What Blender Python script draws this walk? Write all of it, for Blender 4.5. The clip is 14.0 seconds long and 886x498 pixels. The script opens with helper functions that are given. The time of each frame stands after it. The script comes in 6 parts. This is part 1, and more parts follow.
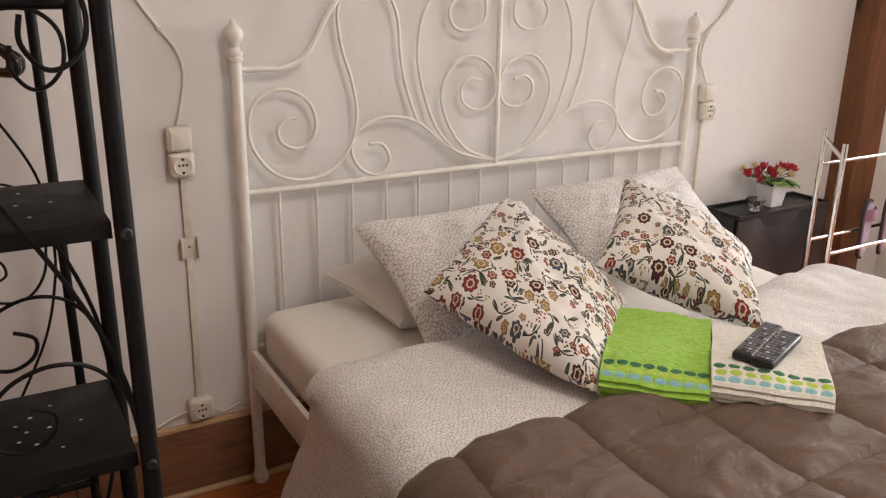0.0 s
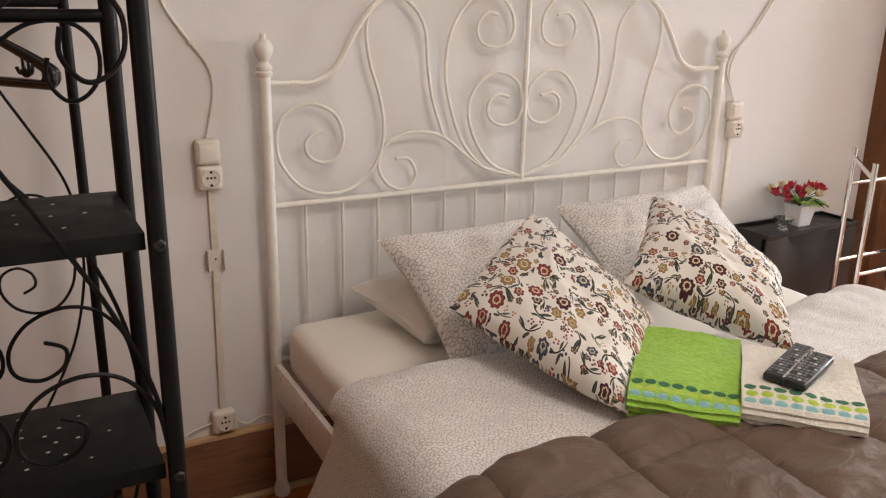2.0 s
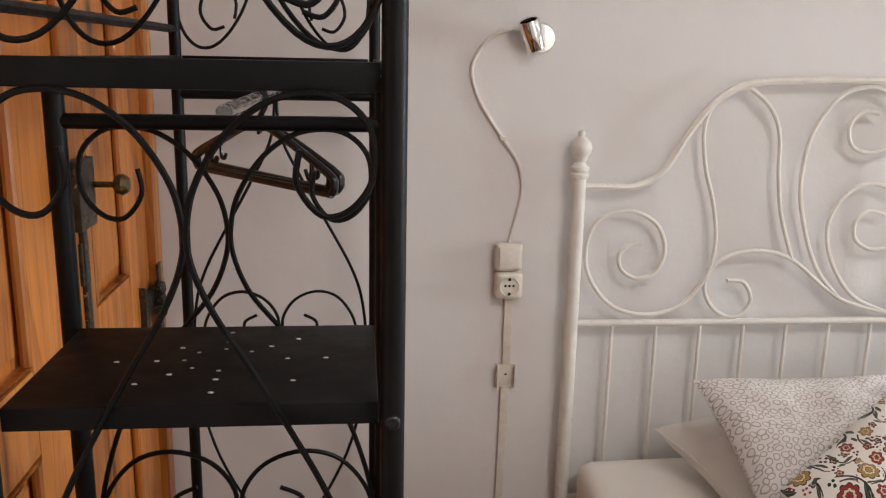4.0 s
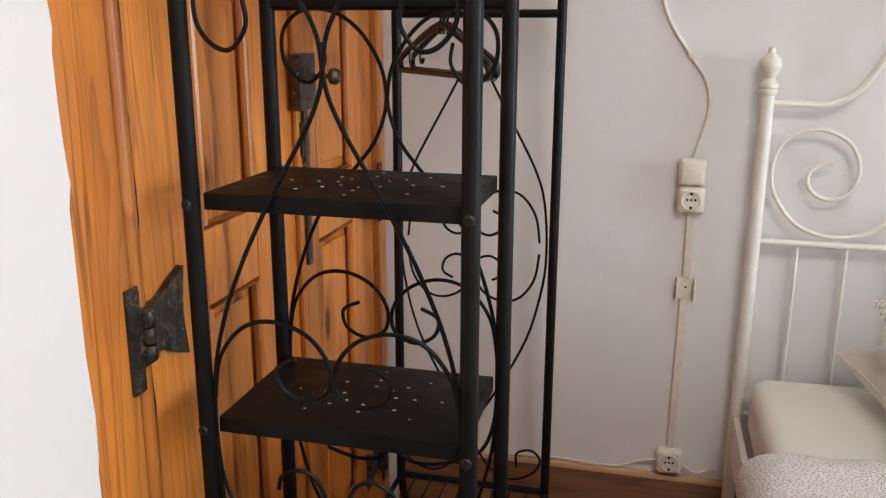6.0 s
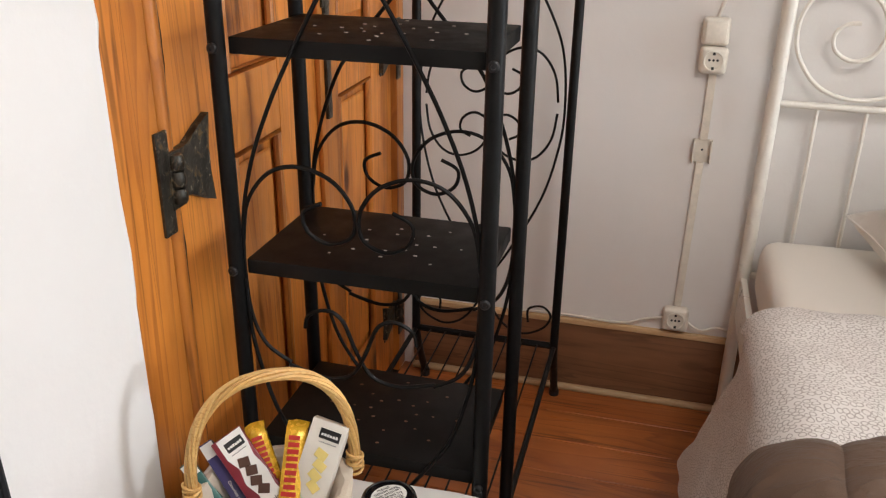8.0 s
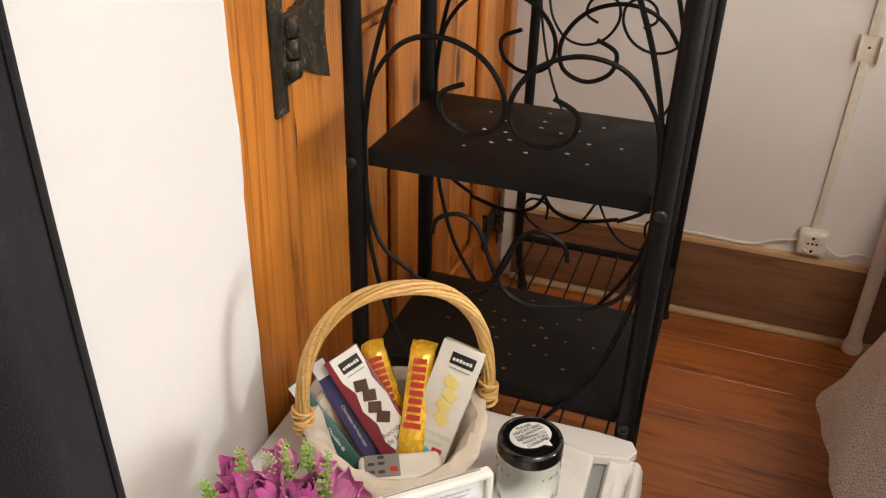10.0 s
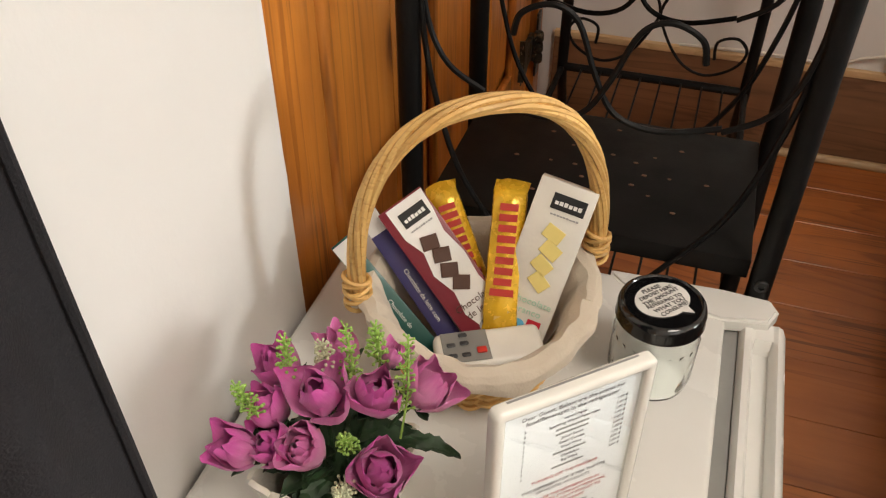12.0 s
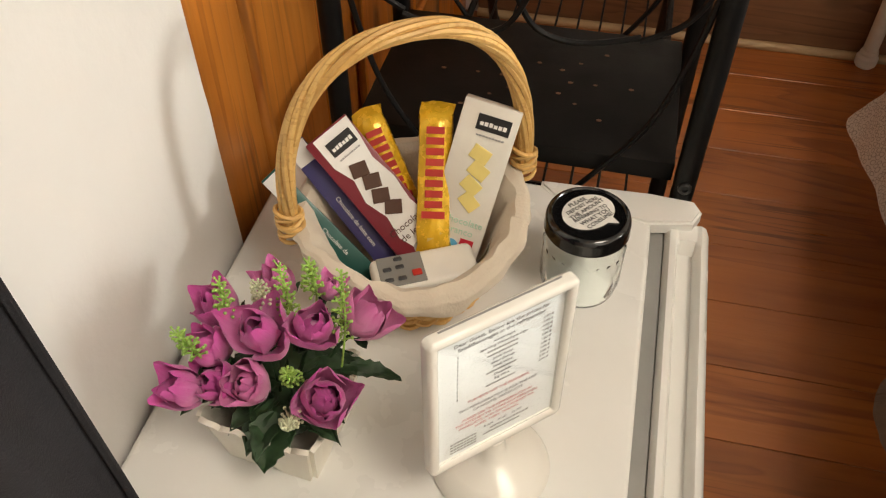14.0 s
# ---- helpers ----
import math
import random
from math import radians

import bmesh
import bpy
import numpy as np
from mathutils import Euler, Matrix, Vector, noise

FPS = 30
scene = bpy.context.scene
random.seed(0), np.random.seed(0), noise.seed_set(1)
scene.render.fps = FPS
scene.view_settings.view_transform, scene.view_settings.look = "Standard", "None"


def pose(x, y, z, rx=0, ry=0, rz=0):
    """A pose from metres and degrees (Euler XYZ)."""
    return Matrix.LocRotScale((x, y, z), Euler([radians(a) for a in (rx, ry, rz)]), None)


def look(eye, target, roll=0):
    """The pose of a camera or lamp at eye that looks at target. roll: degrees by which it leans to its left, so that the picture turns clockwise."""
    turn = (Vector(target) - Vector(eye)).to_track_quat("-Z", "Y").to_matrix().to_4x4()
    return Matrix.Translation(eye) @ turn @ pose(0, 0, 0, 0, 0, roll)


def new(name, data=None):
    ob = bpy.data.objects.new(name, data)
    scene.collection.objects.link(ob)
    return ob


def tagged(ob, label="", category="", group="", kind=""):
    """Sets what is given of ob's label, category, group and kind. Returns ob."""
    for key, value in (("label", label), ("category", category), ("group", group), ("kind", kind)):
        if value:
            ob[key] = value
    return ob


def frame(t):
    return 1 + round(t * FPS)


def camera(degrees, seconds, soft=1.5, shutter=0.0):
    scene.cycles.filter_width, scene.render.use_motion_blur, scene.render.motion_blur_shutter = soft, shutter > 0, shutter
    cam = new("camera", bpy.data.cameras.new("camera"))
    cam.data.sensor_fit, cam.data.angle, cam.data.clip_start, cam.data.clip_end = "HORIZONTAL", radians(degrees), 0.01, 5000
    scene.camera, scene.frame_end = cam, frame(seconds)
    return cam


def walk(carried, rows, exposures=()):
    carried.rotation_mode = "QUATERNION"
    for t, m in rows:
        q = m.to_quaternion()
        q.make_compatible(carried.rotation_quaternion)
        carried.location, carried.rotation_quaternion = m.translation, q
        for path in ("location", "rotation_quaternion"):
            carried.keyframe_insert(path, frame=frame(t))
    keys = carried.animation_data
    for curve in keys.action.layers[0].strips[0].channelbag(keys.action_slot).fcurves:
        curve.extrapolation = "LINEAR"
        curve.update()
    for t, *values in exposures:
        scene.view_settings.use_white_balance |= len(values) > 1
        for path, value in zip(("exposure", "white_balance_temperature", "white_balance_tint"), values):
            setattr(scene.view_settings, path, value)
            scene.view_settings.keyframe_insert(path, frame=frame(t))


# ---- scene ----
cam = camera(55.9, 14.0, 1.2)
PATH = [
    (0, (-0.624, -2.183, 1.47), (0.329, -0.543, 0.836), 0.9),
    (0.5, (-0.624, -2.178, 1.457), (0.331, -0.535, 0.833), 1.0),
    (1, (-0.612, -2.184, 1.454), (0.337, -0.534, 0.84), 0.9),
    (1.5, (-0.621, -2.178, 1.459), (0.323, -0.523, 0.851), 1.0),
    (2, (-0.635, -2.17, 1.468), (0.282, -0.497, 0.868), 1.2),
    (2.5, (-0.647, -2.141, 1.478), (0.153, -0.404, 0.893), 1.2),
    (3, (-0.599, -2.095, 1.496), (0.041, -0.286, 0.933), 1.2),
    (3.5, (-0.56, -1.99, 1.501), (-0.086, -0.117, 0.983), 1.2),
    (4, (-0.499, -1.882, 1.502), (-0.298, 0.056, 1.052), 1.2),
    (4.2, (-0.47, -1.878, 1.495), (-0.358, 0.074, 1.073), 1.0),
    (6.3, (-0.241, -2.14, 1.372), (-0.737, -0.281, 0.825), 0.3),
    (6.5, (-0.24, -2.151, 1.375), (-0.739, -0.305, 0.79), 0.3),
    (7, (-0.247, -2.166, 1.368), (-0.736, -0.342, 0.707), 0.2),
    (7.2, (-0.244, -2.161, 1.368), (-0.727, -0.348, 0.675), 0.4),
    (9.3, (-0.355, -2.127, 1.3), (-0.829, -0.423, 0.367), 1.2),
    (9.5, (-0.379, -2.101, 1.292), (-0.877, -0.419, 0.332), 1.4),
    (10, (-0.423, -2.009, 1.253), (-0.988, -0.367, 0.261), 1.6),
    (10.5, (-0.465, -1.933, 1.191), (-1.08, -0.333, 0.161), 1.2),
    (11, (-0.554, -1.873, 1.112), (-1.158, -0.312, 0.017), 0.4),
    (11.5, (-0.578, -1.851, 1.087), (-1.125, -0.333, -0.095), 0.1),
    (12, (-0.579, -1.839, 1.079), (-1.062, -0.374, -0.194), -0.0),
    (12.5, (-0.596, -1.829, 1.084), (-1.019, -0.419, -0.271), 0.1),
    (13, (-0.601, -1.828, 1.084), (-0.988, -0.458, -0.321), 0.2),
    (13.5, (-0.604, -1.824, 1.09), (-0.962, -0.478, -0.345), 0.2),
    (14, (-0.567, -1.827, 1.108), (-0.884, -0.494, -0.349), -0.4),
]
walk(cam, [(t, look(eye, target, roll)) for t, eye, target, roll in PATH], [(0, -0.45, 7100, 18), (3, -0.47, 7150, 17), (4.2, -0.36, 6500, 14), (6.5, -0.08, 6400, 12), (7.2, -0.08, 6450, 12), (9.5, 0.13, 7150, 13), (11, -0.08, 7350, 12), (12.5, -0.07, 7500, 11), (14, -0.08, 7850, 10)])

# ---- world and light ----
world = bpy.data.worlds.new("sky")
scene.world = world
world.use_nodes = True
sky = world.node_tree.nodes.new("ShaderNodeTexSky")
sky.sky_type, sky.sun_disc, sky.sun_elevation, sky.sun_rotation = "NISHITA", False, radians(38), radians(100)
world.node_tree.links.new(sky.outputs[0], world.node_tree.nodes["Background"].inputs[0])
world.node_tree.nodes["Background"].inputs[1].default_value = 0.12

EAST, SOUTH, WEST, TOP = 4.5, -3.3, -0.92, 2.6      # inner faces of the room; the north face is y = 0
WIN_Y, WIN_Z = (-1.45, -0.50), (0.80, 2.10)           # the window in the east wall
WIN2_X, WIN2_Z = (0.75, 2.05), (0.35, 2.25)          # added unseen tall window in the south wall, behind the camera, for fill
ROOF_X, ROOF_Y = (0.10, 0.90), (-2.55, -1.65)       # added unseen roof window over the camera, for fill light


def area_light(name, where, target, size_x, size_y, power, colour):
    lamp = bpy.data.lights.new(name, "AREA")
    lamp.shape, lamp.size, lamp.size_y, lamp.energy, lamp.color = "RECTANGLE", size_x, size_y, power, colour
    ob = new(name, lamp)
    ob.matrix_world = look(where, target)
    return ob


area_light("window_daylight", (EAST + 0.12, sum(WIN_Y) / 2, sum(WIN_Z) / 2), (0.0, -1.2, 0.75), 0.88, 1.22, 152, (0.80, 0.91, 1.0))
area_light("south_fill", (sum(WIN2_X) / 2, SOUTH - 0.12, sum(WIN2_Z) / 2), (0.7, -0.6, 0.3), 1.25, 1.85, 11, (1.0, 0.95, 0.88))
area_light("roof_fill", (sum(ROOF_X) / 2, sum(ROOF_Y) / 2, TOP + 0.16), (sum(ROOF_X) / 2, sum(ROOF_Y) / 2, 0.0), 0.75, 0.85, 35, (1.0, 0.975, 0.95))


# ---- materials ----
def material(name):
    m = bpy.data.materials.new(name)
    m.use_nodes = True
    return m, m.node_tree, m.node_tree.nodes["Principled BSDF"]


def node(nt, kind, **values):
    n = nt.nodes.new(kind)
    for key, value in values.items():
        setattr(n, key, value)
    return n


def math_node(nt, op, a, b=None, clamp=False):
    n = nt.nodes.new("ShaderNodeMath")
    n.operation, n.use_clamp = op, clamp
    for k, v in enumerate((a, b)):
        if v is None:
            continue
        if isinstance(v, (int, float)):
            n.inputs[k].default_value = v
        else:
            nt.links.new(v, n.inputs[k])
    return n.outputs[0]


def mix(nt, factor, a, b, blend="MIX"):
    n = nt.nodes.new("ShaderNodeMix")
    n.data_type, n.blend_type = "RGBA", blend
    for k, v in ((0, factor), (6, a), (7, b)):
        if isinstance(v, (int, float)):
            n.inputs[k].default_value = v
        elif isinstance(v, tuple):
            n.inputs[k].default_value = (*v, 1)
        else:
            nt.links.new(v, n.inputs[k])
    return n.outputs[2]


def coords(nt, scale=(1, 1, 1), uv=False, vary=0.0):
    tc = node(nt, "ShaderNodeTexCoord")
    mp = node(nt, "ShaderNodeMapping")
    mp.inputs["Scale"].default_value = scale
    nt.links.new(tc.outputs["UV" if uv else "Object"], mp.inputs[0])
    if vary:
        info = node(nt, "ShaderNodeObjectInfo")
        comb = node(nt, "ShaderNodeCombineXYZ")
        for k in range(3):
            nt.links.new(math_node(nt, "MULTIPLY", info.outputs["Random"], vary * (k + 1)), comb.inputs[k])
        nt.links.new(comb.outputs[0], mp.inputs[1])
    return mp.outputs[0]


def noise_tex(nt, vec, scale, detail=4.0, rough=0.55, distort=0.0):
    n = node(nt, "ShaderNodeTexNoise")
    n.inputs["Scale"].default_value, n.inputs["Detail"].default_value = scale, detail
    n.inputs["Roughness"].default_value, n.inputs["Distortion"].default_value = rough, distort
    nt.links.new(vec, n.inputs["Vector"])
    return n.outputs["Fac"]


def ramp(nt, fac, stops, constant=False):
    n = node(nt, "ShaderNodeValToRGB")
    el = n.color_ramp.elements
    while len(el) < len(stops):
        el.new(0.5)
    for e, (p, c) in zip(el, stops):
        e.position = p
        e.color = (c, c, c, 1) if isinstance(c, (int, float)) else (*c, 1)
    if constant:
        n.color_ramp.interpolation = "CONSTANT"
    nt.links.new(fac, n.inputs[0])
    return n.outputs[0]


def bump(nt, bsdf, height, strength=0.3, distance=0.01):
    b = node(nt, "ShaderNodeBump")
    b.inputs["Strength"].default_value, b.inputs["Distance"].default_value = strength, distance
    nt.links.new(height, b.inputs["Height"])
    nt.links.new(b.outputs[0], bsdf.inputs["Normal"])


def paint(name, colour, rough=0.5, metal=0.0, spread=0.06, scale=14.0, bumps=0.08, fine=220.0, coat=0.0, gloss=0.5):
    """Plain coloured surface with blotches, fine grain and slight relief."""
    m, nt, b = material(name)
    v = coords(nt)
    blot = noise_tex(nt, v, scale, 5)
    lo = tuple(max(0.0, c * (1 - spread * 2)) for c in colour)
    hi = tuple(min(1.0, c * (1 + spread)) for c in colour)
    nt.links.new(ramp(nt, blot, [(0.3, lo), (0.7, hi)]), b.inputs["Base Color"])
    nt.links.new(ramp(nt, noise_tex(nt, v, scale * 2.3, 4), [(0.3, max(0.02, rough - 0.08)), (0.7, min(1.0, rough + 0.08))]), b.inputs["Roughness"])
    b.inputs["Metallic"].default_value = metal
    b.inputs["Coat Weight"].default_value = coat
    b.inputs["Specular IOR Level"].default_value = gloss
    if bumps:
        bump(nt, b, noise_tex(nt, v, fine, 3), bumps, 0.002)
    return m


def plaster(name, colour):
    m, nt, b = material(name)
    v = coords(nt)
    big, small = noise_tex(nt, v, 1.7, 4), noise_tex(nt, v, 26, 5)
    base = ramp(nt, big, [(0.3, tuple(c * 0.95 for c in colour)), (0.7, colour)])
    nt.links.new(mix(nt, math_node(nt, "MULTIPLY", small, 0.10), base, (0.62, 0.57, 0.50)), b.inputs["Base Color"])
    b.inputs["Roughness"].default_value = 0.62
    b.inputs["Specular IOR Level"].default_value = 0.35
    relief = math_node(nt, "ADD", math_node(nt, "MULTIPLY", noise_tex(nt, v, 3.0, 2), 1.2), math_node(nt, "MULTIPLY", small, 0.22))
    bump(nt, b, relief, 0.26, 0.02)
    return m


def wood(name, light, dark, axis="X", rough=0.4, knot=0.6, grain=1.0, vary=3.0, coat=0.0, cracks=0.0):
    """Boards with long grain, growth bands and knots along one axis."""
    m, nt, b = material(name)
    stretch = {"X": (0.9, 9, 9), "Y": (9, 0.9, 9), "Z": (9, 9, 0.9)}[axis]
    v = coords(nt, stretch, vary=vary)
    broad = noise_tex(nt, v, 1.1 * grain, 3, 0.5, 1.2)
    fine = noise_tex(nt, v, 9.0 * grain, 6, 0.65, 0.3)
    bands = math_node(nt, "FRACT", math_node(nt, "MULTIPLY", broad, 9.0))
    bands = ramp(nt, bands, [(0.0, 0.0), (0.65, 0.45), (0.93, 1.0), (1.0, 0.1)])
    mid = tuple((a * 0.62 + c * 0.38) for a, c in zip(light, dark))
    col = ramp(nt, math_node(nt, "ADD", math_node(nt, "MULTIPLY", fine, 0.6), math_node(nt, "MULTIPLY", bands, 0.4)), [(0.15, light), (0.55, mid), (0.92, dark)])
    sep = node(nt, "ShaderNodeSeparateXYZ")
    nt.links.new(coords(nt, vary=vary * 1.7), sep.inputs[0])
    axes = {"X": (0, 1, 2), "Y": (1, 0, 2), "Z": (2, 0, 1)}[axis]
    flat = node(nt, "ShaderNodeCombineXYZ")
    nt.links.new(math_node(nt, "MULTIPLY", sep.outputs[axes[0]], 2.6), flat.inputs[0])
    nt.links.new(math_node(nt, "MULTIPLY", math_node(nt, "ADD", sep.outputs[axes[1]], sep.outputs[axes[2]]), 6.0), flat.inputs[1])
    vor = node(nt, "ShaderNodeTexVoronoi", voronoi_dimensions="2D")
    vor.inputs["Scale"].default_value = 1.0
    nt.links.new(flat.outputs[0], vor.inputs["Vector"])
    few = node(nt, "ShaderNodeSeparateColor")
    nt.links.new(vor.outputs["Color"], few.inputs[0])
    reach = math_node(nt, "ADD", vor.outputs["Distance"], math_node(nt, "MULTIPLY", fine, 0.10))
    spot = math_node(nt, "MULTIPLY", ramp(nt, reach, [(0.10, 1.0), (0.17, 0.0)]), math_node(nt, "LESS_THAN", few.outputs[0], 0.34))
    halo = math_node(nt, "MULTIPLY", ramp(nt, reach, [(0.12, 1.0), (0.34, 0.0)]), math_node(nt, "LESS_THAN", few.outputs[0], 0.34))
    col = mix(nt, math_node(nt, "MULTIPLY", halo, 0.5 * knot), col, tuple(c * 0.75 for c in dark))
    col = mix(nt, math_node(nt, "MULTIPLY", spot, knot), col, tuple(c * 0.28 for c in dark))
    patch = ramp(nt, noise_tex(nt, coords(nt, vary=vary), 2.6, 4), [(0.42, 0.0), (0.75, 1.0)])
    col = mix(nt, math_node(nt, "MULTIPLY", patch, 0.55), col, dark)
    split = None
    if cracks:
        long = coords(nt, {"X": (0.5, 22, 22), "Y": (22, 0.5, 22), "Z": (22, 22, 0.5)}[axis], vary=vary)
        ridge = math_node(nt, "ABSOLUTE", math_node(nt, "SUBTRACT", noise_tex(nt, long, 1.3, 2, 0.5, 0.6), 0.5))
        some = ramp(nt, noise_tex(nt, coords(nt, vary=vary), 3.2, 3), [(0.46, 0.0), (0.58, 1.0)])
        split = math_node(nt, "MULTIPLY", ramp(nt, ridge, [(0.006, 1.0), (0.022, 0.0)]), some)
        col = mix(nt, math_node(nt, "MULTIPLY", split, cracks), col, tuple(c * 0.22 for c in dark))
        grime = ramp(nt, noise_tex(nt, coords(nt, {"X": (1, 4, 4), "Y": (4, 1, 4), "Z": (4, 4, 1)}[axis], vary=vary), 2.1, 5, 0.6), [(0.50, 0.0), (0.68, 1.0)])
        col = mix(nt, math_node(nt, "MULTIPLY", grime, 0.6 * cracks), col, tuple(c * 0.6 for c in dark))
    if vary:
        info = node(nt, "ShaderNodeObjectInfo")
        shade = node(nt, "ShaderNodeHueSaturation")
        nt.links.new(math_node(nt, "ADD", math_node(nt, "MULTIPLY", info.outputs["Random"], 0.4), 0.8), shade.inputs["Value"])
        nt.links.new(col, shade.inputs["Color"])
        col = shade.outputs[0]
    nt.links.new(col, b.inputs["Base Color"])
    nt.links.new(ramp(nt, fine, [(0.2, max(0.05, rough - 0.1)), (0.8, rough + 0.12)]), b.inputs["Roughness"])
    b.inputs["Coat Weight"].default_value = coat
    b.inputs["Coat Roughness"].default_value = 0.25
    bump(nt, b, math_node(nt, "ADD", fine, math_node(nt, "MULTIPLY", spot, -0.5)), 0.25, 0.004)
    return m


def cloth(name, colour, shade, weave=900.0, rough=0.9, sheen=0.08, uv=True, fluff=0.2, crease=0.0):
    m, nt, b = material(name)
    v = coords(nt, uv=uv)
    soft = noise_tex(nt, v, 5, 4)
    nt.links.new(ramp(nt, soft, [(0.3, shade), (0.7, colour)]), b.inputs["Base Color"])
    b.inputs["Roughness"].default_value = rough
    b.inputs["Sheen Weight"].default_value = sheen
    b.inputs["Specular IOR Level"].default_value = 0.25
    thread = math_node(nt, "ADD", noise_tex(nt, v, weave, 2), math_node(nt, "MULTIPLY", noise_tex(nt, v, 30, 5), 1.2))
    if crease:
        for scale, bend in ((5.0, 1.6), (11.0, 1.2)):
            ridge = math_node(nt, "ABSOLUTE", math_node(nt, "SUBTRACT", noise_tex(nt, coords(nt, (1.0, 2.2, 1.0), uv), scale, 2, 0.5, bend), 0.5))
            thread = math_node(nt, "ADD", thread, math_node(nt, "MULTIPLY", ramp(nt, ridge, [(0.0, 1.0), (0.05, 0.25), (0.14, 0.0)]), crease))
    bump(nt, b, thread, fluff, 0.004)
    return m


def ring_cloth(name, ground, line, scale):
    """Off-white cotton printed with close-packed thin rings."""
    m, nt, b = material(name)
    v = coords(nt, uv=True)
    jog = node(nt, "ShaderNodeTexNoise", noise_dimensions="2D")
    jog.inputs["Scale"].default_value = 24
    nt.links.new(v, jog.inputs["Vector"])
    small = node(nt, "ShaderNodeVectorMath", operation="SCALE")
    small.inputs["Scale"].default_value = 0.017
    nt.links.new(jog.outputs["Color"], small.inputs[0])
    moved = node(nt, "ShaderNodeVectorMath", operation="ADD")
    nt.links.new(v, moved.inputs[0])
    nt.links.new(small.outputs[0], moved.inputs[1])
    cells = node(nt, "ShaderNodeTexVoronoi", voronoi_dimensions="2D")
    cells.inputs["Scale"].default_value, cells.inputs["Randomness"].default_value = scale, 0.45
    nt.links.new(moved.outputs[0], cells.inputs["Vector"])
    ring = ramp(nt, cells.outputs["Distance"], [(0.29, 0.0), (0.33, 1.0), (0.41, 1.0), (0.46, 0.0)])
    wash = noise_tex(nt, v, 6, 3)
    col = mix(nt, math_node(nt, "MULTIPLY", ring, 0.72), mix(nt, wash, ground, tuple(c * 0.94 for c in ground)), line)
    nt.links.new(col, b.inputs["Base Color"])
    b.inputs["Roughness"].default_value = 0.88
    b.inputs["Sheen Weight"].default_value = 0.05
    creases = math_node(nt, "ADD", math_node(nt, "MULTIPLY", noise_tex(nt, v, 16, 4), 2.5), math_node(nt, "MULTIPLY", noise_tex(nt, v, 5, 3, 0.5, 1.5), 4.0))
    bump(nt, b, math_node(nt, "ADD", noise_tex(nt, v, 900, 2), creases), 0.24, 0.006)
    return m


def flower_layer(nt, v, col, scale, size, petals, hues, heart, rim, keep, shift, wave=0.24, free=None):
    """Lays printed flowers, one to a cell of a scattered pattern, over the colour col; also gives the room left free."""
    mp = node(nt, "ShaderNodeMapping")
    mp.inputs["Location"].default_value = (shift, shift * 1.7, 0)
    mp.inputs["Scale"].default_value = (scale, scale, scale)
    nt.links.new(v, mp.inputs[0])
    vor = node(nt, "ShaderNodeTexVoronoi", voronoi_dimensions="2D")
    vor.inputs["Scale"].default_value, vor.inputs["Randomness"].default_value = 1.0, 0.45
    nt.links.new(mp.outputs[0], vor.inputs["Vector"])
    off = node(nt, "ShaderNodeVectorMath", operation="SUBTRACT")
    nt.links.new(mp.outputs[0], off.inputs[0])
    nt.links.new(vor.outputs["Position"], off.inputs[1])
    sep = node(nt, "ShaderNodeSeparateXYZ")
    nt.links.new(off.outputs[0], sep.inputs[0])
    pick = node(nt, "ShaderNodeSeparateColor")
    nt.links.new(vor.outputs["Color"], pick.inputs[0])
    ang = math_node(nt, "ADD", math_node(nt, "ARCTAN2", sep.outputs[1], sep.outputs[0]), math_node(nt, "MULTIPLY", pick.outputs[1], 6.28))
    lobe = math_node(nt, "ABSOLUTE", math_node(nt, "COSINE", math_node(nt, "MULTIPLY", ang, petals / 2)))
    radius = math_node(nt, "MULTIPLY", math_node(nt, "ADD", math_node(nt, "MULTIPLY", lobe, wave), 1 - wave), size)
    ratio = math_node(nt, "DIVIDE", vor.outputs["Distance"], radius)
    kept = math_node(nt, "LESS_THAN", pick.outputs[2], keep)
    there = kept if free is None else math_node(nt, "MULTIPLY", kept, free)
    hue = ramp(nt, pick.outputs[0], [(k / len(hues), h) for k, h in enumerate(hues)], True)
    for reach, tone in ((1.0, rim), (0.88, hue), (0.60, rim), (0.54, heart), (0.34, rim), (0.28, hue)):
        col = mix(nt, math_node(nt, "MULTIPLY", math_node(nt, "LESS_THAN", ratio, reach), there), col, tone)
    room = math_node(nt, "SUBTRACT", 1.0, math_node(nt, "MULTIPLY", math_node(nt, "LESS_THAN", vor.outputs["Distance"], size * 1.18), kept))
    return col, (room if free is None else math_node(nt, "MULTIPLY", room, free))


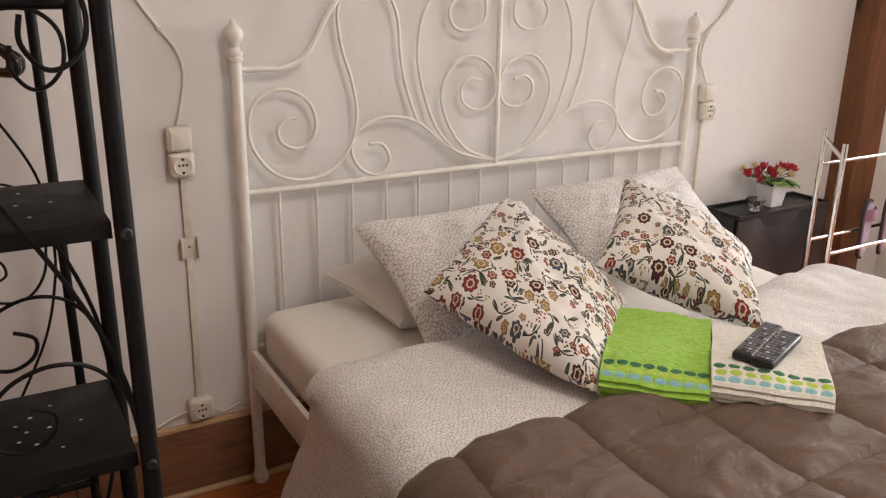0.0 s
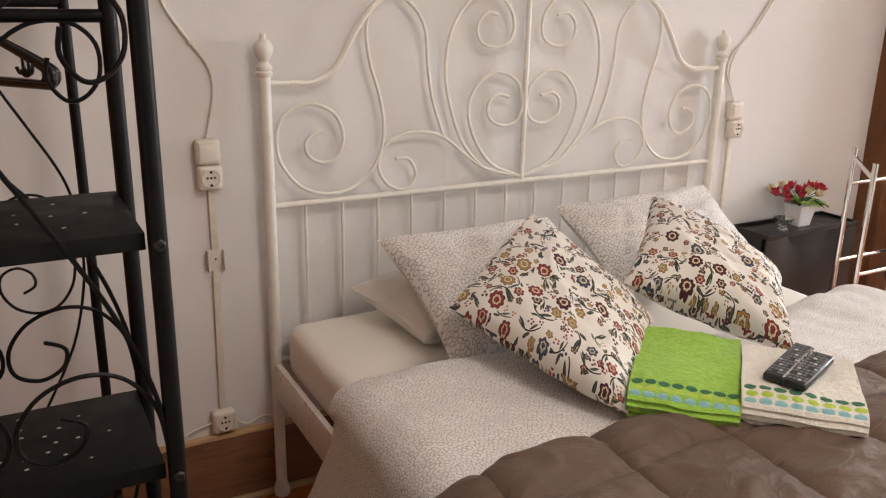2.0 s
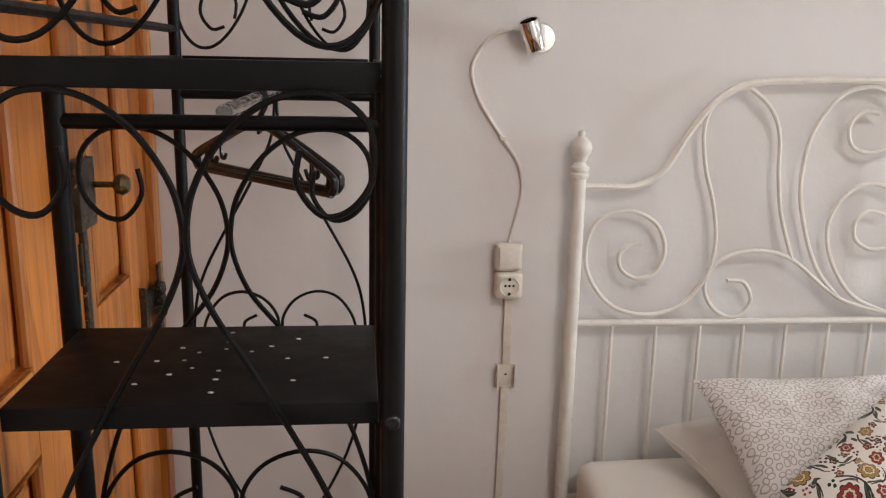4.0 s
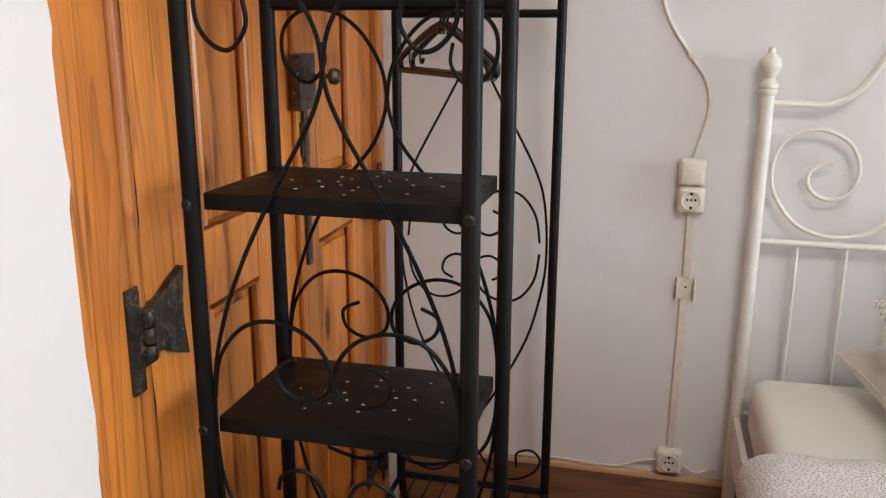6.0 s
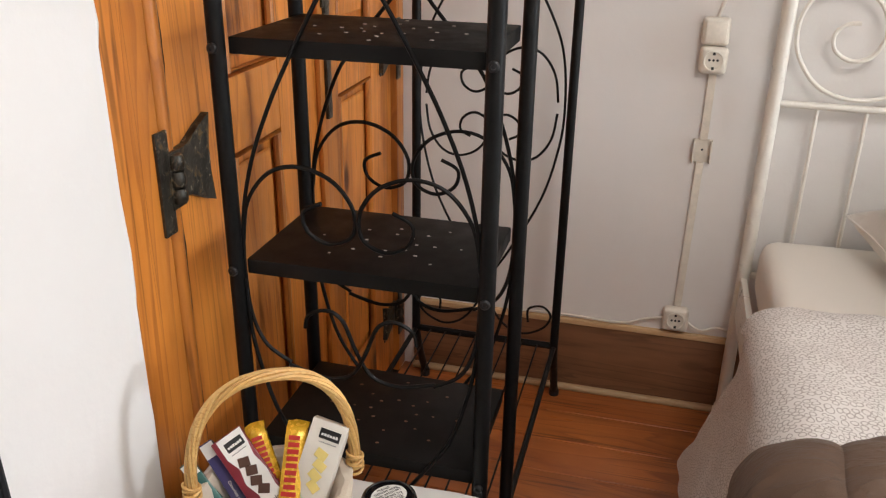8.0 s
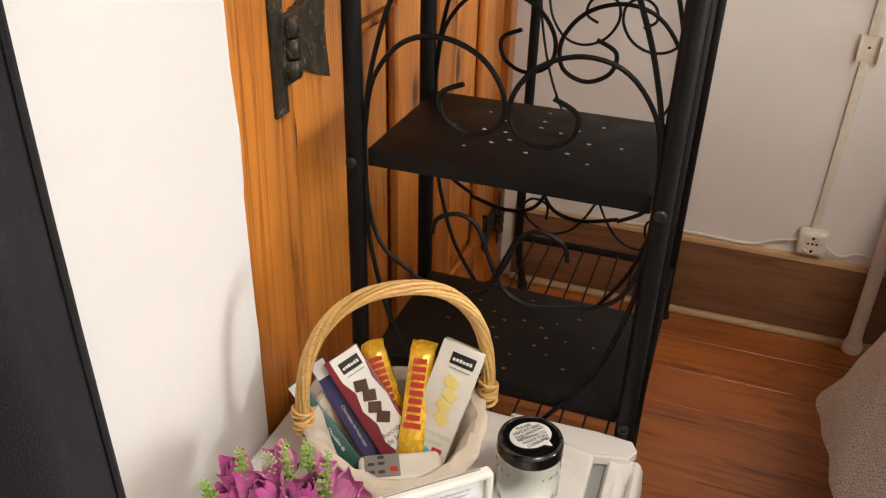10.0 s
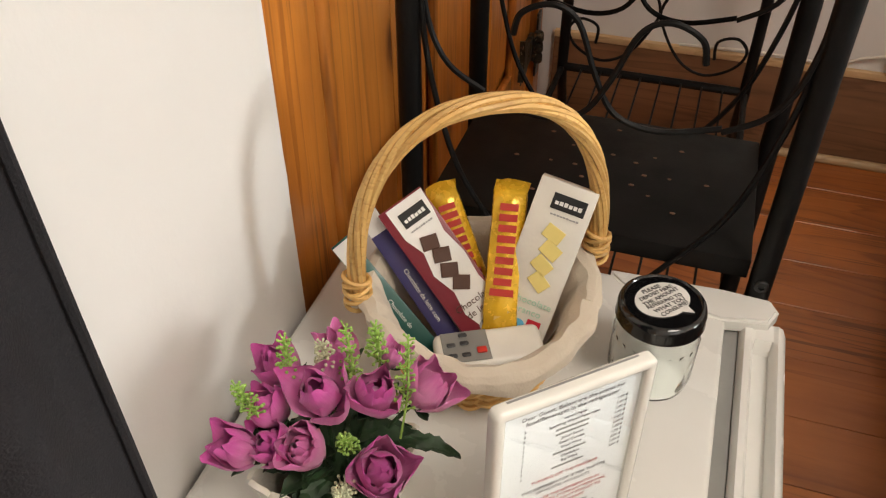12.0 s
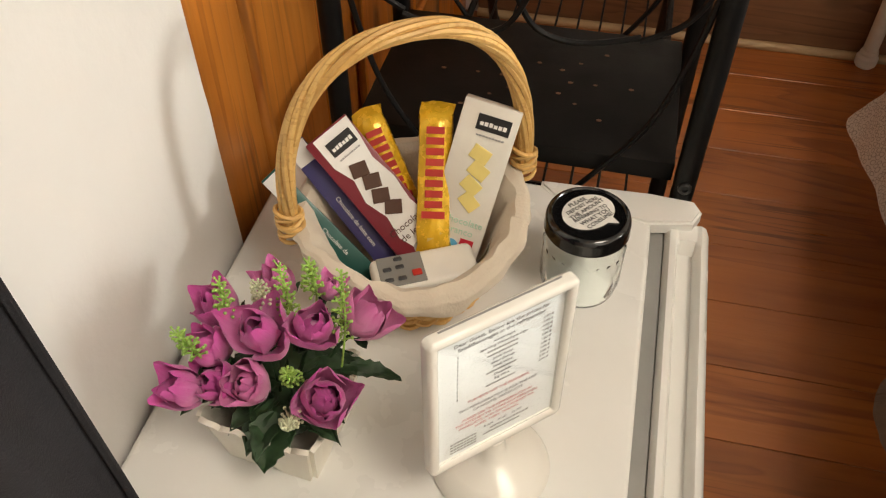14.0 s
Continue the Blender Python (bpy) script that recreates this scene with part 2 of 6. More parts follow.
def cell_layer(nt, v, scale, shift, random=0.22):
    """Scattered cells: local x, y turned at random per cell, distance, and three random picks."""
    mp = node(nt, "ShaderNodeMapping")
    mp.inputs["Location"].default_value = (shift, shift * 1.7, 0)
    mp.inputs["Scale"].default_value = (scale, scale, scale)
    nt.links.new(v, mp.inputs[0])
    vor = node(nt, "ShaderNodeTexVoronoi", voronoi_dimensions="2D")
    vor.inputs["Scale"].default_value, vor.inputs["Randomness"].default_value = 1.0, random
    nt.links.new(mp.outputs[0], vor.inputs["Vector"])
    off = node(nt, "ShaderNodeVectorMath", operation="SUBTRACT")
    nt.links.new(mp.outputs[0], off.inputs[0])
    nt.links.new(vor.outputs["Position"], off.inputs[1])
    pick = node(nt, "ShaderNodeSeparateColor")
    nt.links.new(vor.outputs["Color"], pick.inputs[0])
    turn = node(nt, "ShaderNodeVectorRotate", rotation_type="Z_AXIS")
    nt.links.new(off.outputs[0], turn.inputs["Vector"])
    nt.links.new(math_node(nt, "MULTIPLY", pick.outputs[1], 6.28), turn.inputs["Angle"])
    sep = node(nt, "ShaderNodeSeparateXYZ")
    nt.links.new(turn.outputs[0], sep.inputs[0])
    return sep.outputs[0], sep.outputs[1], vor.outputs["Distance"], pick.outputs


def twig_layer(nt, v, col, scale, shift, keep, stem, leaf, rib, berries):
    """Printed twigs: a curling stem with pointed leaves and a few berries, one to a cell."""
    x, y, d, pick = cell_layer(nt, v, scale, shift)
    there = math_node(nt, "LESS_THAN", pick[2], keep)

    def ellipse(cx, cy, rx, ry, slope):
        px = math_node(nt, "SUBTRACT", x, cx)
        py = math_node(nt, "SUBTRACT", math_node(nt, "SUBTRACT", y, cy), math_node(nt, "MULTIPLY", px, slope))
        q = math_node(nt, "ADD", math_node(nt, "POWER", math_node(nt, "ABSOLUTE", math_node(nt, "DIVIDE", px, rx)), 1.6), math_node(nt, "POWER", math_node(nt, "ABSOLUTE", math_node(nt, "DIVIDE", py, ry)), 1.4))
        return math_node(nt, "MULTIPLY", math_node(nt, "LESS_THAN", q, 1.0), there), py

    arc = math_node(nt, "SUBTRACT", y, math_node(nt, "SUBTRACT", math_node(nt, "MULTIPLY", math_node(nt, "MULTIPLY", x, x), 1.5), 0.14))
    line = math_node(nt, "MULTIPLY", math_node(nt, "LESS_THAN", math_node(nt, "ABSOLUTE", arc), 0.021), math_node(nt, "LESS_THAN", math_node(nt, "ABSOLUTE", x), 0.37))
    col = mix(nt, math_node(nt, "MULTIPLY", line, there), col, stem)
    for cx, cy, rx, ry, slope in ((-0.24, 0.03, 0.14, 0.062, -0.9), (0.16, 0.00, 0.11, 0.050, 0.9), (0.0, -0.235, 0.10, 0.05, 0.5)):
        inside, py = ellipse(cx, cy, rx, ry, slope)
        col = mix(nt, inside, col, leaf)
        col = mix(nt, math_node(nt, "MULTIPLY", inside, math_node(nt, "LESS_THAN", math_node(nt, "ABSOLUTE", py), 0.009)), col, rib)
    hue = ramp(nt, pick[0], [(k / len(berries), h) for k, h in enumerate(berries)], True)
    for cx, cy in ((0.36, 0.14), (0.29, 0.20), (0.38, 0.23), (0.06, 0.05), (0.10, 0.12), (-0.06, 0.10), (0.02, 0.18)):
        inside, py = ellipse(cx, cy, 0.034, 0.034, 0.0)
        col = mix(nt, inside, col, hue)
    return col


def floral_cloth(name):
    m, nt, b = material(name)
    v = coords(nt, uv=True)
    red, ochre, blue, wine, green = (0.30, 0.030, 0.025), (0.42, 0.24, 0.06), (0.060, 0.085, 0.13), (0.085, 0.012, 0.016), (0.025, 0.040, 0.026)
    cream = (0.84, 0.80, 0.73)
    col = mix(nt, noise_tex(nt, v, 7, 3), cream, (0.79, 0.75, 0.67))
    dark = (0.045, 0.028, 0.026)
    bloom, free = flower_layer(nt, v, col, 12.5, 0.27, 8, [wine, red, wine, ochre, blue], (0.74, 0.62, 0.42), dark, 0.42, 0.77, 0.22)
    bloom, free = flower_layer(nt, v, bloom, 20.0, 0.29, 6, [blue, red, wine, ochre, red], (0.66, 0.54, 0.34), dark, 0.40, 3.11, 0.30, free)
    bloom, rest = flower_layer(nt, v, bloom, 33.0, 0.30, 5, [red, blue, wine, ochre, blue], (0.62, 0.50, 0.30), dark, 0.42, 0.11, 0.34, free)
    twig = twig_layer(nt, v, bloom, 10.0, 0.31, 0.95, (0.05, 0.035, 0.022), green, (0.10, 0.14, 0.09), [wine, blue, red, green])
    twig = twig_layer(nt, v, twig, 13.0, 2.27, 0.90, (0.035, 0.03, 0.022), (0.045, 0.055, 0.03), (0.16, 0.16, 0.09), [wine, ochre, wine, red])
    col = mix(nt, free, bloom, twig)
    nt.links.new(col, b.inputs["Base Color"])
    b.inputs["Roughness"].default_value = 0.88
    b.inputs["Sheen Weight"].default_value = 0.05
    creases = math_node(nt, "ADD", math_node(nt, "MULTIPLY", noise_tex(nt, v, 14, 4), 2.0), math_node(nt, "MULTIPLY", noise_tex(nt, v, 5, 3, 0.5, 1.5), 4.0))
    bump(nt, b, math_node(nt, "ADD", noise_tex(nt, v, 800, 2), creases), 0.22, 0.006)
    return m


def terry_cloth(name, colour, shade):
    """Looped towelling with ridges of loops and a soft pile."""
    m, nt, b = material(name)
    v = coords(nt, uv=True)
    vor = node(nt, "ShaderNodeTexVoronoi", voronoi_dimensions="2D")
    vor.inputs["Scale"].default_value = 330
    nt.links.new(v, vor.inputs["Vector"])
    clump = noise_tex(nt, v, 70, 4, 0.7)
    nt.links.new(ramp(nt, math_node(nt, "ADD", math_node(nt, "MULTIPLY", clump, 0.7), math_node(nt, "MULTIPLY", vor.outputs["Distance"], 0.3)), [(0.3, shade), (0.62, colour)]), b.inputs["Base Color"])
    b.inputs["Roughness"].default_value = 0.97
    b.inputs["Sheen Weight"].default_value = 0.25
    b.inputs["Specular IOR Level"].default_value = 0.1
    bump(nt, b, math_node(nt, "ADD", math_node(nt, "MULTIPLY", vor.outputs["Distance"], 0.5), math_node(nt, "MULTIPLY", clump, 2.2)), 0.65, 0.005)
    return m


def petal_cloth(name, base, tip):
    """Fabric petal, paler at its foot, with faint veins along it."""
    m, nt, b = material(name)
    v = coords(nt, uv=True)
    sep = node(nt, "ShaderNodeSeparateXYZ")
    nt.links.new(v, sep.inputs[0])
    vein = noise_tex(nt, coords(nt, (26, 2.0, 1), True), 1.0, 4, 0.6)
    along = math_node(nt, "ADD", math_node(nt, "MULTIPLY", sep.outputs[1], 0.75), math_node(nt, "MULTIPLY", vein, 0.35))
    nt.links.new(ramp(nt, along, [(0.12, base), (0.85, tip)]), b.inputs["Base Color"])
    b.inputs["Roughness"].default_value = 0.62
    b.inputs["Sheen Weight"].default_value = 0.2
    b.inputs["Subsurface Weight"].default_value = 0.12
    b.inputs["Subsurface Radius"].default_value = (0.004, 0.002, 0.003)
    bump(nt, b, vein, 0.3, 0.002)
    return m


def clear_glass(name, tint=(0.97, 0.99, 0.98), rough=0.02, ior=1.45):
    m, nt, b = material(name)
    b.inputs["Base Color"].default_value = (*tint, 1)
    b.inputs["Transmission Weight"].default_value = 1.0
    b.inputs["IOR"].default_value = ior
    nt.links.new(ramp(nt, noise_tex(nt, coords(nt), 40, 3), [(0.4, rough), (0.7, rough + 0.05)]), b.inputs["Roughness"])
    return m


def worn_iron(name):
    """Old black iron with ochre rust and specks of pale paint."""
    m, nt, b = material(name)
    v = coords(nt)
    col = ramp(nt, noise_tex(nt, v, 38, 5), [(0.3, (0.016, 0.014, 0.011)), (0.7, (0.062, 0.054, 0.040))])
    rust = ramp(nt, noise_tex(nt, v, 55, 6, 0.7, 0.6), [(0.55, 0.0), (0.68, 1.0)])
    col = mix(nt, math_node(nt, "MULTIPLY", rust, 0.8), col, (0.23, 0.145, 0.060))
    fleck = ramp(nt, noise_tex(nt, v, 130, 4, 0.6), [(0.64, 0.0), (0.70, 1.0)])
    col = mix(nt, math_node(nt, "MULTIPLY", fleck, 0.8), col, (0.46, 0.40, 0.30))
    nt.links.new(col, b.inputs["Base Color"])
    nt.links.new(ramp(nt, rust, [(0.0, 0.34), (1.0, 0.8)]), b.inputs["Roughness"])
    b.inputs["Metallic"].default_value = 0.4
    bump(nt, b, math_node(nt, "ADD", noise_tex(nt, v, 70, 4), rust), 0.6, 0.002)
    return m


WALL = plaster("white_plaster", (0.80, 0.775, 0.745))
CEIL = plaster("ceiling_paint", (0.84, 0.83, 0.80))
PINE_FLOOR = wood("varnished_pine_boards", (0.49, 0.155, 0.034), (0.20, 0.050, 0.012), "X", 0.33, 1.0, 0.5, 5.0, 0.35, 0.6)
SKIRT = wood("brown_laminate", (0.30, 0.145, 0.070), (0.11, 0.050, 0.024), "X", 0.42, 0.3, 0.8, 2.0)
STRIP = wood("pale_wood_strip", (0.62, 0.43, 0.24), (0.45, 0.27, 0.13), "X", 0.5, 0.1, 1.5, 2.0)
DOOR_WOOD = wood("honey_pine", (0.70, 0.250, 0.040), (0.31, 0.078, 0.012), "Z", 0.38, 1.0, 0.55, 4.0, 0.2, 0.5)
BEAM_WOOD = wood("brown_beam", (0.26, 0.095, 0.028), (0.085, 0.028, 0.010), "Z", 0.6, 0.8, 0.8, 2.0)
BLACK_STEEL = paint("black_powder_coat", (0.006, 0.0058, 0.0058), 0.45, 0.0, 0.2, 30, 0.12, 500, 0.0, 0.2)
BLACK_SHELF = paint("black_sheet_steel", (0.0075, 0.0068, 0.0063), 0.5, 0.0, 0.25, 9, 0.10, 420, 0.0, 0.16)
BLACK_PLASTIC = paint("black_plastic", (0.010, 0.010, 0.0105), 0.36, 0.0, 0.2, 20, 0.05)
IVORY = paint("ivory_enamel", (0.80, 0.76, 0.68), 0.33, 0.0, 0.04, 22, 0.05)
SWITCH = paint("cream_plastic", (0.76, 0.70, 0.60), 0.36, 0.0, 0.05, 60, 0.03)
CABLE = paint("painted_cable", (0.78, 0.73, 0.65), 0.5, 0.0, 0.05, 40, 0.03)
DARK_HOLE = paint("dark_hole", (0.012, 0.011, 0.010), 0.7)
CHROME = paint("chrome", (0.80, 0.79, 0.77), 0.09, 1.0, 0.03, 30, 0.0)
STEEL = paint("brushed_steel", (0.55, 0.54, 0.52), 0.25, 1.0, 0.05, 60, 0.05)
IRON = worn_iron("old_blackened_iron")
BRASS = paint("tarnished_brass", (0.20, 0.15, 0.08), 0.35, 0.9, 0.2, 60, 0.1)
FRIDGE_WHITE = paint("white_enamel_sheet", (0.80, 0.79, 0.75), 0.24, 0.0, 0.02, 6, 0.03, 300)
SEAL = paint("grey_rubber_seal", (0.30, 0.295, 0.28), 0.55)
SHEET = cloth("white_sheet", (0.82, 0.78, 0.71), (0.78, 0.735, 0.66))
PILLOW_WHITE = cloth("white_pillow_cotton", (0.80, 0.77, 0.72), (0.74, 0.70, 0.64))
RINGS = ring_cloth("ring_print_cotton", (0.80, 0.76, 0.72), (0.27, 0.22, 0.18), 60)
FLORAL = floral_cloth("floral_print_cotton")
BROWN_QUILT = cloth("brown_quilt_fabric", (0.138, 0.086, 0.058), (0.108, 0.066, 0.044), 700, 0.6, 0.06, True, 0.45, 0.9)
GREEN_TERRY = terry_cloth("green_terry", (0.36, 0.62, 0.090), (0.23, 0.46, 0.04))
WHITE_TERRY = terry_cloth("cream_terry", (0.80, 0.76, 0.66), (0.66, 0.61, 0.50))
LINER = cloth("linen_liner", (0.68, 0.59, 0.48), (0.58, 0.49, 0.38), 420, 0.9, 0.2, False, 0.22)
CURTAIN = cloth("charcoal_curtain", (0.024, 0.023, 0.026), (0.016, 0.015, 0.0175), 500, 0.9, 0.0, False, 0.35)
WICKER = wood("golden_wicker", (0.76, 0.48, 0.17), (0.48, 0.24, 0.065), "X", 0.45, 0.0, 2.0, 6.0, 0.1)
GLASS = clear_glass("clear_glass")
JAR_GLASS = clear_glass("thin_jar_glass", (0.96, 0.985, 0.975), 0.02, 1.22)


# ---- mesh helpers ----
def thing(name, at, label, category, group="", kind=""):
    ob = new(name)
    ob.empty_display_size = 0.1
    ob.matrix_world = Matrix.Translation(at)
    return tagged(ob, label, category, group, kind)


def part(name, bm, mat, parent=None, label="", smooth=True):
    """Links a bmesh, given in world metres, as one mesh object under a thing or a part."""
    me = bpy.data.meshes.new(name)
    bm.normal_update()
    bm.to_mesh(me)
    bm.free()
    me.materials.append(mat)
    if smooth:
        me.polygons.foreach_set("use_smooth", [True] * len(me.polygons))
        me.set_sharp_from_angle(angle=radians(38))
    ob = new(name, me)
    if parent is not None:
        ob.parent = parent
        if parent.type == "EMPTY":
            ob.matrix_parent_inverse = parent.matrix_basis.inverted()
    if label:
        tagged(ob, label)
    return ob


def box(x0, x1, y0, y1, z0, z1, bevel=0.0, seg=2, bm=None, m=None):
    bm = bm or bmesh.new()
    r = bmesh.ops.create_cube(bm, size=1.0)
    vs = r["verts"]
    bmesh.ops.scale(bm, vec=(x1 - x0, y1 - y0, z1 - z0), verts=vs)
    bmesh.ops.translate(bm, vec=((x0 + x1) / 2, (y0 + y1) / 2, (z0 + z1) / 2), verts=vs)
    if m is not None:
        bmesh.ops.transform(bm, matrix=m, verts=vs)
    if bevel:
        edges = list({e for v in vs for e in v.link_edges})
        bmesh.ops.bevel(bm, geom=edges, offset=bevel, segments=seg, profile=0.6, affect="EDGES", clamp_overlap=True)
    return bm


def spline(points, steps=8, closed=False):
    """A smooth line through the points."""
    p = [Vector(q) for q in points]
    n = len(p)
    out = []
    for i in range(n if closed else n - 1):
        a, b, c, d = (p[(i + k) % n] if closed else p[min(max(i + k, 0), n - 1)] for k in (-1, 0, 1, 2))
        for s in range(steps):
            t = s / steps
            out.append(0.5 * ((2 * b) + (c - a) * t + (2 * a - 5 * b + 4 * c - d) * t * t + (3 * b - a - 3 * c + d) * t ** 3))
    if not closed:
        out.append(p[-1])
    return out


def tube(points, r, sides=8, bm=None, closed=False, flat=1.0):
    """A round bar of radius r (a number or one for each point) along a line."""
    bm = bm or bmesh.new()
    p = [Vector(q) for q in points]
    n = len(p)
    radii = r if isinstance(r, (list, tuple)) else [r] * n
    rings, up = [], None
    for i in range(n):
        if closed:
            d = p[(i + 1) % n] - p[i - 1]
        else:
            d = p[min(i + 1, n - 1)] - p[max(i - 1, 0)]
        d.normalize()
        if up is None:
            up = d.orthogonal().normalized()
        up = (up - d * up.dot(d)).normalized()
        side = d.cross(up)
        rings.append([bm.verts.new(p[i] + radii[i] * (up * math.cos(a) + side * math.sin(a) * flat)) for a in (2 * math.pi * k / sides for k in range(sides))])
    for i in range(n if closed else n - 1):
        a, b = rings[i], rings[(i + 1) % n]
        for k in range(sides):
            bm.faces.new((a[k], a[(k + 1) % sides], b[(k + 1) % sides], b[k]))
    if not closed:
        bm.faces.new(list(reversed(rings[0])))
        bm.faces.new(rings[-1])
    return bm


def lathe(profile, at=(0, 0, 0), sides=20, bm=None, m=None, squash=1.0):
    """Turns a profile of (radius, height) about a vertical axis."""
    bm = bm or bmesh.new()
    rings = []
    for r, z in profile:
        ring = []
        for k in range(sides):
            a = 2 * math.pi * k / sides
            q = Vector((r * math.cos(a), r * math.sin(a) * squash, z))
            q = (m @ q) if m is not None else q + Vector(at)
            ring.append(bm.verts.new(q))
        rings.append(ring)
    for a, b in zip(rings, rings[1:]):
        for k in range(sides):
            bm.faces.new((a[k], a[(k + 1) % sides], b[(k + 1) % sides], b[k]))
    if profile[0][0] > 1e-5:
        bm.faces.new(list(reversed(rings[0])))
    if profile[-1][0] > 1e-5:
        bm.faces.new(rings[-1])
    bmesh.ops.remove_doubles(bm, verts=[v for ring in (rings[0], rings[-1]) for v in ring], dist=1e-6)
    return bm


def sheet(fn, nu, nv, uvfn=None, thickness=0.0, bm=None):
    """A grid surface: fn(u, v) for u, v in 0..1; uvfn gives its texture place in metres."""
    bm = bm or bmesh.new()
    layer = bm.loops.layers.uv.verify()
    grid = [[bm.verts.new(fn(i / nu, j / nv)) for j in range(nv + 1)] for i in range(nu + 1)]
    for i in range(nu):
        for j in range(nv):
            ij = ((i, j), (i + 1, j), (i + 1, j + 1), (i, j + 1))
            f = bm.faces.new([grid[a][c] for a, c in ij])
            for loop, (a, c) in zip(f.loops, ij):
                loop[layer].uv = uvfn(a / nu, c / nv) if uvfn else (a / nu, c / nv)
    if thickness:
        bm.normal_update()
        bmesh.ops.solidify(bm, geom=list(bm.faces), thickness=thickness)
    return bm


def lettering(words, size, m, depth=0.0004, align="CENTER"):
    """Words in the built-in font as a mesh, standing in the local XY plane of m."""
    cu = bpy.data.curves.new("lettering", "FONT")
    cu.body, cu.size, cu.align_x, cu.align_y, cu.extrude, cu.resolution_u = words, size, align, "CENTER", depth, 2
    ob = bpy.data.objects.new("lettering", cu)
    me = bpy.data.meshes.new_from_object(ob)
    bm = bmesh.new()
    bm.from_mesh(me)
    bm.transform(m)
    bpy.data.objects.remove(ob)
    bpy.data.meshes.remove(me)
    bpy.data.curves.remove(cu)
    return bm


def frame_of(origin, right, up):
    """A local frame with x along right and y along up."""
    x = Vector(right).normalized()
    z = x.cross(Vector(up)).normalized()
    y = z.cross(x)
    return Matrix.Translation(Vector(origin)) @ Matrix((x, y, z)).transposed().to_4x4()


def wob(x, y, z=0.0, s=1.0):
    return noise.noise(Vector((x * s, y * s, z * s)))


# ---- the room ----
def structure(name, bm, mat, label, smooth=False):
    return tagged(part(name, bm, mat, None, "", smooth), label, name.split("_")[0], "", "structure")


floor_ob = structure("floor", box(WEST - 0.3, EAST + 0.3, SOUTH - 0.3, 0.3, -0.14, -0.021), DARK_HOLE, "old varnished pine board floor with dark gaps")
wall_n = structure("wall_north", box(WEST - 0.3, EAST + 0.3, 0.0, 0.25, -0.02, TOP), WALL, "white uneven plaster wall behind the bed")
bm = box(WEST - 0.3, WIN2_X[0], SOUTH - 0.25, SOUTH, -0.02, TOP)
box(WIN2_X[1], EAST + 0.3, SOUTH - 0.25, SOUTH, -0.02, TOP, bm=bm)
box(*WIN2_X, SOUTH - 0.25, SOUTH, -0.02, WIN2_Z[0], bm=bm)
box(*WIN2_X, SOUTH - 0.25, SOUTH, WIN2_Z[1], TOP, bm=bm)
structure("wall_south", bm, WALL, "plain white plaster wall with an added tall opening for fill light")
win = thing("south_fill_window", (sum(WIN2_X) / 2, SOUTH - 0.17, WIN2_Z[0]), "added unseen tall white window that lets in fill light", "window", "", "structure")
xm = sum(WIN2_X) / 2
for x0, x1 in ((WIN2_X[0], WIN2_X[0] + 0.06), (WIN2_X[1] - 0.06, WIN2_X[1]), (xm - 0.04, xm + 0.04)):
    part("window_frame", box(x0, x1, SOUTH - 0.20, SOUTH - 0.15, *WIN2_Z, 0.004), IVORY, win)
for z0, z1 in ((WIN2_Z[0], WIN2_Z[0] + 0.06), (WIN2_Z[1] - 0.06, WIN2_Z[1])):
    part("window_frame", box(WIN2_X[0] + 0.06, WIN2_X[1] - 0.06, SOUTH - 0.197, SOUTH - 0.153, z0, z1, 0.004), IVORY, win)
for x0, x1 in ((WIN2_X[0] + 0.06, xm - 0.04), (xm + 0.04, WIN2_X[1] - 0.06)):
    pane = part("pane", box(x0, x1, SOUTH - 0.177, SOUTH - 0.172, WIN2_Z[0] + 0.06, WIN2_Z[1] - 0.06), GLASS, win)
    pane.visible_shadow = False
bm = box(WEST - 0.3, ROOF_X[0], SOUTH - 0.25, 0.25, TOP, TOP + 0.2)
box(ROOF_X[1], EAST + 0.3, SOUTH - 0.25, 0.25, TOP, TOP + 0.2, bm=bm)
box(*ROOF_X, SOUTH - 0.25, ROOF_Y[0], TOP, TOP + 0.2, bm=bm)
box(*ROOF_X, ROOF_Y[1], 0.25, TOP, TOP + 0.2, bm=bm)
structure("ceiling", bm, CEIL, "plain white plaster ceiling with an added roof opening for fill light")
roof = thing("roof_fill_window", (sum(ROOF_X) / 2, sum(ROOF_Y) / 2, TOP + 0.18), "added unseen roof window that lets in fill light", "window", "", "structure")
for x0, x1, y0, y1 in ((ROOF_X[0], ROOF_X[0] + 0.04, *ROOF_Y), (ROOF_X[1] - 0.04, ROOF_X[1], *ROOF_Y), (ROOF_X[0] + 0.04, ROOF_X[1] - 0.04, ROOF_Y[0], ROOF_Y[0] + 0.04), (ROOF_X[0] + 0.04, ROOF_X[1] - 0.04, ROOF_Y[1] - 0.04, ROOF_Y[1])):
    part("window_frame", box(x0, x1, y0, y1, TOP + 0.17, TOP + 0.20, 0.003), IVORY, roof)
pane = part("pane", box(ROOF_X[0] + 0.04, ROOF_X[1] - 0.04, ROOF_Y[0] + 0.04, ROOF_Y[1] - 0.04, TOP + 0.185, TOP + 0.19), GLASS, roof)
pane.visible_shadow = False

# west wall with the doorway next to the north corner
DOOR_Y0, DOOR_TOP = -1.272, 2.12
bm = box(WEST - 0.3, WEST, SOUTH, DOOR_Y0, -0.02, TOP)
box(WEST - 0.3, WEST, DOOR_Y0, 0.0, DOOR_TOP, TOP, bm=bm)
structure("wall_west", bm, WALL, "white uneven plaster wall beside an old pine door")


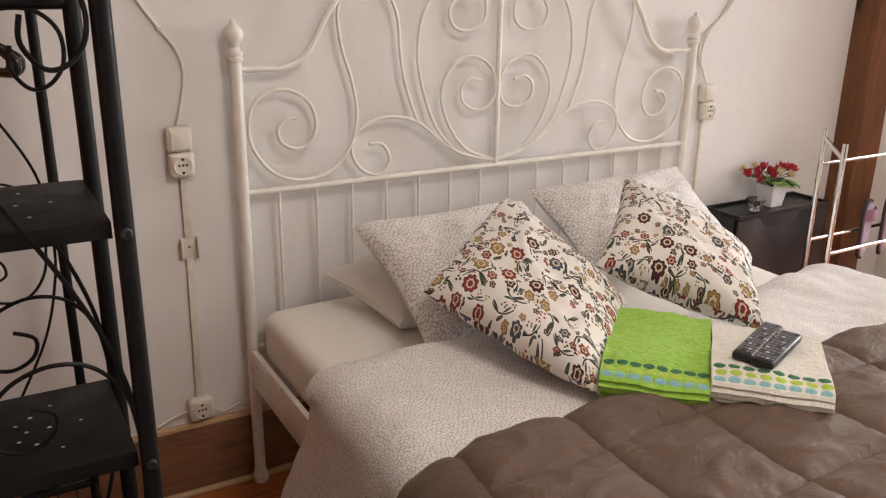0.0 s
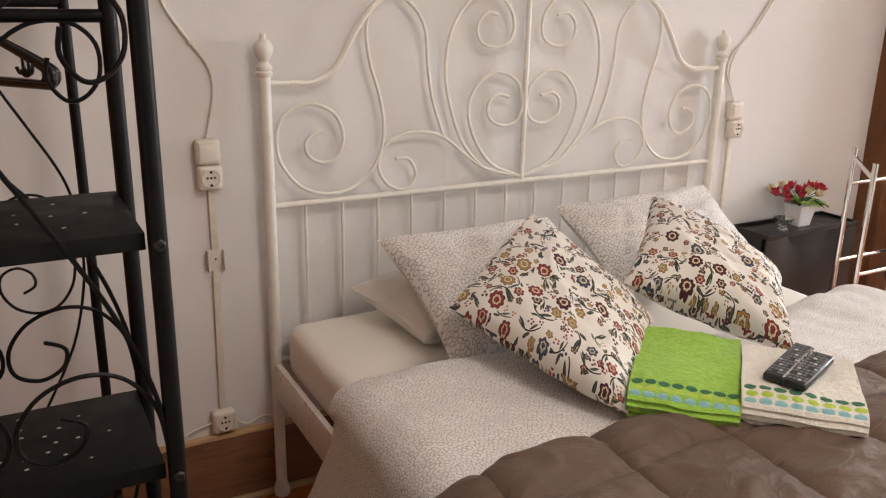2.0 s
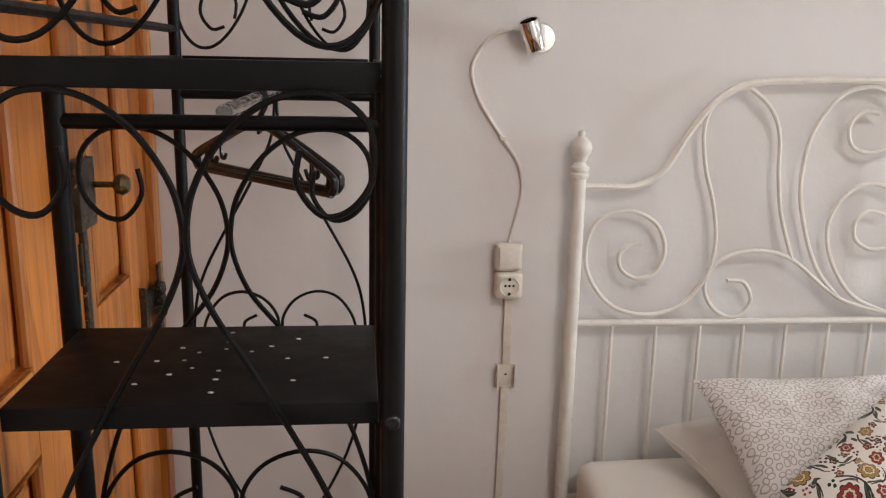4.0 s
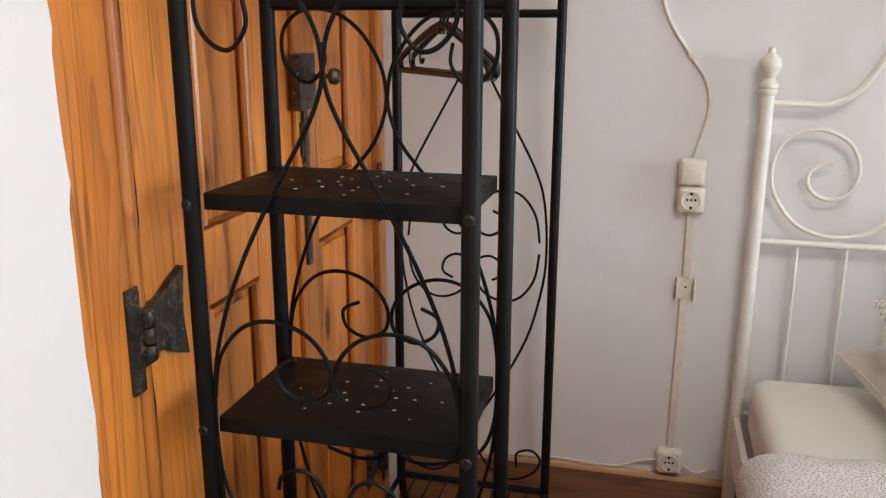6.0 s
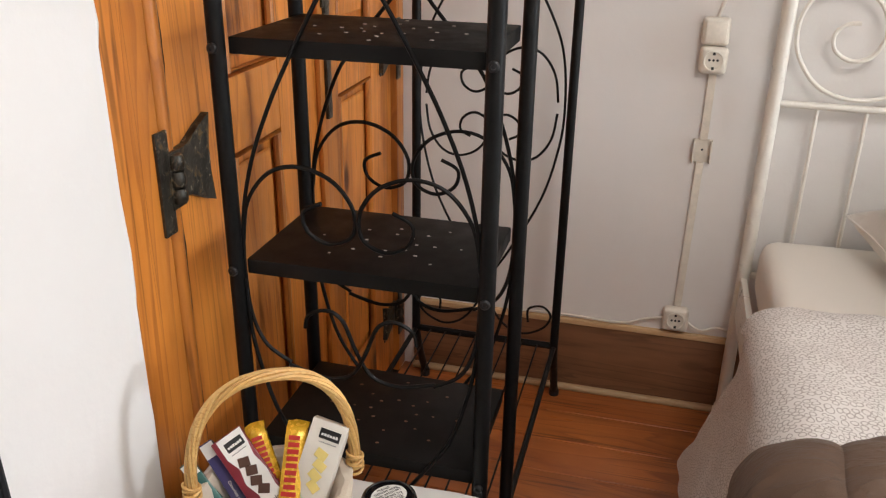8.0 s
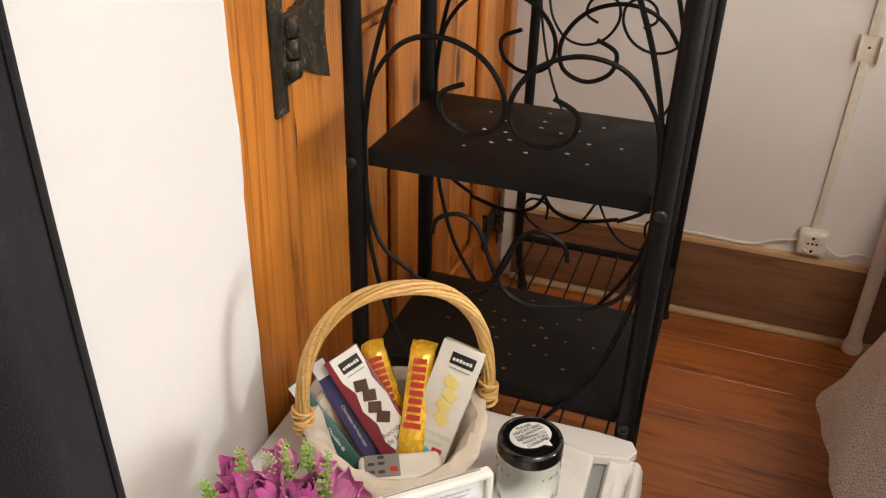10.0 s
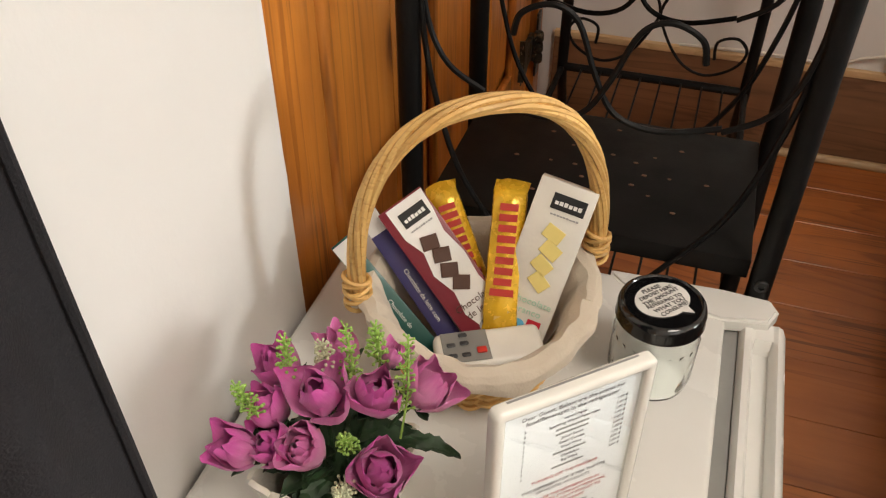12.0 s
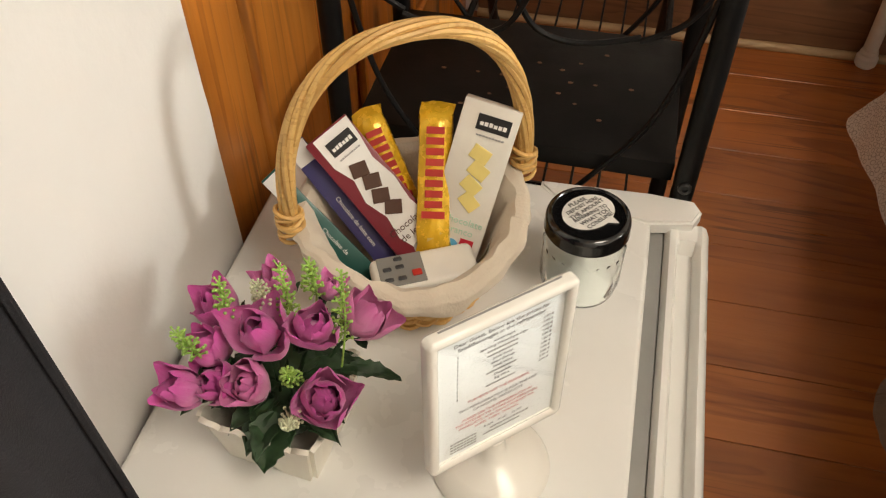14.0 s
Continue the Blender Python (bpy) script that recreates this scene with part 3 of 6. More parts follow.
def ragged_edge():
    """The crumbly plaster lip where the wall meets the door casing."""
    pts = [(WEST - 0.006 + 0.003 * wob(9, z * 7), DOOR_Y0 + 0.010 * wob(3, z * 6) + 0.001, z) for z in np.arange(0.0, 2.12, 0.03)]
    return tube(pts, [0.003 + 0.006 * abs(wob(5, p[2] * 17)) for p in pts], 7)


structure("trim", ragged_edge(), WALL, "uneven plaster edge along the door casing", True)

# east wall with the window
bm = box(EAST, EAST + 0.25, SOUTH, WIN_Y[0], -0.02, TOP)
box(EAST, EAST + 0.25, WIN_Y[1], 0.0, -0.02, TOP, bm=bm)
box(EAST, EAST + 0.25, WIN_Y[0], WIN_Y[1], -0.02, WIN_Z[0], bm=bm)
box(EAST, EAST + 0.25, WIN_Y[0], WIN_Y[1], WIN_Z[1], TOP, bm=bm)
structure("wall_east", bm, WALL, "white plaster wall with a window")
win = thing("window_1", (EAST + 0.17, sum(WIN_Y) / 2, WIN_Z[0]), "white wooden window letting in daylight", "window", "", "structure")
ym = sum(WIN_Y) / 2
for y0, y1, z0, z1 in ((WIN_Y[0], WIN_Y[0] + 0.06, *WIN_Z), (WIN_Y[1] - 0.06, WIN_Y[1], *WIN_Z), (ym - 0.04, ym + 0.04, *WIN_Z)):
    part("window_frame", box(EAST + 0.15, EAST + 0.20, y0, y1, z0, z1, 0.004), IVORY, win)
for z0, z1 in ((WIN_Z[0], WIN_Z[0] + 0.06), (WIN_Z[1] - 0.06, WIN_Z[1])):
    part("window_frame", box(EAST + 0.153, EAST + 0.197, WIN_Y[0] + 0.06, WIN_Y[1] - 0.06, z0, z1, 0.004), IVORY, win)
for y0, y1 in ((WIN_Y[0] + 0.06, ym - 0.04), (ym + 0.04, WIN_Y[1] - 0.06)):
    pane = part("pane", box(EAST + 0.172, EAST + 0.177, y0, y1, WIN_Z[0] + 0.06, WIN_Z[1] - 0.06), GLASS, win)
    pane.visible_shadow = False

# Unseen wall stub, added to block window light from the wall by the post.
structure("wall_return", box(2.99, 3.09, -0.44, 0.0, -0.02, TOP), WALL, "added unseen white wall stub that keeps window light off the north wall")

# skirting board along the north wall
skirt = thing("baseboard", (0.6, -0.008, 0.0), "brown laminate skirting with pale top and bottom strips", "baseboard", "", "structure")
part("panel", box(-0.905, 2.52, -0.012, 0.0, 0.0, 0.215, 0.001), SKIRT, skirt)
part("top_strip", box(-0.905, 2.52, -0.016, 0.0, 0.215, 0.231, 0.003), STRIP, skirt, "pale wood top strip")
part("bottom_strip", tube([(-0.905, -0.018, 0.008), (2.52, -0.018, 0.008)], 0.011, 10), STRIP, skirt, "pale quarter-round strip")

# timber post at the far end of the north wall
bm = bmesh.new()
prof = [(2.53, 0.004), (2.53, -0.108), (2.535, -0.113), (2.676, -0.113), (2.682, -0.108), (2.682, 0.004)]
rows_z = [TOP * k / 26 for k in range(27)]
rings = [[bm.verts.new((x + 0.008 * wob(x * 4, y * 4, z * 2.5), y + (0.006 * wob(x * 5, y * 9 + 3, z * 3) if y < 0 else 0), z)) for x, y in prof] for z in rows_z]
for a, b in zip(rings, rings[1:]):
    for k in range(len(prof) - 1):
        bm.faces.new((a[k], a[k + 1], b[k + 1], b[k]))
bm.faces.new(list(reversed(rings[0])))
bm.faces.new(rings[-1])
tagged(part("timber_post", bm, BEAM_WOOD), "rough brown timber post standing against the wall", "beam", "", "structure")

# ---- the old pine door ----
door = thing("door_1", (WEST - 0.03, -0.64, 0.0), "old honey-coloured pine double door with iron hinges, closed", "door", "", "structure")
DX = WEST - 0.018       # face of the casing
FX = WEST - 0.034       # face of the leaves
part("casing", box(WEST - 0.16, DX, DOOR_Y0 + 0.004, -1.144, 0.0, 2.11, 0.005), DOOR_WOOD, door)
part("casing", box(WEST - 0.16, DX, -0.06, -0.001, 0.0, 2.11, 0.004), DOOR_WOOD, door)
part("casing", box(WEST - 0.16, DX, -1.133, -0.062, 1.99, 2.11, 0.004), DOOR_WOOD, door)
part("bead", tube([(FX + 0.004, -1.121, 0.0), (FX + 0.004, -1.121, 1.99)], 0.0145, 10), DOOR_WOOD, door)


def leaf(y0, y1, p0, p1):
    """One leaf: stiles, rails and sunk fielded panels with mouldings."""
    holder = part("leaf", box(FX - 0.030, FX - 0.018, y0, y1, 0.012, 1.986), DOOR_WOOD, door)
    levels = [(0.012, 0.20), (0.93, 1.06), (1.86, 1.986)]
    part("stile", box(FX - 0.018, FX, y0, p0, 0.012, 1.986, 0.003), DOOR_WOOD, holder)
    part("stile", box(FX - 0.018, FX, p1, y1, 0.012, 1.986, 0.003), DOOR_WOOD, holder)
    for z0, z1 in levels:
        part("rail", box(FX - 0.018, FX - 0.0005, p0 + 0.0005, p1 - 0.0005, z0, z1, 0.003), DOOR_WOOD, holder)
    for z0, z1 in ((0.20, 0.93), (1.06, 1.86)):
        part("panel", box(FX - 0.0178, FX - 0.010, p0 + 0.028, p1 - 0.028, z0 + 0.03, z1 - 0.03, 0.005, 1), DOOR_WOOD, holder)
        loop = [(FX - 0.006, y, z) for y, z in ((p0 + 0.008, z0 + 0.008), (p1 - 0.008, z0 + 0.008), (p1 - 0.008, z1 - 0.008), (p0 + 0.008, z1 - 0.008))]
        part("moulding", tube(loop, 0.0085, 8, closed=True), DOOR_WOOD, holder)
    return holder


# Dark strips stand in for shade in the door gaps and for ragged residue.
JOINT_DARK = paint("dark_brown_joint", (0.050, 0.018, 0.007), 0.7, 0.0, 0.4, 60, 0.4, 120)
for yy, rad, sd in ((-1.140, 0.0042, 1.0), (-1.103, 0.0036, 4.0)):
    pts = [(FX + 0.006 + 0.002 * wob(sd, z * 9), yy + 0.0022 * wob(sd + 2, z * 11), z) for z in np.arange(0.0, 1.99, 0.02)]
    part("joint", tube(pts, [rad * (0.75 + 0.7 * abs(wob(sd, p[2] * 21))) for p in pts], 6), JOINT_DARK, door, "dark strip for the shaded gap and ragged residue in the door joint")
leaf_a = leaf(-1.100, -0.537, -0.912, -0.725)
leaf_b = leaf(-0.531, -0.064, -0.430, -0.215)
part("cover_strip", box(FX + 0.0005, FX + 0.012, -0.555, -0.505, 0.012, 1.986, 0.004), DOOR_WOOD, door)


def hinge(y, z, out, scale=1.0):
    """Butterfly strap hinge: plate on the casing, flared plate on the leaf, rough knuckle."""
    h = part("hinge", box(DX, DX + 0.005, min(y - 0.030 * out, y), max(y - 0.030 * out, y), z - 0.078, z + 0.078, 0.001), IRON, door, "old blackened iron hinge")
    bm = bmesh.new()
    outline = [(0.0, -0.035), (0.06, -0.04), (0.095, -0.058), (0.13, -0.072), (0.122, -0.02), (0.122, 0.02), (0.13, 0.072), (0.095, 0.058), (0.06, 0.04), (0.0, 0.035)]
    front = [bm.verts.new((FX + 0.013, y + out * a * scale, z + c * scale)) for a, c in outline]
    back = [bm.verts.new((FX + 0.0005, y + out * a * scale, z + c * scale)) for a, c in outline]
    bm.faces.new(front if out > 0 else list(reversed(front)))
    for k in range(len(front)):
        j = (k + 1) % len(front)
        bm.faces.new((front[k], back[k], back[j], front[j]))
    part("leaf_plate", bm, IRON, h, "", False)
    part("barrel_plate", box(FX + 0.001, DX + 0.007, min(y - 0.006 * out, y + 0.024 * out * scale), max(y - 0.006 * out, y + 0.024 * out * scale), z - 0.044 * scale, z + 0.044 * scale, 0.003), IRON, h)
    for k in range(3):
        zz = z - 0.036 + 0.026 * k
        part("knuckle", lathe([(0.0, 0), (0.010, 0.001), (0.0125, 0.006), (0.0120, 0.018), (0.010, 0.024), (0, 0.025)], (DX + 0.009, y + 0.008 * out, zz), 11), IRON, h)
    for a, c in ((0.03, 0.018), (0.075, -0.02), (0.108, 0.045), (0.108, -0.045)):
        part("nail", lathe([(0.005, 0.0), (0.004, 0.002), (0.0, 0.003)], m=frame_of((FX + 0.011, y + out * a, z + c), (0, 1, 0), (0, 0, 1)), sides=7), IRON, h)


hinge(-1.133, 0.955, 1)
hinge(-1.133, 1.80, 1)
hinge(-0.07, 0.21, -1, 0.7)
hinge(-0.07, 0.97, -1, 0.7)
hinge(-0.07, 1.80, -1, 0.7)
lock = part("lock", box(FX + 0.012, FX + 0.032, -0.575, -0.495, 1.225, 1.335, 0.003), IRON, door, "old iron rim lock with a brass knob")
part("knob", lathe([(0.005, 0.0), (0.005, 0.03), (0.016, 0.036), (0.018, 0.046), (0.012, 0.055), (0, 0.057)], m=frame_of((FX + 0.032, -0.505, 1.290), (0, 1, 0), (0, 0, 1)), sides=14), BRASS, lock)
part("bolt", box(FX + 0.012, FX + 0.020, -0.535, -0.513, 0.90, 1.222, 0.002), IRON, door, "dark iron slide bolt")
part("keyhole_plate", box(FX + 0.012, FX + 0.018, -0.543, -0.505, 1.13, 1.20, 0.002), IRON, door)

# ---- black metal wardrobe with shelf tower and hanging section ----
XL, XR = -0.857, -0.466                 # post lines
YN, YT, YF = -1.106, -0.843, -0.15       # near face, back of the tower, far end frame
ward = thing("open_wardrobe", (-0.665, -0.64, 0.0), "black metal open wardrobe with perforated shelves and wire scrolls", "wardrobe")
PR = 0.0125
TOPZ = 1.80
for x, y, zt in ((XL, YN, TOPZ), (XR, YN, TOPZ), (XL, YT, 1.475), (XR, YT, 1.475)):
    post = part("post", tube([(x, y, 0.012), (x, y, zt)], PR, 12), BLACK_STEEL, ward)
    part("foot_cap", lathe([(0.015, 0.0), (0.015, 0.02), (0.0135, 0.024)], (x, y, 0.0), 12), BLACK_PLASTIC, post)
for x, top in ((XL, 1.80), (XR, 1.60)):
    post = part("post", tube([(x, YF, 0.19), (x, YF, top)], PR * 0.92, 12), BLACK_STEEL, ward)
    part("cap", lathe([(0.010, 0.0), (0.0145, 0.004), (0.0145, 0.012), (0.009, 0.019), (0, 0.021)], (x, YF, top), 12), BLACK_PLASTIC, post)
    line = spline([(x, YF, 0.23), (x, YF + 0.018, 0.16), (x, YF + 0.09, 0.02)], 6)
    foot = part("foot", tube(line, PR * 0.86, 10), BLACK_STEEL, ward)
    part("foot_cap", lathe([(0.0145, 0.0), (0.0145, 0.016), (0.011, 0.024)], (x, YF + 0.094, 0.0), 10), BLACK_PLASTIC, foot)


def pan(z, y0, y1, thick):
    """A pressed steel shelf with a turned-down lip."""
    bm = box(XL + 0.0135, XR - 0.0135, y0, y1, z - thick, z, 0.0025, 2)
    bottom = [f for f in bm.faces if f.normal.z < -0.9 or f.calc_center_median().z < z - thick + 0.0024]
    bmesh.ops.delete(bm, geom=bottom, context="FACES")
    bmesh.ops.solidify(bm, geom=list(bm.faces), thickness=0.0015)
    return bm


HOLE_BROWN = paint("brown_slot", (0.16, 0.07, 0.035), 0.5)
HOLE_LIGHT = paint("pale_slot", (0.50, 0.47, 0.43), 0.5)
SHELF_Z = (1.163, 0.829, 0.507)
holes = [(r * math.cos(a), 0.82 * r * math.sin(a)) for a in (k * math.pi / 4 + 0.02 for k in range(8)) for r in (0.042, 0.072, 0.115)]
for n, z in enumerate(SHELF_Z):
    shelf = part("shelf", pan(z, YN + 0.008, YT - 0.008, 0.026), BLACK_SHELF, ward, "black perforated steel shelf")
    for k, (dx, dy) in enumerate(holes):
        if (k * 7 + n * 3) % 11 == 0:
            continue
        x, y = (XL + XR) / 2 + dx + 0.01, (YN + YT) / 2 + dy
        part("slot", lathe([(0.0034 - 0.0012 * ((k + n) % 3 == 0), 0.0008), (0.0026, 0.0014), (0, 0.0014)], (x, y, z), 8, squash=0.7), HOLE_BROWN if n == 2 else HOLE_LIGHT, shelf)
    for x in (XL, XR):
        for y, s in ((YN, -1), (YT, 1)):
            sc = frame_of((x, y + s * 0.0118, z - 0.014), (1, 0, 0), (0, 0, 1) if s < 0 else (0, 0, -1))
            part("bolt", lathe([(0.0078, 0.0), (0.0078, 0.0025), (0.0062, 0.004), (0.0034, 0.0042), (0.003, 0.002), (0, 0.002)], m=sc, sides=12), BLACK_PLASTIC, ward)

# slatted top shelf over the whole length
top = part("top_shelf", box(XL + 0.013, XR - 0.013, YN + 0.006, YN + 0.010, 1.468, 1.495, 0.001), BLACK_STEEL, ward, "black slatted steel top shelf")
for x in (XL, XR):
    part("edge_bar", box(x - 0.004, x + 0.004, YN + 0.012, YF - 0.012, 1.468, 1.493, 0.001), BLACK_STEEL, top)
part("edge_bar", box(XL + 0.013, XR - 0.013, YF - 0.004, YF + 0.004, 1.468, 1.493, 0.001), BLACK_STEEL, top)
for k in range(12):
    y = YN + 0.075 + k * 0.073
    part("slat", box(XL + 0.005, XR - 0.005, y - 0.012, y + 0.012, 1.483, 1.488, 0.001), BLACK_STEEL, top)
for z in (1.543, 1.72):
    part("gallery_rail", tube([(XL, YN, z), (XL, YF, z)], 0.0075, 8), BLACK_STEEL, ward)
for y in (YN, YT, YF):
    part("crossbar", tube([(XL, y, 1.418), (XR, y, 1.418)] if y != YN else [(XL, y, 1.79), (XR, y, 1.79)], 0.0095, 10), BLACK_STEEL, ward)
part("hanging_rail", tube([(-0.66, YT, 1.430), (-0.66, YF, 1.430)], 0.0105, 12), STEEL, ward, "steel hanging rail")
for x in (XL, XR):
    part("low_rail", tube([(x, YT, 0.21), (x, YF, 0.21)], 0.007, 8), BLACK_STEEL, ward)
for y in (YT, YF):
    part("low_rail", tube([(XL, y, 0.212), (XR, y, 0.212)], 0.0095, 8), BLACK_STEEL, ward)
for k in range(8):
    x = XL + 0.045 + k * 0.043
    part("shoe_wire", tube([(x, YT, 0.214), (x, YF, 0.214)], 0.0022, 6), BLACK_STEEL, ward)

UPPER = [(-0.107, 1.416), (-0.104, 1.384), (-0.126, 1.355), (-0.153, 1.360), (-0.174, 1.390), (-0.172, 1.435), (-0.140, 1.464), (-0.090, 1.463), (-0.046, 1.435), (-0.014, 1.388), (-0.003, 1.346),
         (-0.005, 1.308), (-0.024, 1.260), (-0.060, 1.198), (-0.099, 1.128), (-0.128, 1.070), (-0.160, 0.99), (-0.181, 0.90), (-0.185, 0.80), (-0.178, 0.73), (-0.157, 0.685), (-0.118, 0.660)]
MIDDLE = [(-0.184, 0.86), (-0.172, 0.925), (-0.135, 0.973), (-0.085, 0.986), (-0.035, 0.968), (-0.006, 0.928), (-0.010, 0.888), (-0.045, 0.872), (-0.078, 0.888), (-0.084, 0.918), (-0.055, 0.934)]
LOWER = [(0.118, 0.660), (0.060, 0.646), (0.016, 0.657), (-0.008, 0.696), (-0.029, 0.747), (-0.055, 0.761), (-0.084, 0.749), (-0.091, 0.726)]


CROWN = ((0.02, 1.71), (0.055, 1.59), (0.105, 1.520), (0.150, 1.512), (0.182, 1.56), (0.186, 1.66), (0.170, 1.78))
CURL = ((0.075, 1.565), (0.072, 1.60), (0.098, 1.628), (0.130, 1.612), (0.140, 1.575), (0.120, 1.545), (0.095, 1.55))
TAIL = ((0.185, 0.80), (0.181, 0.715), (0.167, 0.638), (0.142, 0.560), (0.095, 0.485), (0.030, 0.395))
BOW = ((0.004, 1.46), (0.002, 1.40), (0.012, 1.325), (0.050, 1.24), (0.092, 1.155), (0.137, 1.06), (0.158, 0.985), (0.166, 0.88), (0.160, 0.775), (0.126, 0.63), (0.055, 0.475), (0.004, 0.38), (0.010, 0.33), (0.05, 0.262),
       (0.10, 0.238), (0.15, 0.262), (0.168, 0.30), (0.147, 0.327), (0.113, 0.315), (0.113, 0.276))


def wire(line, xm, y, s):
    part("scroll", tube(spline([(xm + s * u, y, z) for u, z in line], 5), 0.0033, 6), BLACK_STEEL, ward)


def tower_panel(y, stagger, drop):
    """Scroll work between two tower posts; its crown hangs lower by drop."""
    xm = (XL + XR) / 2 + 0.002
    upper = [(u, z - drop * min(1.0, max(0.0, (z - 1.07) / 0.18))) for u, z in UPPER]
    for s in (-1, 1):
        for line in (upper, MIDDLE, LOWER, CROWN, CURL, TAIL):
            wire(line, xm, y + s * (stagger if line in (upper, MIDDLE, LOWER) else 0), s)


def end_panel(y):
    """Scroll work of the far end frame: two bowed wires round paired scrolls."""
    xm = (XL + XR) / 2 - 0.004
    over = [(u * 0.9, 2 * 0.857 - z) for u, z in MIDDLE]
    for s in (-1, 1):
        for line in ([(u * 1.10, z) for u, z in BOW], [(u * 0.9, z + 0.022) for u, z in MIDDLE], over, CROWN, CURL):
            wire(line, xm, y, s)


tower_panel(YN, 0.0035, 0.0)
tower_panel(YT, 0.0035, 0.055)
end_panel(YF)


# ---- clothes hangers ----
def hanger(m):
    h = thing("clothes_hanger", m.translation, "black plastic clothes hanger hanging on the wardrobe rail", "hanger", "hangers on the rail")
    w = 0.19
    body = [(-w, -0.13), (-w - 0.006, -0.118), (-w + 0.012, -0.10), (-0.03, -0.045), (0.03, -0.045), (w - 0.012, -0.10), (w + 0.006, -0.118), (w, -0.13)]
    part("shoulder", tube([m @ Vector((q.x, 0, q.y)) for q in spline([(a, c, 0) for a, c in body], 5)], 0.0065, 8), BLACK_PLASTIC, h)
    part("bar", tube([m @ Vector((-w, 0, -0.132)), m @ Vector((w, 0, -0.132))], 0.006, 8), BLACK_PLASTIC, h)
    hook = [(0, -0.045), (0, -0.02), (0.012, -0.006), (0.019, 0.008), (0.012, 0.0225), (0.0, 0.026), (-0.014, 0.018), (-0.017, 0.004)]
    part("hook", tube([m @ Vector((q.x, 0, q.y)) for q in spline([(a, c - 0.0125, 0) for a, c in hook], 5)], 0.003, 6), BLACK_PLASTIC, h)
    for s in (-1, 1):
        part("notch", tube([m @ Vector((q.x, 0, q.y)) for q in spline([(s * (w - 0.045), -0.082, 0), (s * (w - 0.045), -0.112, 0), (s * (w - 0.055), -0.117, 0), (s * (w - 0.062), -0.108, 0)], 4)], 0.0035, 6), BLACK_PLASTIC, h)


for y, turn in ((-0.50, -50), (-0.475, -47), (-0.445, -53)):
    hanger(pose(-0.66, y, 1.430, 0, 0, turn))

# ---- white metal bed ----
BX = 1.614                      # right post
BY = -0.037
bed = thing("bed", (BX / 2, -1.05, 0.0), "ivory metal double bed with scrolled headboard", "bed")
for x in (0.0, BX):
    post = part("post", tube([(x, BY, 0.02), (x, BY, 1.262)], 0.0165, 14), IVORY, bed)
    part("finial", lathe([(0.018, 1.238), (0.0215, 1.243), (0.0215, 1.249), (0.018, 1.253), (0.0215, 1.257), (0.0215, 1.264), (0.016, 1.268), (0.012, 1.276), (0.0165, 1.284), (0.0235, 1.297), (0.0255, 1.308), (0.0225, 1.320),
                          (0.013, 1.329), (0.0075, 1.333), (0.0085, 1.339), (0.0065, 1.345), (0, 1.347)], (x, BY, 0), 18), IVORY, post)
    part("foot", lathe([(0.019, 0.0), (0.024, 0.006), (0.024, 0.024), (0.019, 0.03), (0.0205, 0.036), (0.0175, 0.042)], (x, BY, 0), 16), IVORY, post)
    part("post", tube([(x, -2.06, 0.0), (x, -2.06, 0.47)], 0.0165, 12), IVORY, bed)
    part("side_rail", box(x - 0.008, x + 0.008, -2.045, BY - 0.016, 0.325, 0.437, 0.004), IVORY, bed)
part("side_rail", box(0.01, BX - 0.01, -2.07, -2.05, 0.325, 0.437, 0.004), IVORY, bed)


def mirrored(line, r, name="scroll", both=True):
    for s in (0, 1) if both else (0,):
        pts = [((BX - x) if s else x, BY, z) for x, z in line]
        part(name, tube(spline(pts, 6), r, 8), IVORY, bed)


mirrored([(0.012, 1.219), (0.075, 1.219), (0.133, 1.220), (0.196, 1.256), (0.256, 1.353), (0.317, 1.425), (0.396, 1.458), (0.546, 1.466), (0.68, 1.467), (BX / 2, 1.467)], 0.0088, "top_rail")
mirrored([(0.385, 1.446), (0.340, 1.440), (0.303, 1.410), (0.285, 1.353), (0.296, 1.265), (0.324, 1.174), (0.337, 1.081), (0.316, 0.995), (0.255, 0.930), (0.172, 0.912), (0.091, 0.938), (0.035, 1.011), (0.027, 1.087),
          (0.057, 1.145), (0.125, 1.163), (0.190, 1.132), (0.215, 1.071), (0.197, 1.018), (0.154, 1.001), (0.114, 1.022), (0.106, 1.058), (0.128, 1.082), (0.157, 1.086)], 0.0052)
mirrored([(0.385, 1.446), (0.436, 1.404), (0.465, 1.345), (0.474, 1.247), (0.491, 1.154), (0.530, 1.046)], 0.0052)
mirrored([(0.374, 0.995), (0.416, 0.990), (0.438, 0.948), (0.420, 0.913), (0.386, 0.904), (0.343, 0.929), (0.319, 0.979), (0.339, 1.034), (0.395, 1.063), (0.463, 1.066), (0.533, 1.044), (0.626, 0.972), (0.690, 0.936), (0.800, 0.908)], 0.0052)
mirrored([(0.702, 1.393), (0.660, 1.397), (0.632, 1.360), (0.649, 1.314), (0.704, 1.302), (0.751, 1.330), (0.752, 1.391), (0.708, 1.443), (0.656, 1.452), (0.598, 1.426), (0.545, 1.345), (0.530, 1.231), (0.553, 1.120), (0.596, 1.021), (0.660, 0.950)], 0.0052)
mirrored([(0.748, 1.155), (0.709, 1.163), (0.679, 1.140), (0.683, 1.096), (0.727, 1.070), (0.780, 1.082), (0.799, 1.128), (0.784, 1.190), (0.730, 1.226), (0.668, 1.220), (0.620, 1.166), (0.611, 1.102), (0.642, 1.019), (0.703, 0.949), (0.802, 0.908)], 0.0052)
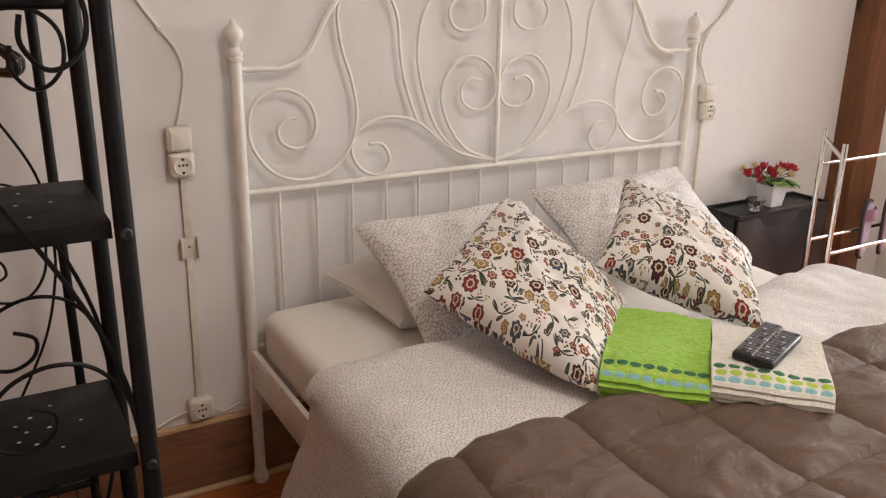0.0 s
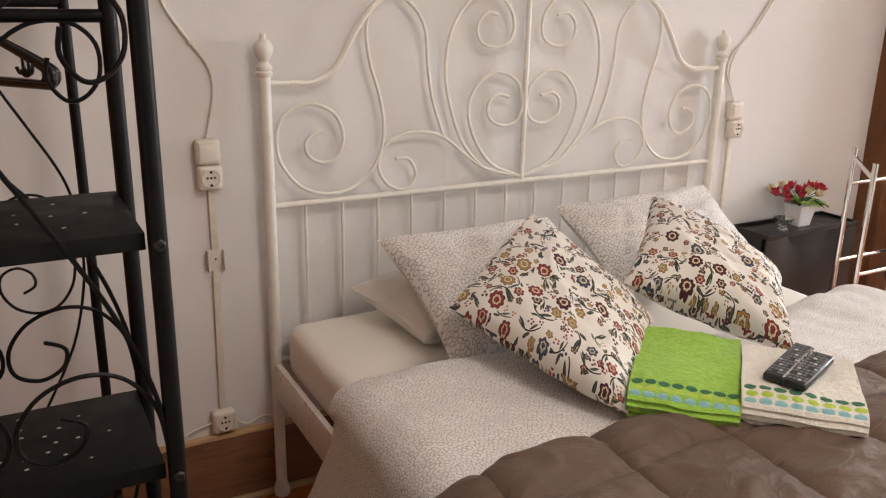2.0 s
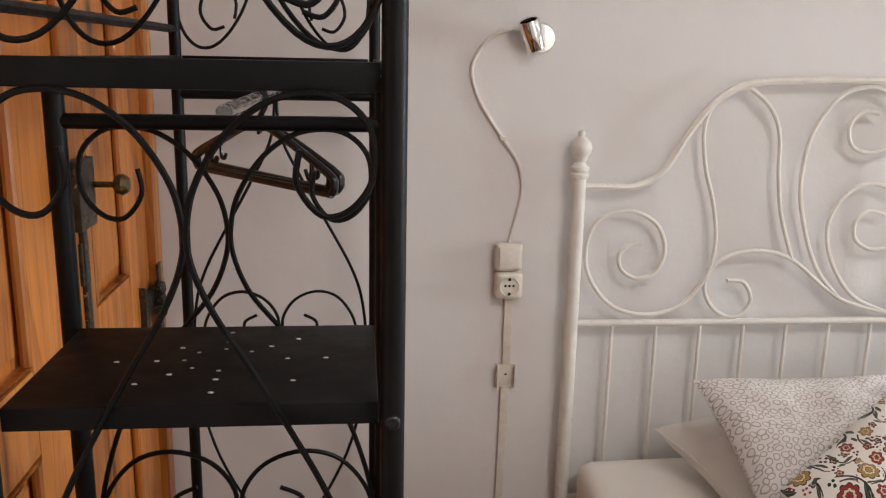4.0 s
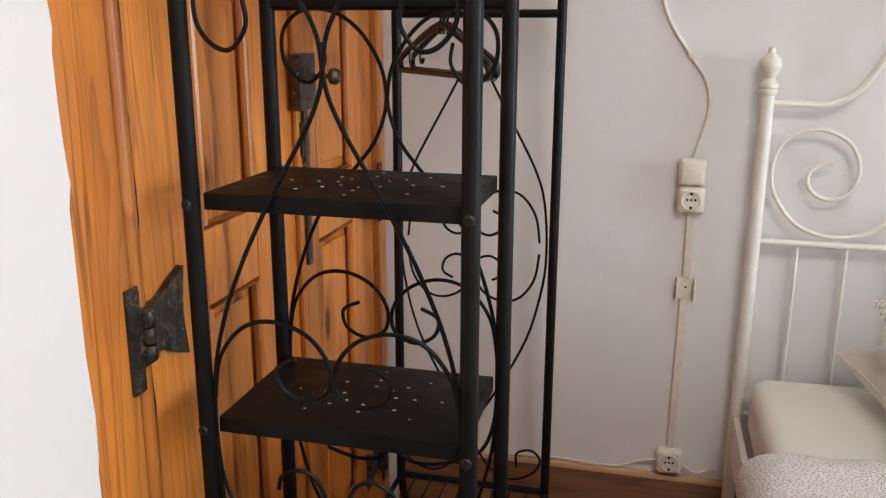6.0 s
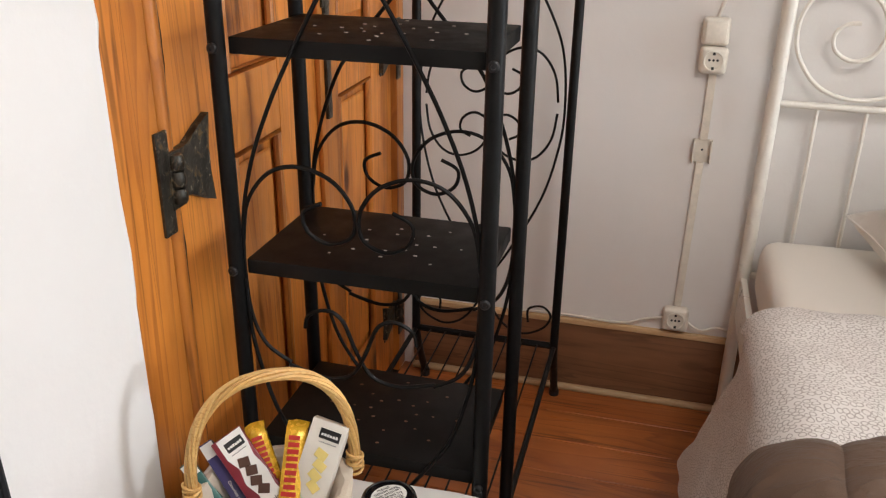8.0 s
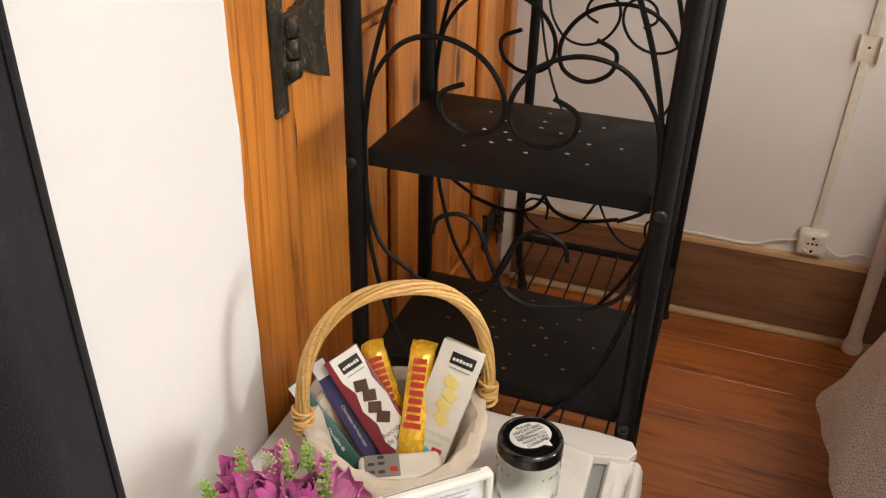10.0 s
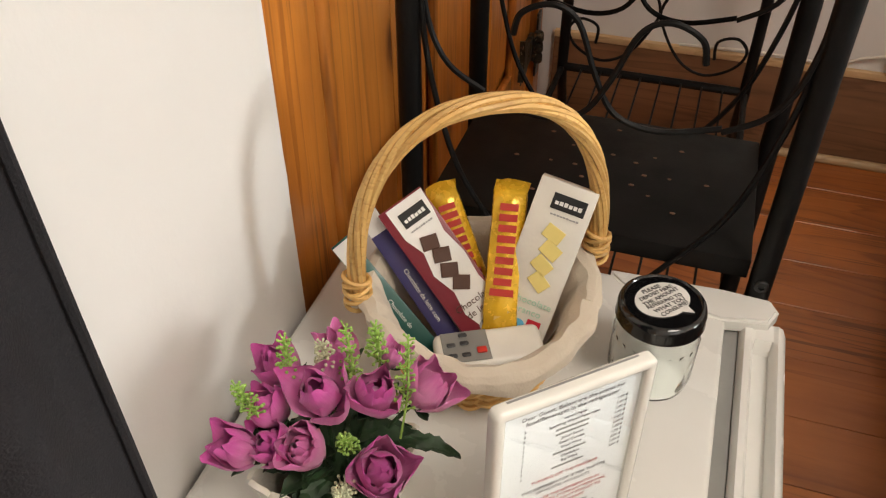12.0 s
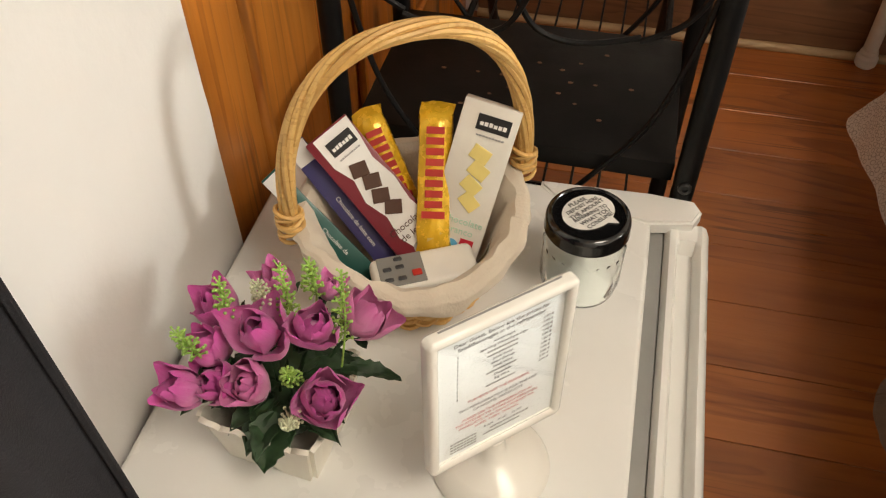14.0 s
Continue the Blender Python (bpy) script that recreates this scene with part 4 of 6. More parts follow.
part("centre_bar", tube([(BX / 2, BY, 0.89), (BX / 2, BY, 1.467)], 0.0085, 10), IVORY, bed)
part("lower_rail", tube([(0.0, BY, 0.892), (BX, BY, 0.892)], 0.0088, 10), IVORY, bed)
part("lower_rail", tube([(0.0, BY, 0.44), (BX, BY, 0.44)], 0.0088, 10), IVORY, bed)
for k in range(14):
    x = BX / 2 + (k - 6.5) * 0.1088
    part("bar", tube([(x, BY, 0.44), (x, BY, 0.892)], 0.0048, 8), IVORY, bed)

# ---- mattress with sheet ----
MX0, MX1, MTOP = 0.022, BX - 0.022, 0.563


def slab(x0, x1, y0, y1, z0, z1, r, amp=0.004, n=(40, 40)):
    """A soft rounded slab with slight unevenness."""
    bm = box(x0, x1, y0, y1, z0, z1, r, 6)
    bmesh.ops.subdivide_edges(bm, edges=[e for e in bm.edges if e.calc_length() > 0.2], cuts=10, use_grid_fill=True)
    for v in bm.verts:
        v.co += Vector((wob(v.co.y, v.co.z, 1, 5), wob(v.co.x, v.co.z, 2, 5), wob(v.co.x, v.co.y, 3, 4))) * amp
    return bm


tagged(part("mattress", slab(MX0, MX1, -2.04, -0.056, 0.40, MTOP, 0.055), SHEET), "mattress covered with a fitted cream sheet", "mattress")


# ---- bedding draped over the mattress ----
def drape(x0, x1, ztop, r, hem_l, hem_r, flare=0.05):
    """Returns fn(s) -> (x, z, drop) along the cross-section, s from 0 (left hem) to 1 (right hem)."""
    def fn(s, hl, hr):
        left, arc, flat, right = ztop - r - hl, r * math.pi / 2, x1 - x0 - 2 * r, ztop - r - hr
        d = s * (left + 2 * arc + flat + right)
        if d < left:
            k = 1 - d / left
            return x0 - flare * k ** 1.5, hl + d, k * left, d
        d -= left
        if d < arc:
            a = d / r
            return x0 + r - r * math.cos(a), ztop - r + r * math.sin(a), 0.0, d + left
        d -= arc
        if d < flat:
            return x0 + r + d, ztop, 0.0, d + left + arc
        d -= flat
        if d < arc:
            a = d / r
            return x1 - r + r * math.sin(a), ztop - r + r * math.cos(a), 0.0, d + left + arc + flat
        d -= arc
        k = d / right
        return x1 + flare * k, ztop - r - d, 0.0, d + left + 2 * arc + flat
    return fn


cover = drape(-0.045, BX + 0.05, 0.632, 0.075, 0.1, 0.2, 0.075)


def duvet_at(u, v):
    hem = 0.13 + 0.16 * min(1.0, v * 3.0)
    x, z, drop, _ = cover(u, hem, 0.2)
    head = -0.60 + 0.42 * drop * 0.9 + 0.03 * math.sin(x * 4.0) * (drop < 0.01) - 0.12 * max(0.0, min(1.0, (x - 0.2) / 0.6)) * max(0.0, 1 - abs(x - 0.8))
    y = head + (-2.10 - head) * v
    puff = 0.020 * wob(x, y, 0.3, 5.0) + 0.008 * wob(x, y, 2.0, 15) + (0.035 * max(0.0, wob(x + 3, y, 1.0, 3.2)) if x > 1.0 else 0)
    roll = min(1.0, v * 14)
    inset = (1 - math.sqrt(max(0.0, 1 - (1 - roll) ** 2)))
    if drop > 0:
        return Vector((x - 0.012 * wob(y, z, 4, 9) + 0.03 * inset, y, z + 0.01 * wob(y, z, 1, 6)))
    edge = min(1.0, max(0.0, (x + 0.04) / 0.10))
    return Vector((x, y, z + puff * edge - 0.055 * inset * edge))


def duvet_uv(u, v):
    return (u * 3.5, v * 2.05)


duvet = tagged(part("duvet", sheet(duvet_at, 130, 80, duvet_uv, 0.012), RINGS), "off-white duvet printed with small beige rings, draped over the bed", "duvet")
part("hem", tube([duvet_at(0.0, k / 60) + Vector((0.005, 0, 0.0)) for k in range(61)], 0.007, 7), PILLOW_WHITE, duvet)

throw = drape(-0.066, BX + 0.07, 0.668, 0.085, 0.26, 0.26, 0.085)


def quilt_lines(a, b):
    """Distances to the nearest stitch line of the square quilting, along and across the bed."""
    p = (a - 0.26 + 0.012 * math.sin(b * 8.0) + 0.006 * wob(a, b, 2, 6)) / 0.237
    q = (b + 1.236 + 0.012 * math.sin(a * 7.0 + 1.0) + 0.006 * wob(a, b, 7, 6)) / 0.25
    return abs(p - round(p)) * 0.237, abs(q - round(q)) * 0.25


def throw_at(u, v):
    x, z, drop, arc = throw(u, 0.22, 0.26)
    head = -1.106 + 0.010 * math.sin(x * 3.4 + 0.6) - 0.12 * max(0.0, 0.12 - x) + 0.06 * drop
    y = head + (-2.14 - head) * v
    across, along = quilt_lines(arc - 0.4775, y)
    d = min(across, along)
    puff = 0.004 + 0.017 * (1 - math.exp(-d * 90)) + 0.007 * min(1.0, d * 11) + 0.005 * wob(x, y, 5, 9) * min(1, d * 22)
    puff += 0.0045 * wob(arc * 9, y * 46, 3) * math.exp(-across * 20) + 0.0045 * wob(arc * 46, y * 9, 8) * math.exp(-along * 20)
    puff += 0.0055 * max(0.0, 1 - abs(wob(arc * 0.8 + y * 0.5, y * 1.2 - arc * 0.4, 6, 9)) * 4.5) * min(1, d * 20)
    roll = min(1.0, v * 16)
    inset = 1 - math.sqrt(max(0.0, 1 - (1 - roll) ** 2))
    if drop > 0:
        return Vector((x - puff + 0.035 * inset, y, z))
    edge = min(1.0, max(0.0, (x + 0.06) / 0.10))
    return Vector((x - puff * (1 - edge), y, z + puff * edge - 0.034 * inset * edge))


comforter = tagged(part("comforter", sheet(throw_at, 460, 230, lambda u, v: (u * 2.6, v), 0.012), BROWN_QUILT), "brown quilted comforter folded across the bed", "comforter")
# Dark tubes along the stitch lines; shade of the grooves is put into their colour.
SEAM_SHADE = paint("dark_brown_seam_shade", (0.035, 0.022, 0.016), 0.8)
THROW_LEN = (0.668 - 0.085 - 0.22) + (0.668 - 0.085 - 0.26) + math.pi * 0.085 + (BX + 0.07 + 0.066 - 2 * 0.085)


def stitch_point(a, y):
    """The point of the comforter at a across the bed (arc length) and y along it, or None past its edge."""
    u = (a + 0.4775) / THROW_LEN
    if not 0.0 < u < 1.0:
        return None
    first, last = throw_at(u, 0.0).y, throw_at(u, 1.0).y
    v = (y - first) / (last - first)
    if not 0.02 < v < 0.995:
        return None
    p = throw_at(u, v)
    side = min(1.0, max(0.0, (0.02 - p.x) / 0.08))
    return p + Vector((-0.0122 * side, 0, 0.0122 * (1 - side)))


def stitch(points):
    line = [p for p in points if p is not None]
    if len(line) > 4:
        part("seam_line", tube(line, 0.0020, 5), SEAM_SHADE, comforter)


for k in range(-2, 10):
    stitch([stitch_point(0.26 + 0.237 * k - 0.012 * math.sin(y * 8.0) - 0.006 * wob(0.26 + 0.237 * k, y, 2, 6), y) for y in np.arange(-1.05, -2.13, -0.012)])
for k in range(-1, 5):
    b0 = -1.236 - 0.25 * k
    stitch([stitch_point(a, b0 - 0.012 * math.sin(a * 7.0 + 1.0) - 0.006 * wob(a, b0, 7, 6)) for a in np.arange(-0.45, 2.2, 0.014)])
part("binding", tube([throw_at(k / 160, 0.0) + Vector((0, 0.003, -0.004)) for k in range(161)], 0.0065, 7), BROWN_QUILT, comforter)


# ---- pillows and cushions ----
def pillow_mesh(corners, thick, sag=0.0, n=44, seed=0.0, power=0.42, size=None, waist=0.09):
    """Corners in order round the edge; bulges on both sides of the patch between them."""
    a, b, c, d = (Vector(q) for q in corners)
    normal = ((c - a).cross(d - b)).normalized()
    w = size or ((b - a).length + (c - d).length) / 2
    h = size or ((d - a).length + (c - b).length) / 2
    bm = bmesh.new()
    layer = bm.loops.layers.uv.verify()
    sides = []
    for s in (1, -1):
        grid = []
        for i in range(n + 1):
            row = []
            for j in range(n + 1):
                u, v = i / n, j / n
                pu = 0.5 + (u - 0.5) * (1 - waist * math.sin(math.pi * v))
                pv = 0.5 + (v - 0.5) * (1 - waist * math.sin(math.pi * u))
                base = (a * (1 - pu) + b * pu) * (1 - pv) + (d * (1 - pu) + c * pu) * pv
                bulge = (max(0.0, 16 * u * (1 - u) * v * (1 - v))) ** power
                crease = 0.013 * wob(u * 5 + seed, v * 5, seed) + 0.006 * wob(u * 13, v * 13 + seed, 2 + seed)
                for cu, cv in ((0, 0), (1, 0), (1, 1), (0, 1)):
                    away, ang = math.hypot(u - cu, v - cv), math.atan2(v - cv, u - cu)
                    crease += 0.011 * wob(ang * 5.0 + cu * 3, away * 2.0 + seed, seed + cv) * math.exp(-((away - 0.22) / 0.20) ** 2)
                crease -= 0.010 * max(0.0, 1 - abs(wob(u * 3 + seed * 2, v * 3, seed + 5)) * 9) * bulge
                off = s * thick * 0.5 * bulge + crease * bulge - sag * math.sin(math.pi * u) * math.sin(math.pi * v)
                row.append(bm.verts.new(base + normal * off))
            grid.append(row)
        sides.append(grid)
    for s, grid in enumerate(sides):
        for i in range(n):
            for j in range(n):
                ij = [(i, j), (i + 1, j), (i + 1, j + 1), (i, j + 1)]
                if s:
                    ij.reverse()
                f = bm.faces.new([grid[p][q] for p, q in ij])
                for loop, (p, q) in zip(f.loops, ij):
                    loop[layer].uv = (p / n * w + s * 0.6 + seed, q / n * h + seed * 0.5)
    bmesh.ops.remove_doubles(bm, verts=list(bm.verts), dist=0.0004)
    return bm


def seam(corners, n=26):
    """Piping that runs round the edge of a cushion."""
    a, b, c, d = (Vector(q) for q in corners)
    pts = []
    for k in range(4 * n):
        e, t = divmod(k, n)
        t /= n
        u, v = ((t, 0), (1, t), (1 - t, 1), (0, 1 - t))[e]
        pu = 0.5 + (u - 0.5) * (1 - 0.09 * math.sin(math.pi * v))
        pv = 0.5 + (v - 0.5) * (1 - 0.09 * math.sin(math.pi * u))
        pts.append((a * (1 - pu) + b * pu) * (1 - pv) + (d * (1 - pu) + c * pu) * pv)
    return tube(pts, 0.0022, 5, closed=True)


def pillow(name, corners, thick, mat, label, category, **kw):
    ob = tagged(part(name, pillow_mesh(corners, thick, **kw), mat), label, category)
    if mat is PILLOW_WHITE:
        part("seam", seam(corners), mat, ob)
    return ob


pillow("pillow", [(0.19, -0.13, 0.66), (0.27, -0.43, 0.60), (0.85, -0.38, 0.60), (0.80, -0.10, 0.68)], 0.20, PILLOW_WHITE, "plain white pillow lying flat under a printed pillow", "pillow", seed=1.0)
pillow("pillow", [(0.225, -0.235, 0.825), (0.26, -0.60, 0.605), (0.80, -0.62, 0.63), (0.80, -0.20, 0.815)], 0.17, RINGS, "beige ring-print pillow leaning on the headboard", "pillow", seed=2.0)
pillow("pillow", [(0.85, -0.15, 0.83), (0.86, -0.48, 0.645), (1.46, -0.47, 0.645), (1.47, -0.16, 0.845)], 0.15, RINGS, "beige ring-print pillow leaning on the headboard", "pillow", seed=3.3)
pillow("cushion", [(0.615, -0.380, 0.890), (0.248, -0.594, 0.758), (0.385, -1.072, 0.682), (0.672, -0.818, 0.735)], 0.16, FLORAL, "cream cushion printed with red, ochre and blue flowers", "cushion", seed=4.1, size=0.46, waist=0.02)
pillow("cushion", [(0.950, -0.470, 0.928), (0.668, -0.705, 0.790), (0.878, -1.050, 0.712), (1.04, -0.86, 0.80)], 0.19, FLORAL, "cream floral cushion leaning on a printed pillow", "cushion", seed=6.7, size=0.46, waist=0.07)


# ---- folded towels ----
def towel(m, w, d, layers, mat, label, dot_rows):
    t = thing("towel", m.translation, label, "towel", "folded towels on the bed")
    lay, curl = 0.0115, 0.030
    ztop = layers * lay + 0.006

    def lump(x, y):
        return 0.006 * wob(x * 9, y * 9, 2) + 0.004 * wob(x * 22, y * 22, 5) + 0.0012 * wob(x * 120, y * 120, 3)

    def top_at(x, y):
        """The uppermost layer, which rolls down over the front."""
        s = max(0.0, -d / 2 + curl - y)
        a = min(s / curl, 1.75)
        return Vector((x * (1 + 0.03 * wob(y * 7, layers, 1)), y + s - curl * math.sin(a), ztop + lump(x, y) - curl * (1 - math.cos(a)) * 1.05))

    for k in range(layers):
        out = 0.008 * (k % 2) - 0.004 * k + 0.004

        def fn(u, v, k=k, out=out):
            x = (u - 0.5) * w * (0.985 + 0.012 * wob(k * 3, v * 2, 3))
            flat = d - lay
            per = 2 * flat + 2 * math.pi * lay / 2
            q = v * per
            r = lay / 2 * 1.10
            if q < flat:
                y, z = flat / 2 - q, r
            elif q < flat + math.pi * lay / 2:
                a = (q - flat) / (lay / 2)
                y, z = -flat / 2 - r * math.sin(a), r * math.cos(a)
            elif q < 2 * flat + math.pi * lay / 2:
                y, z = q - flat - math.pi * lay / 2 - flat / 2, -r
            else:
                a = (q - 2 * flat - math.pi * lay / 2) / (lay / 2)
                y, z = flat / 2 + r * math.sin(a), -r * math.cos(a)
            y += out * (y < 0) + 0.006 * wob(x * 8, k * 5, 1)
            return m @ Vector((x, y, lay * (k + 0.5) + z + lump(x, y) * k / layers))
        part("fold", sheet(fn, 40, 60, lambda u, v: (u * w, v * 2 * d)), mat, t)
    part("fold", sheet(lambda u, v: m @ top_at((u - 0.5) * w, d / 2 - 0.004 - v * (d + 0.020)), 60, 84, lambda u, v: (u * w, v * d), -0.008), mat, t)
    for row, (yy, cm, ry) in enumerate(dot_rows):
        n = 8
        for k in range(n):
            x, r = (k - (n - 1) / 2) * w / n * 0.99 + 0.003 * (row % 2), 0.0112 + 0.0012 * wob(k * 3.1, row * 2.7, 4)
            y = yy + 0.0018 * wob(k * 2.3, row * 5.1, 8)

            def dot(u, v, x=x, y=y, r=r):
                a = 2 * math.pi * u
                return m @ (top_at(x + r * v * math.cos(a), y + r * ry * v * math.sin(a)) + Vector((0, -0.0007, 0.0012 - 0.0010 * v ** 4)))
            part("dot", sheet(dot, 16, 3, lambda u, v: (0.02 * v * math.cos(6.28 * u), 0.02 * v * math.sin(6.28 * u))), cm, t)
    return t


DOT_DARK = terry_cloth("dark_green_dots", (0.022, 0.18, 0.07), (0.012, 0.12, 0.045))
DOT_LIME = terry_cloth("lime_dots", (0.50, 0.66, 0.06), (0.40, 0.54, 0.04))
DOT_BLUE = terry_cloth("pale_blue_dots", (0.30, 0.58, 0.58), (0.22, 0.48, 0.50))
dots = [(-0.072, DOT_DARK, 0.8), (-0.095, DOT_LIME, 0.9), (-0.118, DOT_BLUE, 0.85)]
tm = frame_of((0.567, -1.035, 0.684), (0.688, -0.725, 0.0), (0.725, 0.688, 0.06))
towel(tm, 0.210, 0.32, 4, GREEN_TERRY, "folded lime green towel with a dotted border", [(y - 0.025, mat, ry) for y, mat, ry in dots])
tm2 = frame_of((0.706, -1.198, 0.694), (0.688, -0.725, 0.0), (0.725, 0.688, 0.02))
towel(tm2, 0.218, 0.27, 4, WHITE_TERRY, "folded cream towel with green and blue dots", dots)


# ---- remote controls on the towel ----
KEY_GREY = paint("grey_keys", (0.16, 0.16, 0.17), 0.5)
KEY_PALE = paint("pale_keys", (0.45, 0.45, 0.46), 0.5)
KEY_RED = paint("red_key", (0.55, 0.03, 0.02), 0.45)


def remote(m, length, w, silver=False):
    r = thing("remote_control", m.translation, "black television remote control lying on a folded towel", "remote control", "remotes on the towel")
    part("case", box(-w / 2, w / 2, -length / 2, length / 2, 0, 0.0158, 0.006, 3, m=m), BLACK_PLASTIC, r)
    if silver:
        part("trim", box(w / 2 - 0.0055, w / 2 + 0.0006, -length / 2 + 0.004, length / 2 - 0.004, 0.004, 0.0165, 0.002, 2, m=m), STEEL, r, "silver edge strip")
    rows = int(length / 0.0125) - 1
    for i in range(rows):
        for k in range(4):
            y = length / 2 - 0.014 - i * 0.0125
            x = (k - 1.5) * w / 4.7
            if (i * 5 + k * 3) % 9 == 0:
                continue
            mat = KEY_RED if (i, k) == (0, 3) else (KEY_PALE if (i * 3 + k) % 7 == 0 else KEY_GREY)
            part("key", box(x - 0.0034, x + 0.0034, y - 0.0034, y + 0.0034, 0.0155, 0.0170, 0.0006, 1, m=m), mat, r)


remote(frame_of((0.717, -1.160, 0.7535), (0.36, -0.93, 0.0), (0.93, 0.36, 0.03)), 0.182, 0.041, True)
remote(frame_of((0.721, -1.204, 0.7535), (0.34, -0.94, 0.0), (0.94, 0.34, 0.03)), 0.168, 0.043)

# ---- wall fittings ----
def wall_switch(x, z, w=0.064, h=0.066, d=0.030, tilt=0.0):
    m = pose(x, 0, z, 0, tilt, 0)
    s = thing("light_switch", (x, 0, z), "cream surface-mounted light switch on the wall", "switch", "wall switches")
    part("plate", box(-w / 2, w / 2, -d, 0.0, -h / 2, h / 2, 0.012, 4, m=m), SWITCH, s)
    part("rocker", box(-w / 2 + 0.008, w / 2 - 0.008, -d - 0.004, -d + 0.001, -h / 2 + 0.008, h / 2 - 0.008, 0.002, 2, m=m), SWITCH, s)


def wall_socket(x, z, w=0.066, d=0.032, tilt=0.0):
    m = pose(x, 0, z, 0, tilt, 0)
    s = thing("wall_socket", (x, 0, z), "cream surface-mounted power socket on the wall", "socket", "wall sockets")
    plate = part("plate", box(-w / 2, w / 2, -d, 0.0, -w / 2, w / 2, 0.014, 4, m=m), SWITCH, s)
    face = m @ frame_of((0, -d, 0), (1, 0, 0), (0, 0, 1))
    part("ring", lathe([(0.0245, 0.0), (0.0245, 0.004), (0.0215, 0.0042), (0.0205, 0.0012), (0, 0.0010)], m=face, sides=28), SWITCH, plate)
    for a, c in ((-0.0095, 0.002), (0.0095, 0.002), (0.0, 0.002)):
        part("hole", lathe([(0.0030, 0.0012), (0.0030, 0.0022), (0, 0.0022)], m=face @ Matrix.Translation((a, c, 0)), sides=10), DARK_HOLE, plate)
    for c in (0.0175, -0.0175):
        part("earth_clip", box(-0.003, 0.003, c - 0.0035, c + 0.0035, 0.001, 0.0035, 0.0005, 1, m=face), DARK_HOLE, plate)


def conduit(x, z0, z1, x1=None):
    c = thing("cable_conduit", (x, 0, z0), "white plastic cable conduit running down the wall", "conduit", "wall conduits")
    x1 = x if x1 is None else x1
    m = frame_of(((x + x1) / 2, -0.005, (z0 + z1) / 2), (1, 0, (x - x1) / (z1 - z0)), (x1 - x, 0, z1 - z0))
    part("channel", box(-0.0095, 0.0095, -(z1 - z0) / 2, (z1 - z0) / 2, -0.005, 0.006, 0.0015, 2, m=m), SWITCH, c)


wall_switch(-0.152, 1.050)
wall_socket(-0.150, 0.982)
conduit(-0.146, 0.782, 0.950)
conduit(-0.153, 0.310, 0.722, -0.147)
junction = thing("junction_box", (-0.146, 0, 0.752), "small open plastic junction box on the wall", "junction box")
part("base", box(-0.170, -0.122, -0.006, 0.0, 0.722, 0.782, 0.002, 2), SWITCH, junction)
for x in (-0.169, -0.127):
    part("side", box(x, x + 0.004, -0.022, -0.0055, 0.723, 0.781, 0.001, 1), SWITCH, junction)
part("screw_hole", lathe([(0.003, 0.0), (0.0025, 0.001), (0, 0.001)], m=frame_of((-0.146, -0.006, 0.755), (1, 0, 0), (0, 0, 1)), sides=8), DARK_HOLE, junction)
wall_socket(-0.154, 0.277, 0.068, 0.034, -2)
wall_switch(1.732, 1.062, 0.062, 0.066)
wall_socket(1.742, 0.996)
conduit(1.738, 0.231, 0.962)


def wall_cable(points, r, label):
    c = thing("cable", points[0], label, "cable", "wall cables")
    part("wire", tube(spline(points, 7), r, 8), CABLE, c)
    return c


lamp_cable = wall_cable([(-0.140, -0.010, 1.560), (-0.185, -0.005, 1.557), (-0.226, -0.004, 1.525), (-0.248, -0.004, 1.474), (-0.228, -0.004, 1.405), (-0.173, -0.004, 1.322), (-0.136, -0.004, 1.268), (-0.124, -0.004, 1.209), (-0.136, -0.004, 1.140), (-0.151, -0.010, 1.083)],
                        0.0042, "painted cable curving down the wall from a spotlight")
part("clip", box(-0.181, -0.165, -0.010, 0.0, 1.318, 1.328, 0.002), CABLE, lamp_cable)
wall_cable([(-0.62, -0.012, 0.236), (-0.45, -0.013, 0.243), (-0.30, -0.014, 0.240), (-0.235, -0.012, 0.262), (-0.186, -0.016, 0.275)], 0.0032, "painted cable lying along the skirting")
wall_cable([(-0.120, -0.016, 0.268), (-0.085, -0.014, 0.248), (-0.045, -0.014, 0.262), (-0.01, -0.013, 0.255), (0.05, -0.013, 0.25)], 0.0032, "painted cable lying along the skirting")
for dx in (0.0, 0.013):
    wall_cable([(1.95 + dx, -0.005, 1.58), (1.825 + dx, -0.005, 1.400), (1.775 + dx * 0.6, -0.005, 1.330), (1.715 - dx, -0.005, 1.265), (1.695 - dx, -0.005, 1.20), (1.708, -0.006, 1.145), (1.728 + dx * 0.3, -0.012, 1.094)], 0.0035, "painted cable curving down the wall")

spot = thing("wall_spotlight", (-0.118, 0, 1.545), "small chrome wall spotlight, switched off", "lamp")
part("base", lathe([(0.034, 0.0), (0.034, 0.006), (0.030, 0.011), (0, 0.013)], m=frame_of((-0.096, 0.0, 1.545), (1, 0, 0), (0, 0, 1)), sides=24), CHROME, spot)
head = frame_of((-0.124, -0.046, 1.552), (0.9, 0.0, 0.35), (-0.35, -0.25, 0.9))
part("shade", lathe([(0.016, -0.034), (0.020, -0.033), (0.024, 0.030), (0.022, 0.033), (0.019, 0.031), (0.017, -0.02), (0, -0.022)], m=head @ Matrix.Rotation(radians(-90), 4, "X"), sides=22), CHROME, spot)
part("arm", tube([(-0.105, -0.010, 1.548), (-0.113, -0.036, 1.550)], 0.006, 8), CHROME, spot)

# ---- things beyond the bed ----
cab = thing("shoe_cabinet", (2.05, -0.09, 0.0), "black plastic shoe cabinet against the wall", "cabinet")
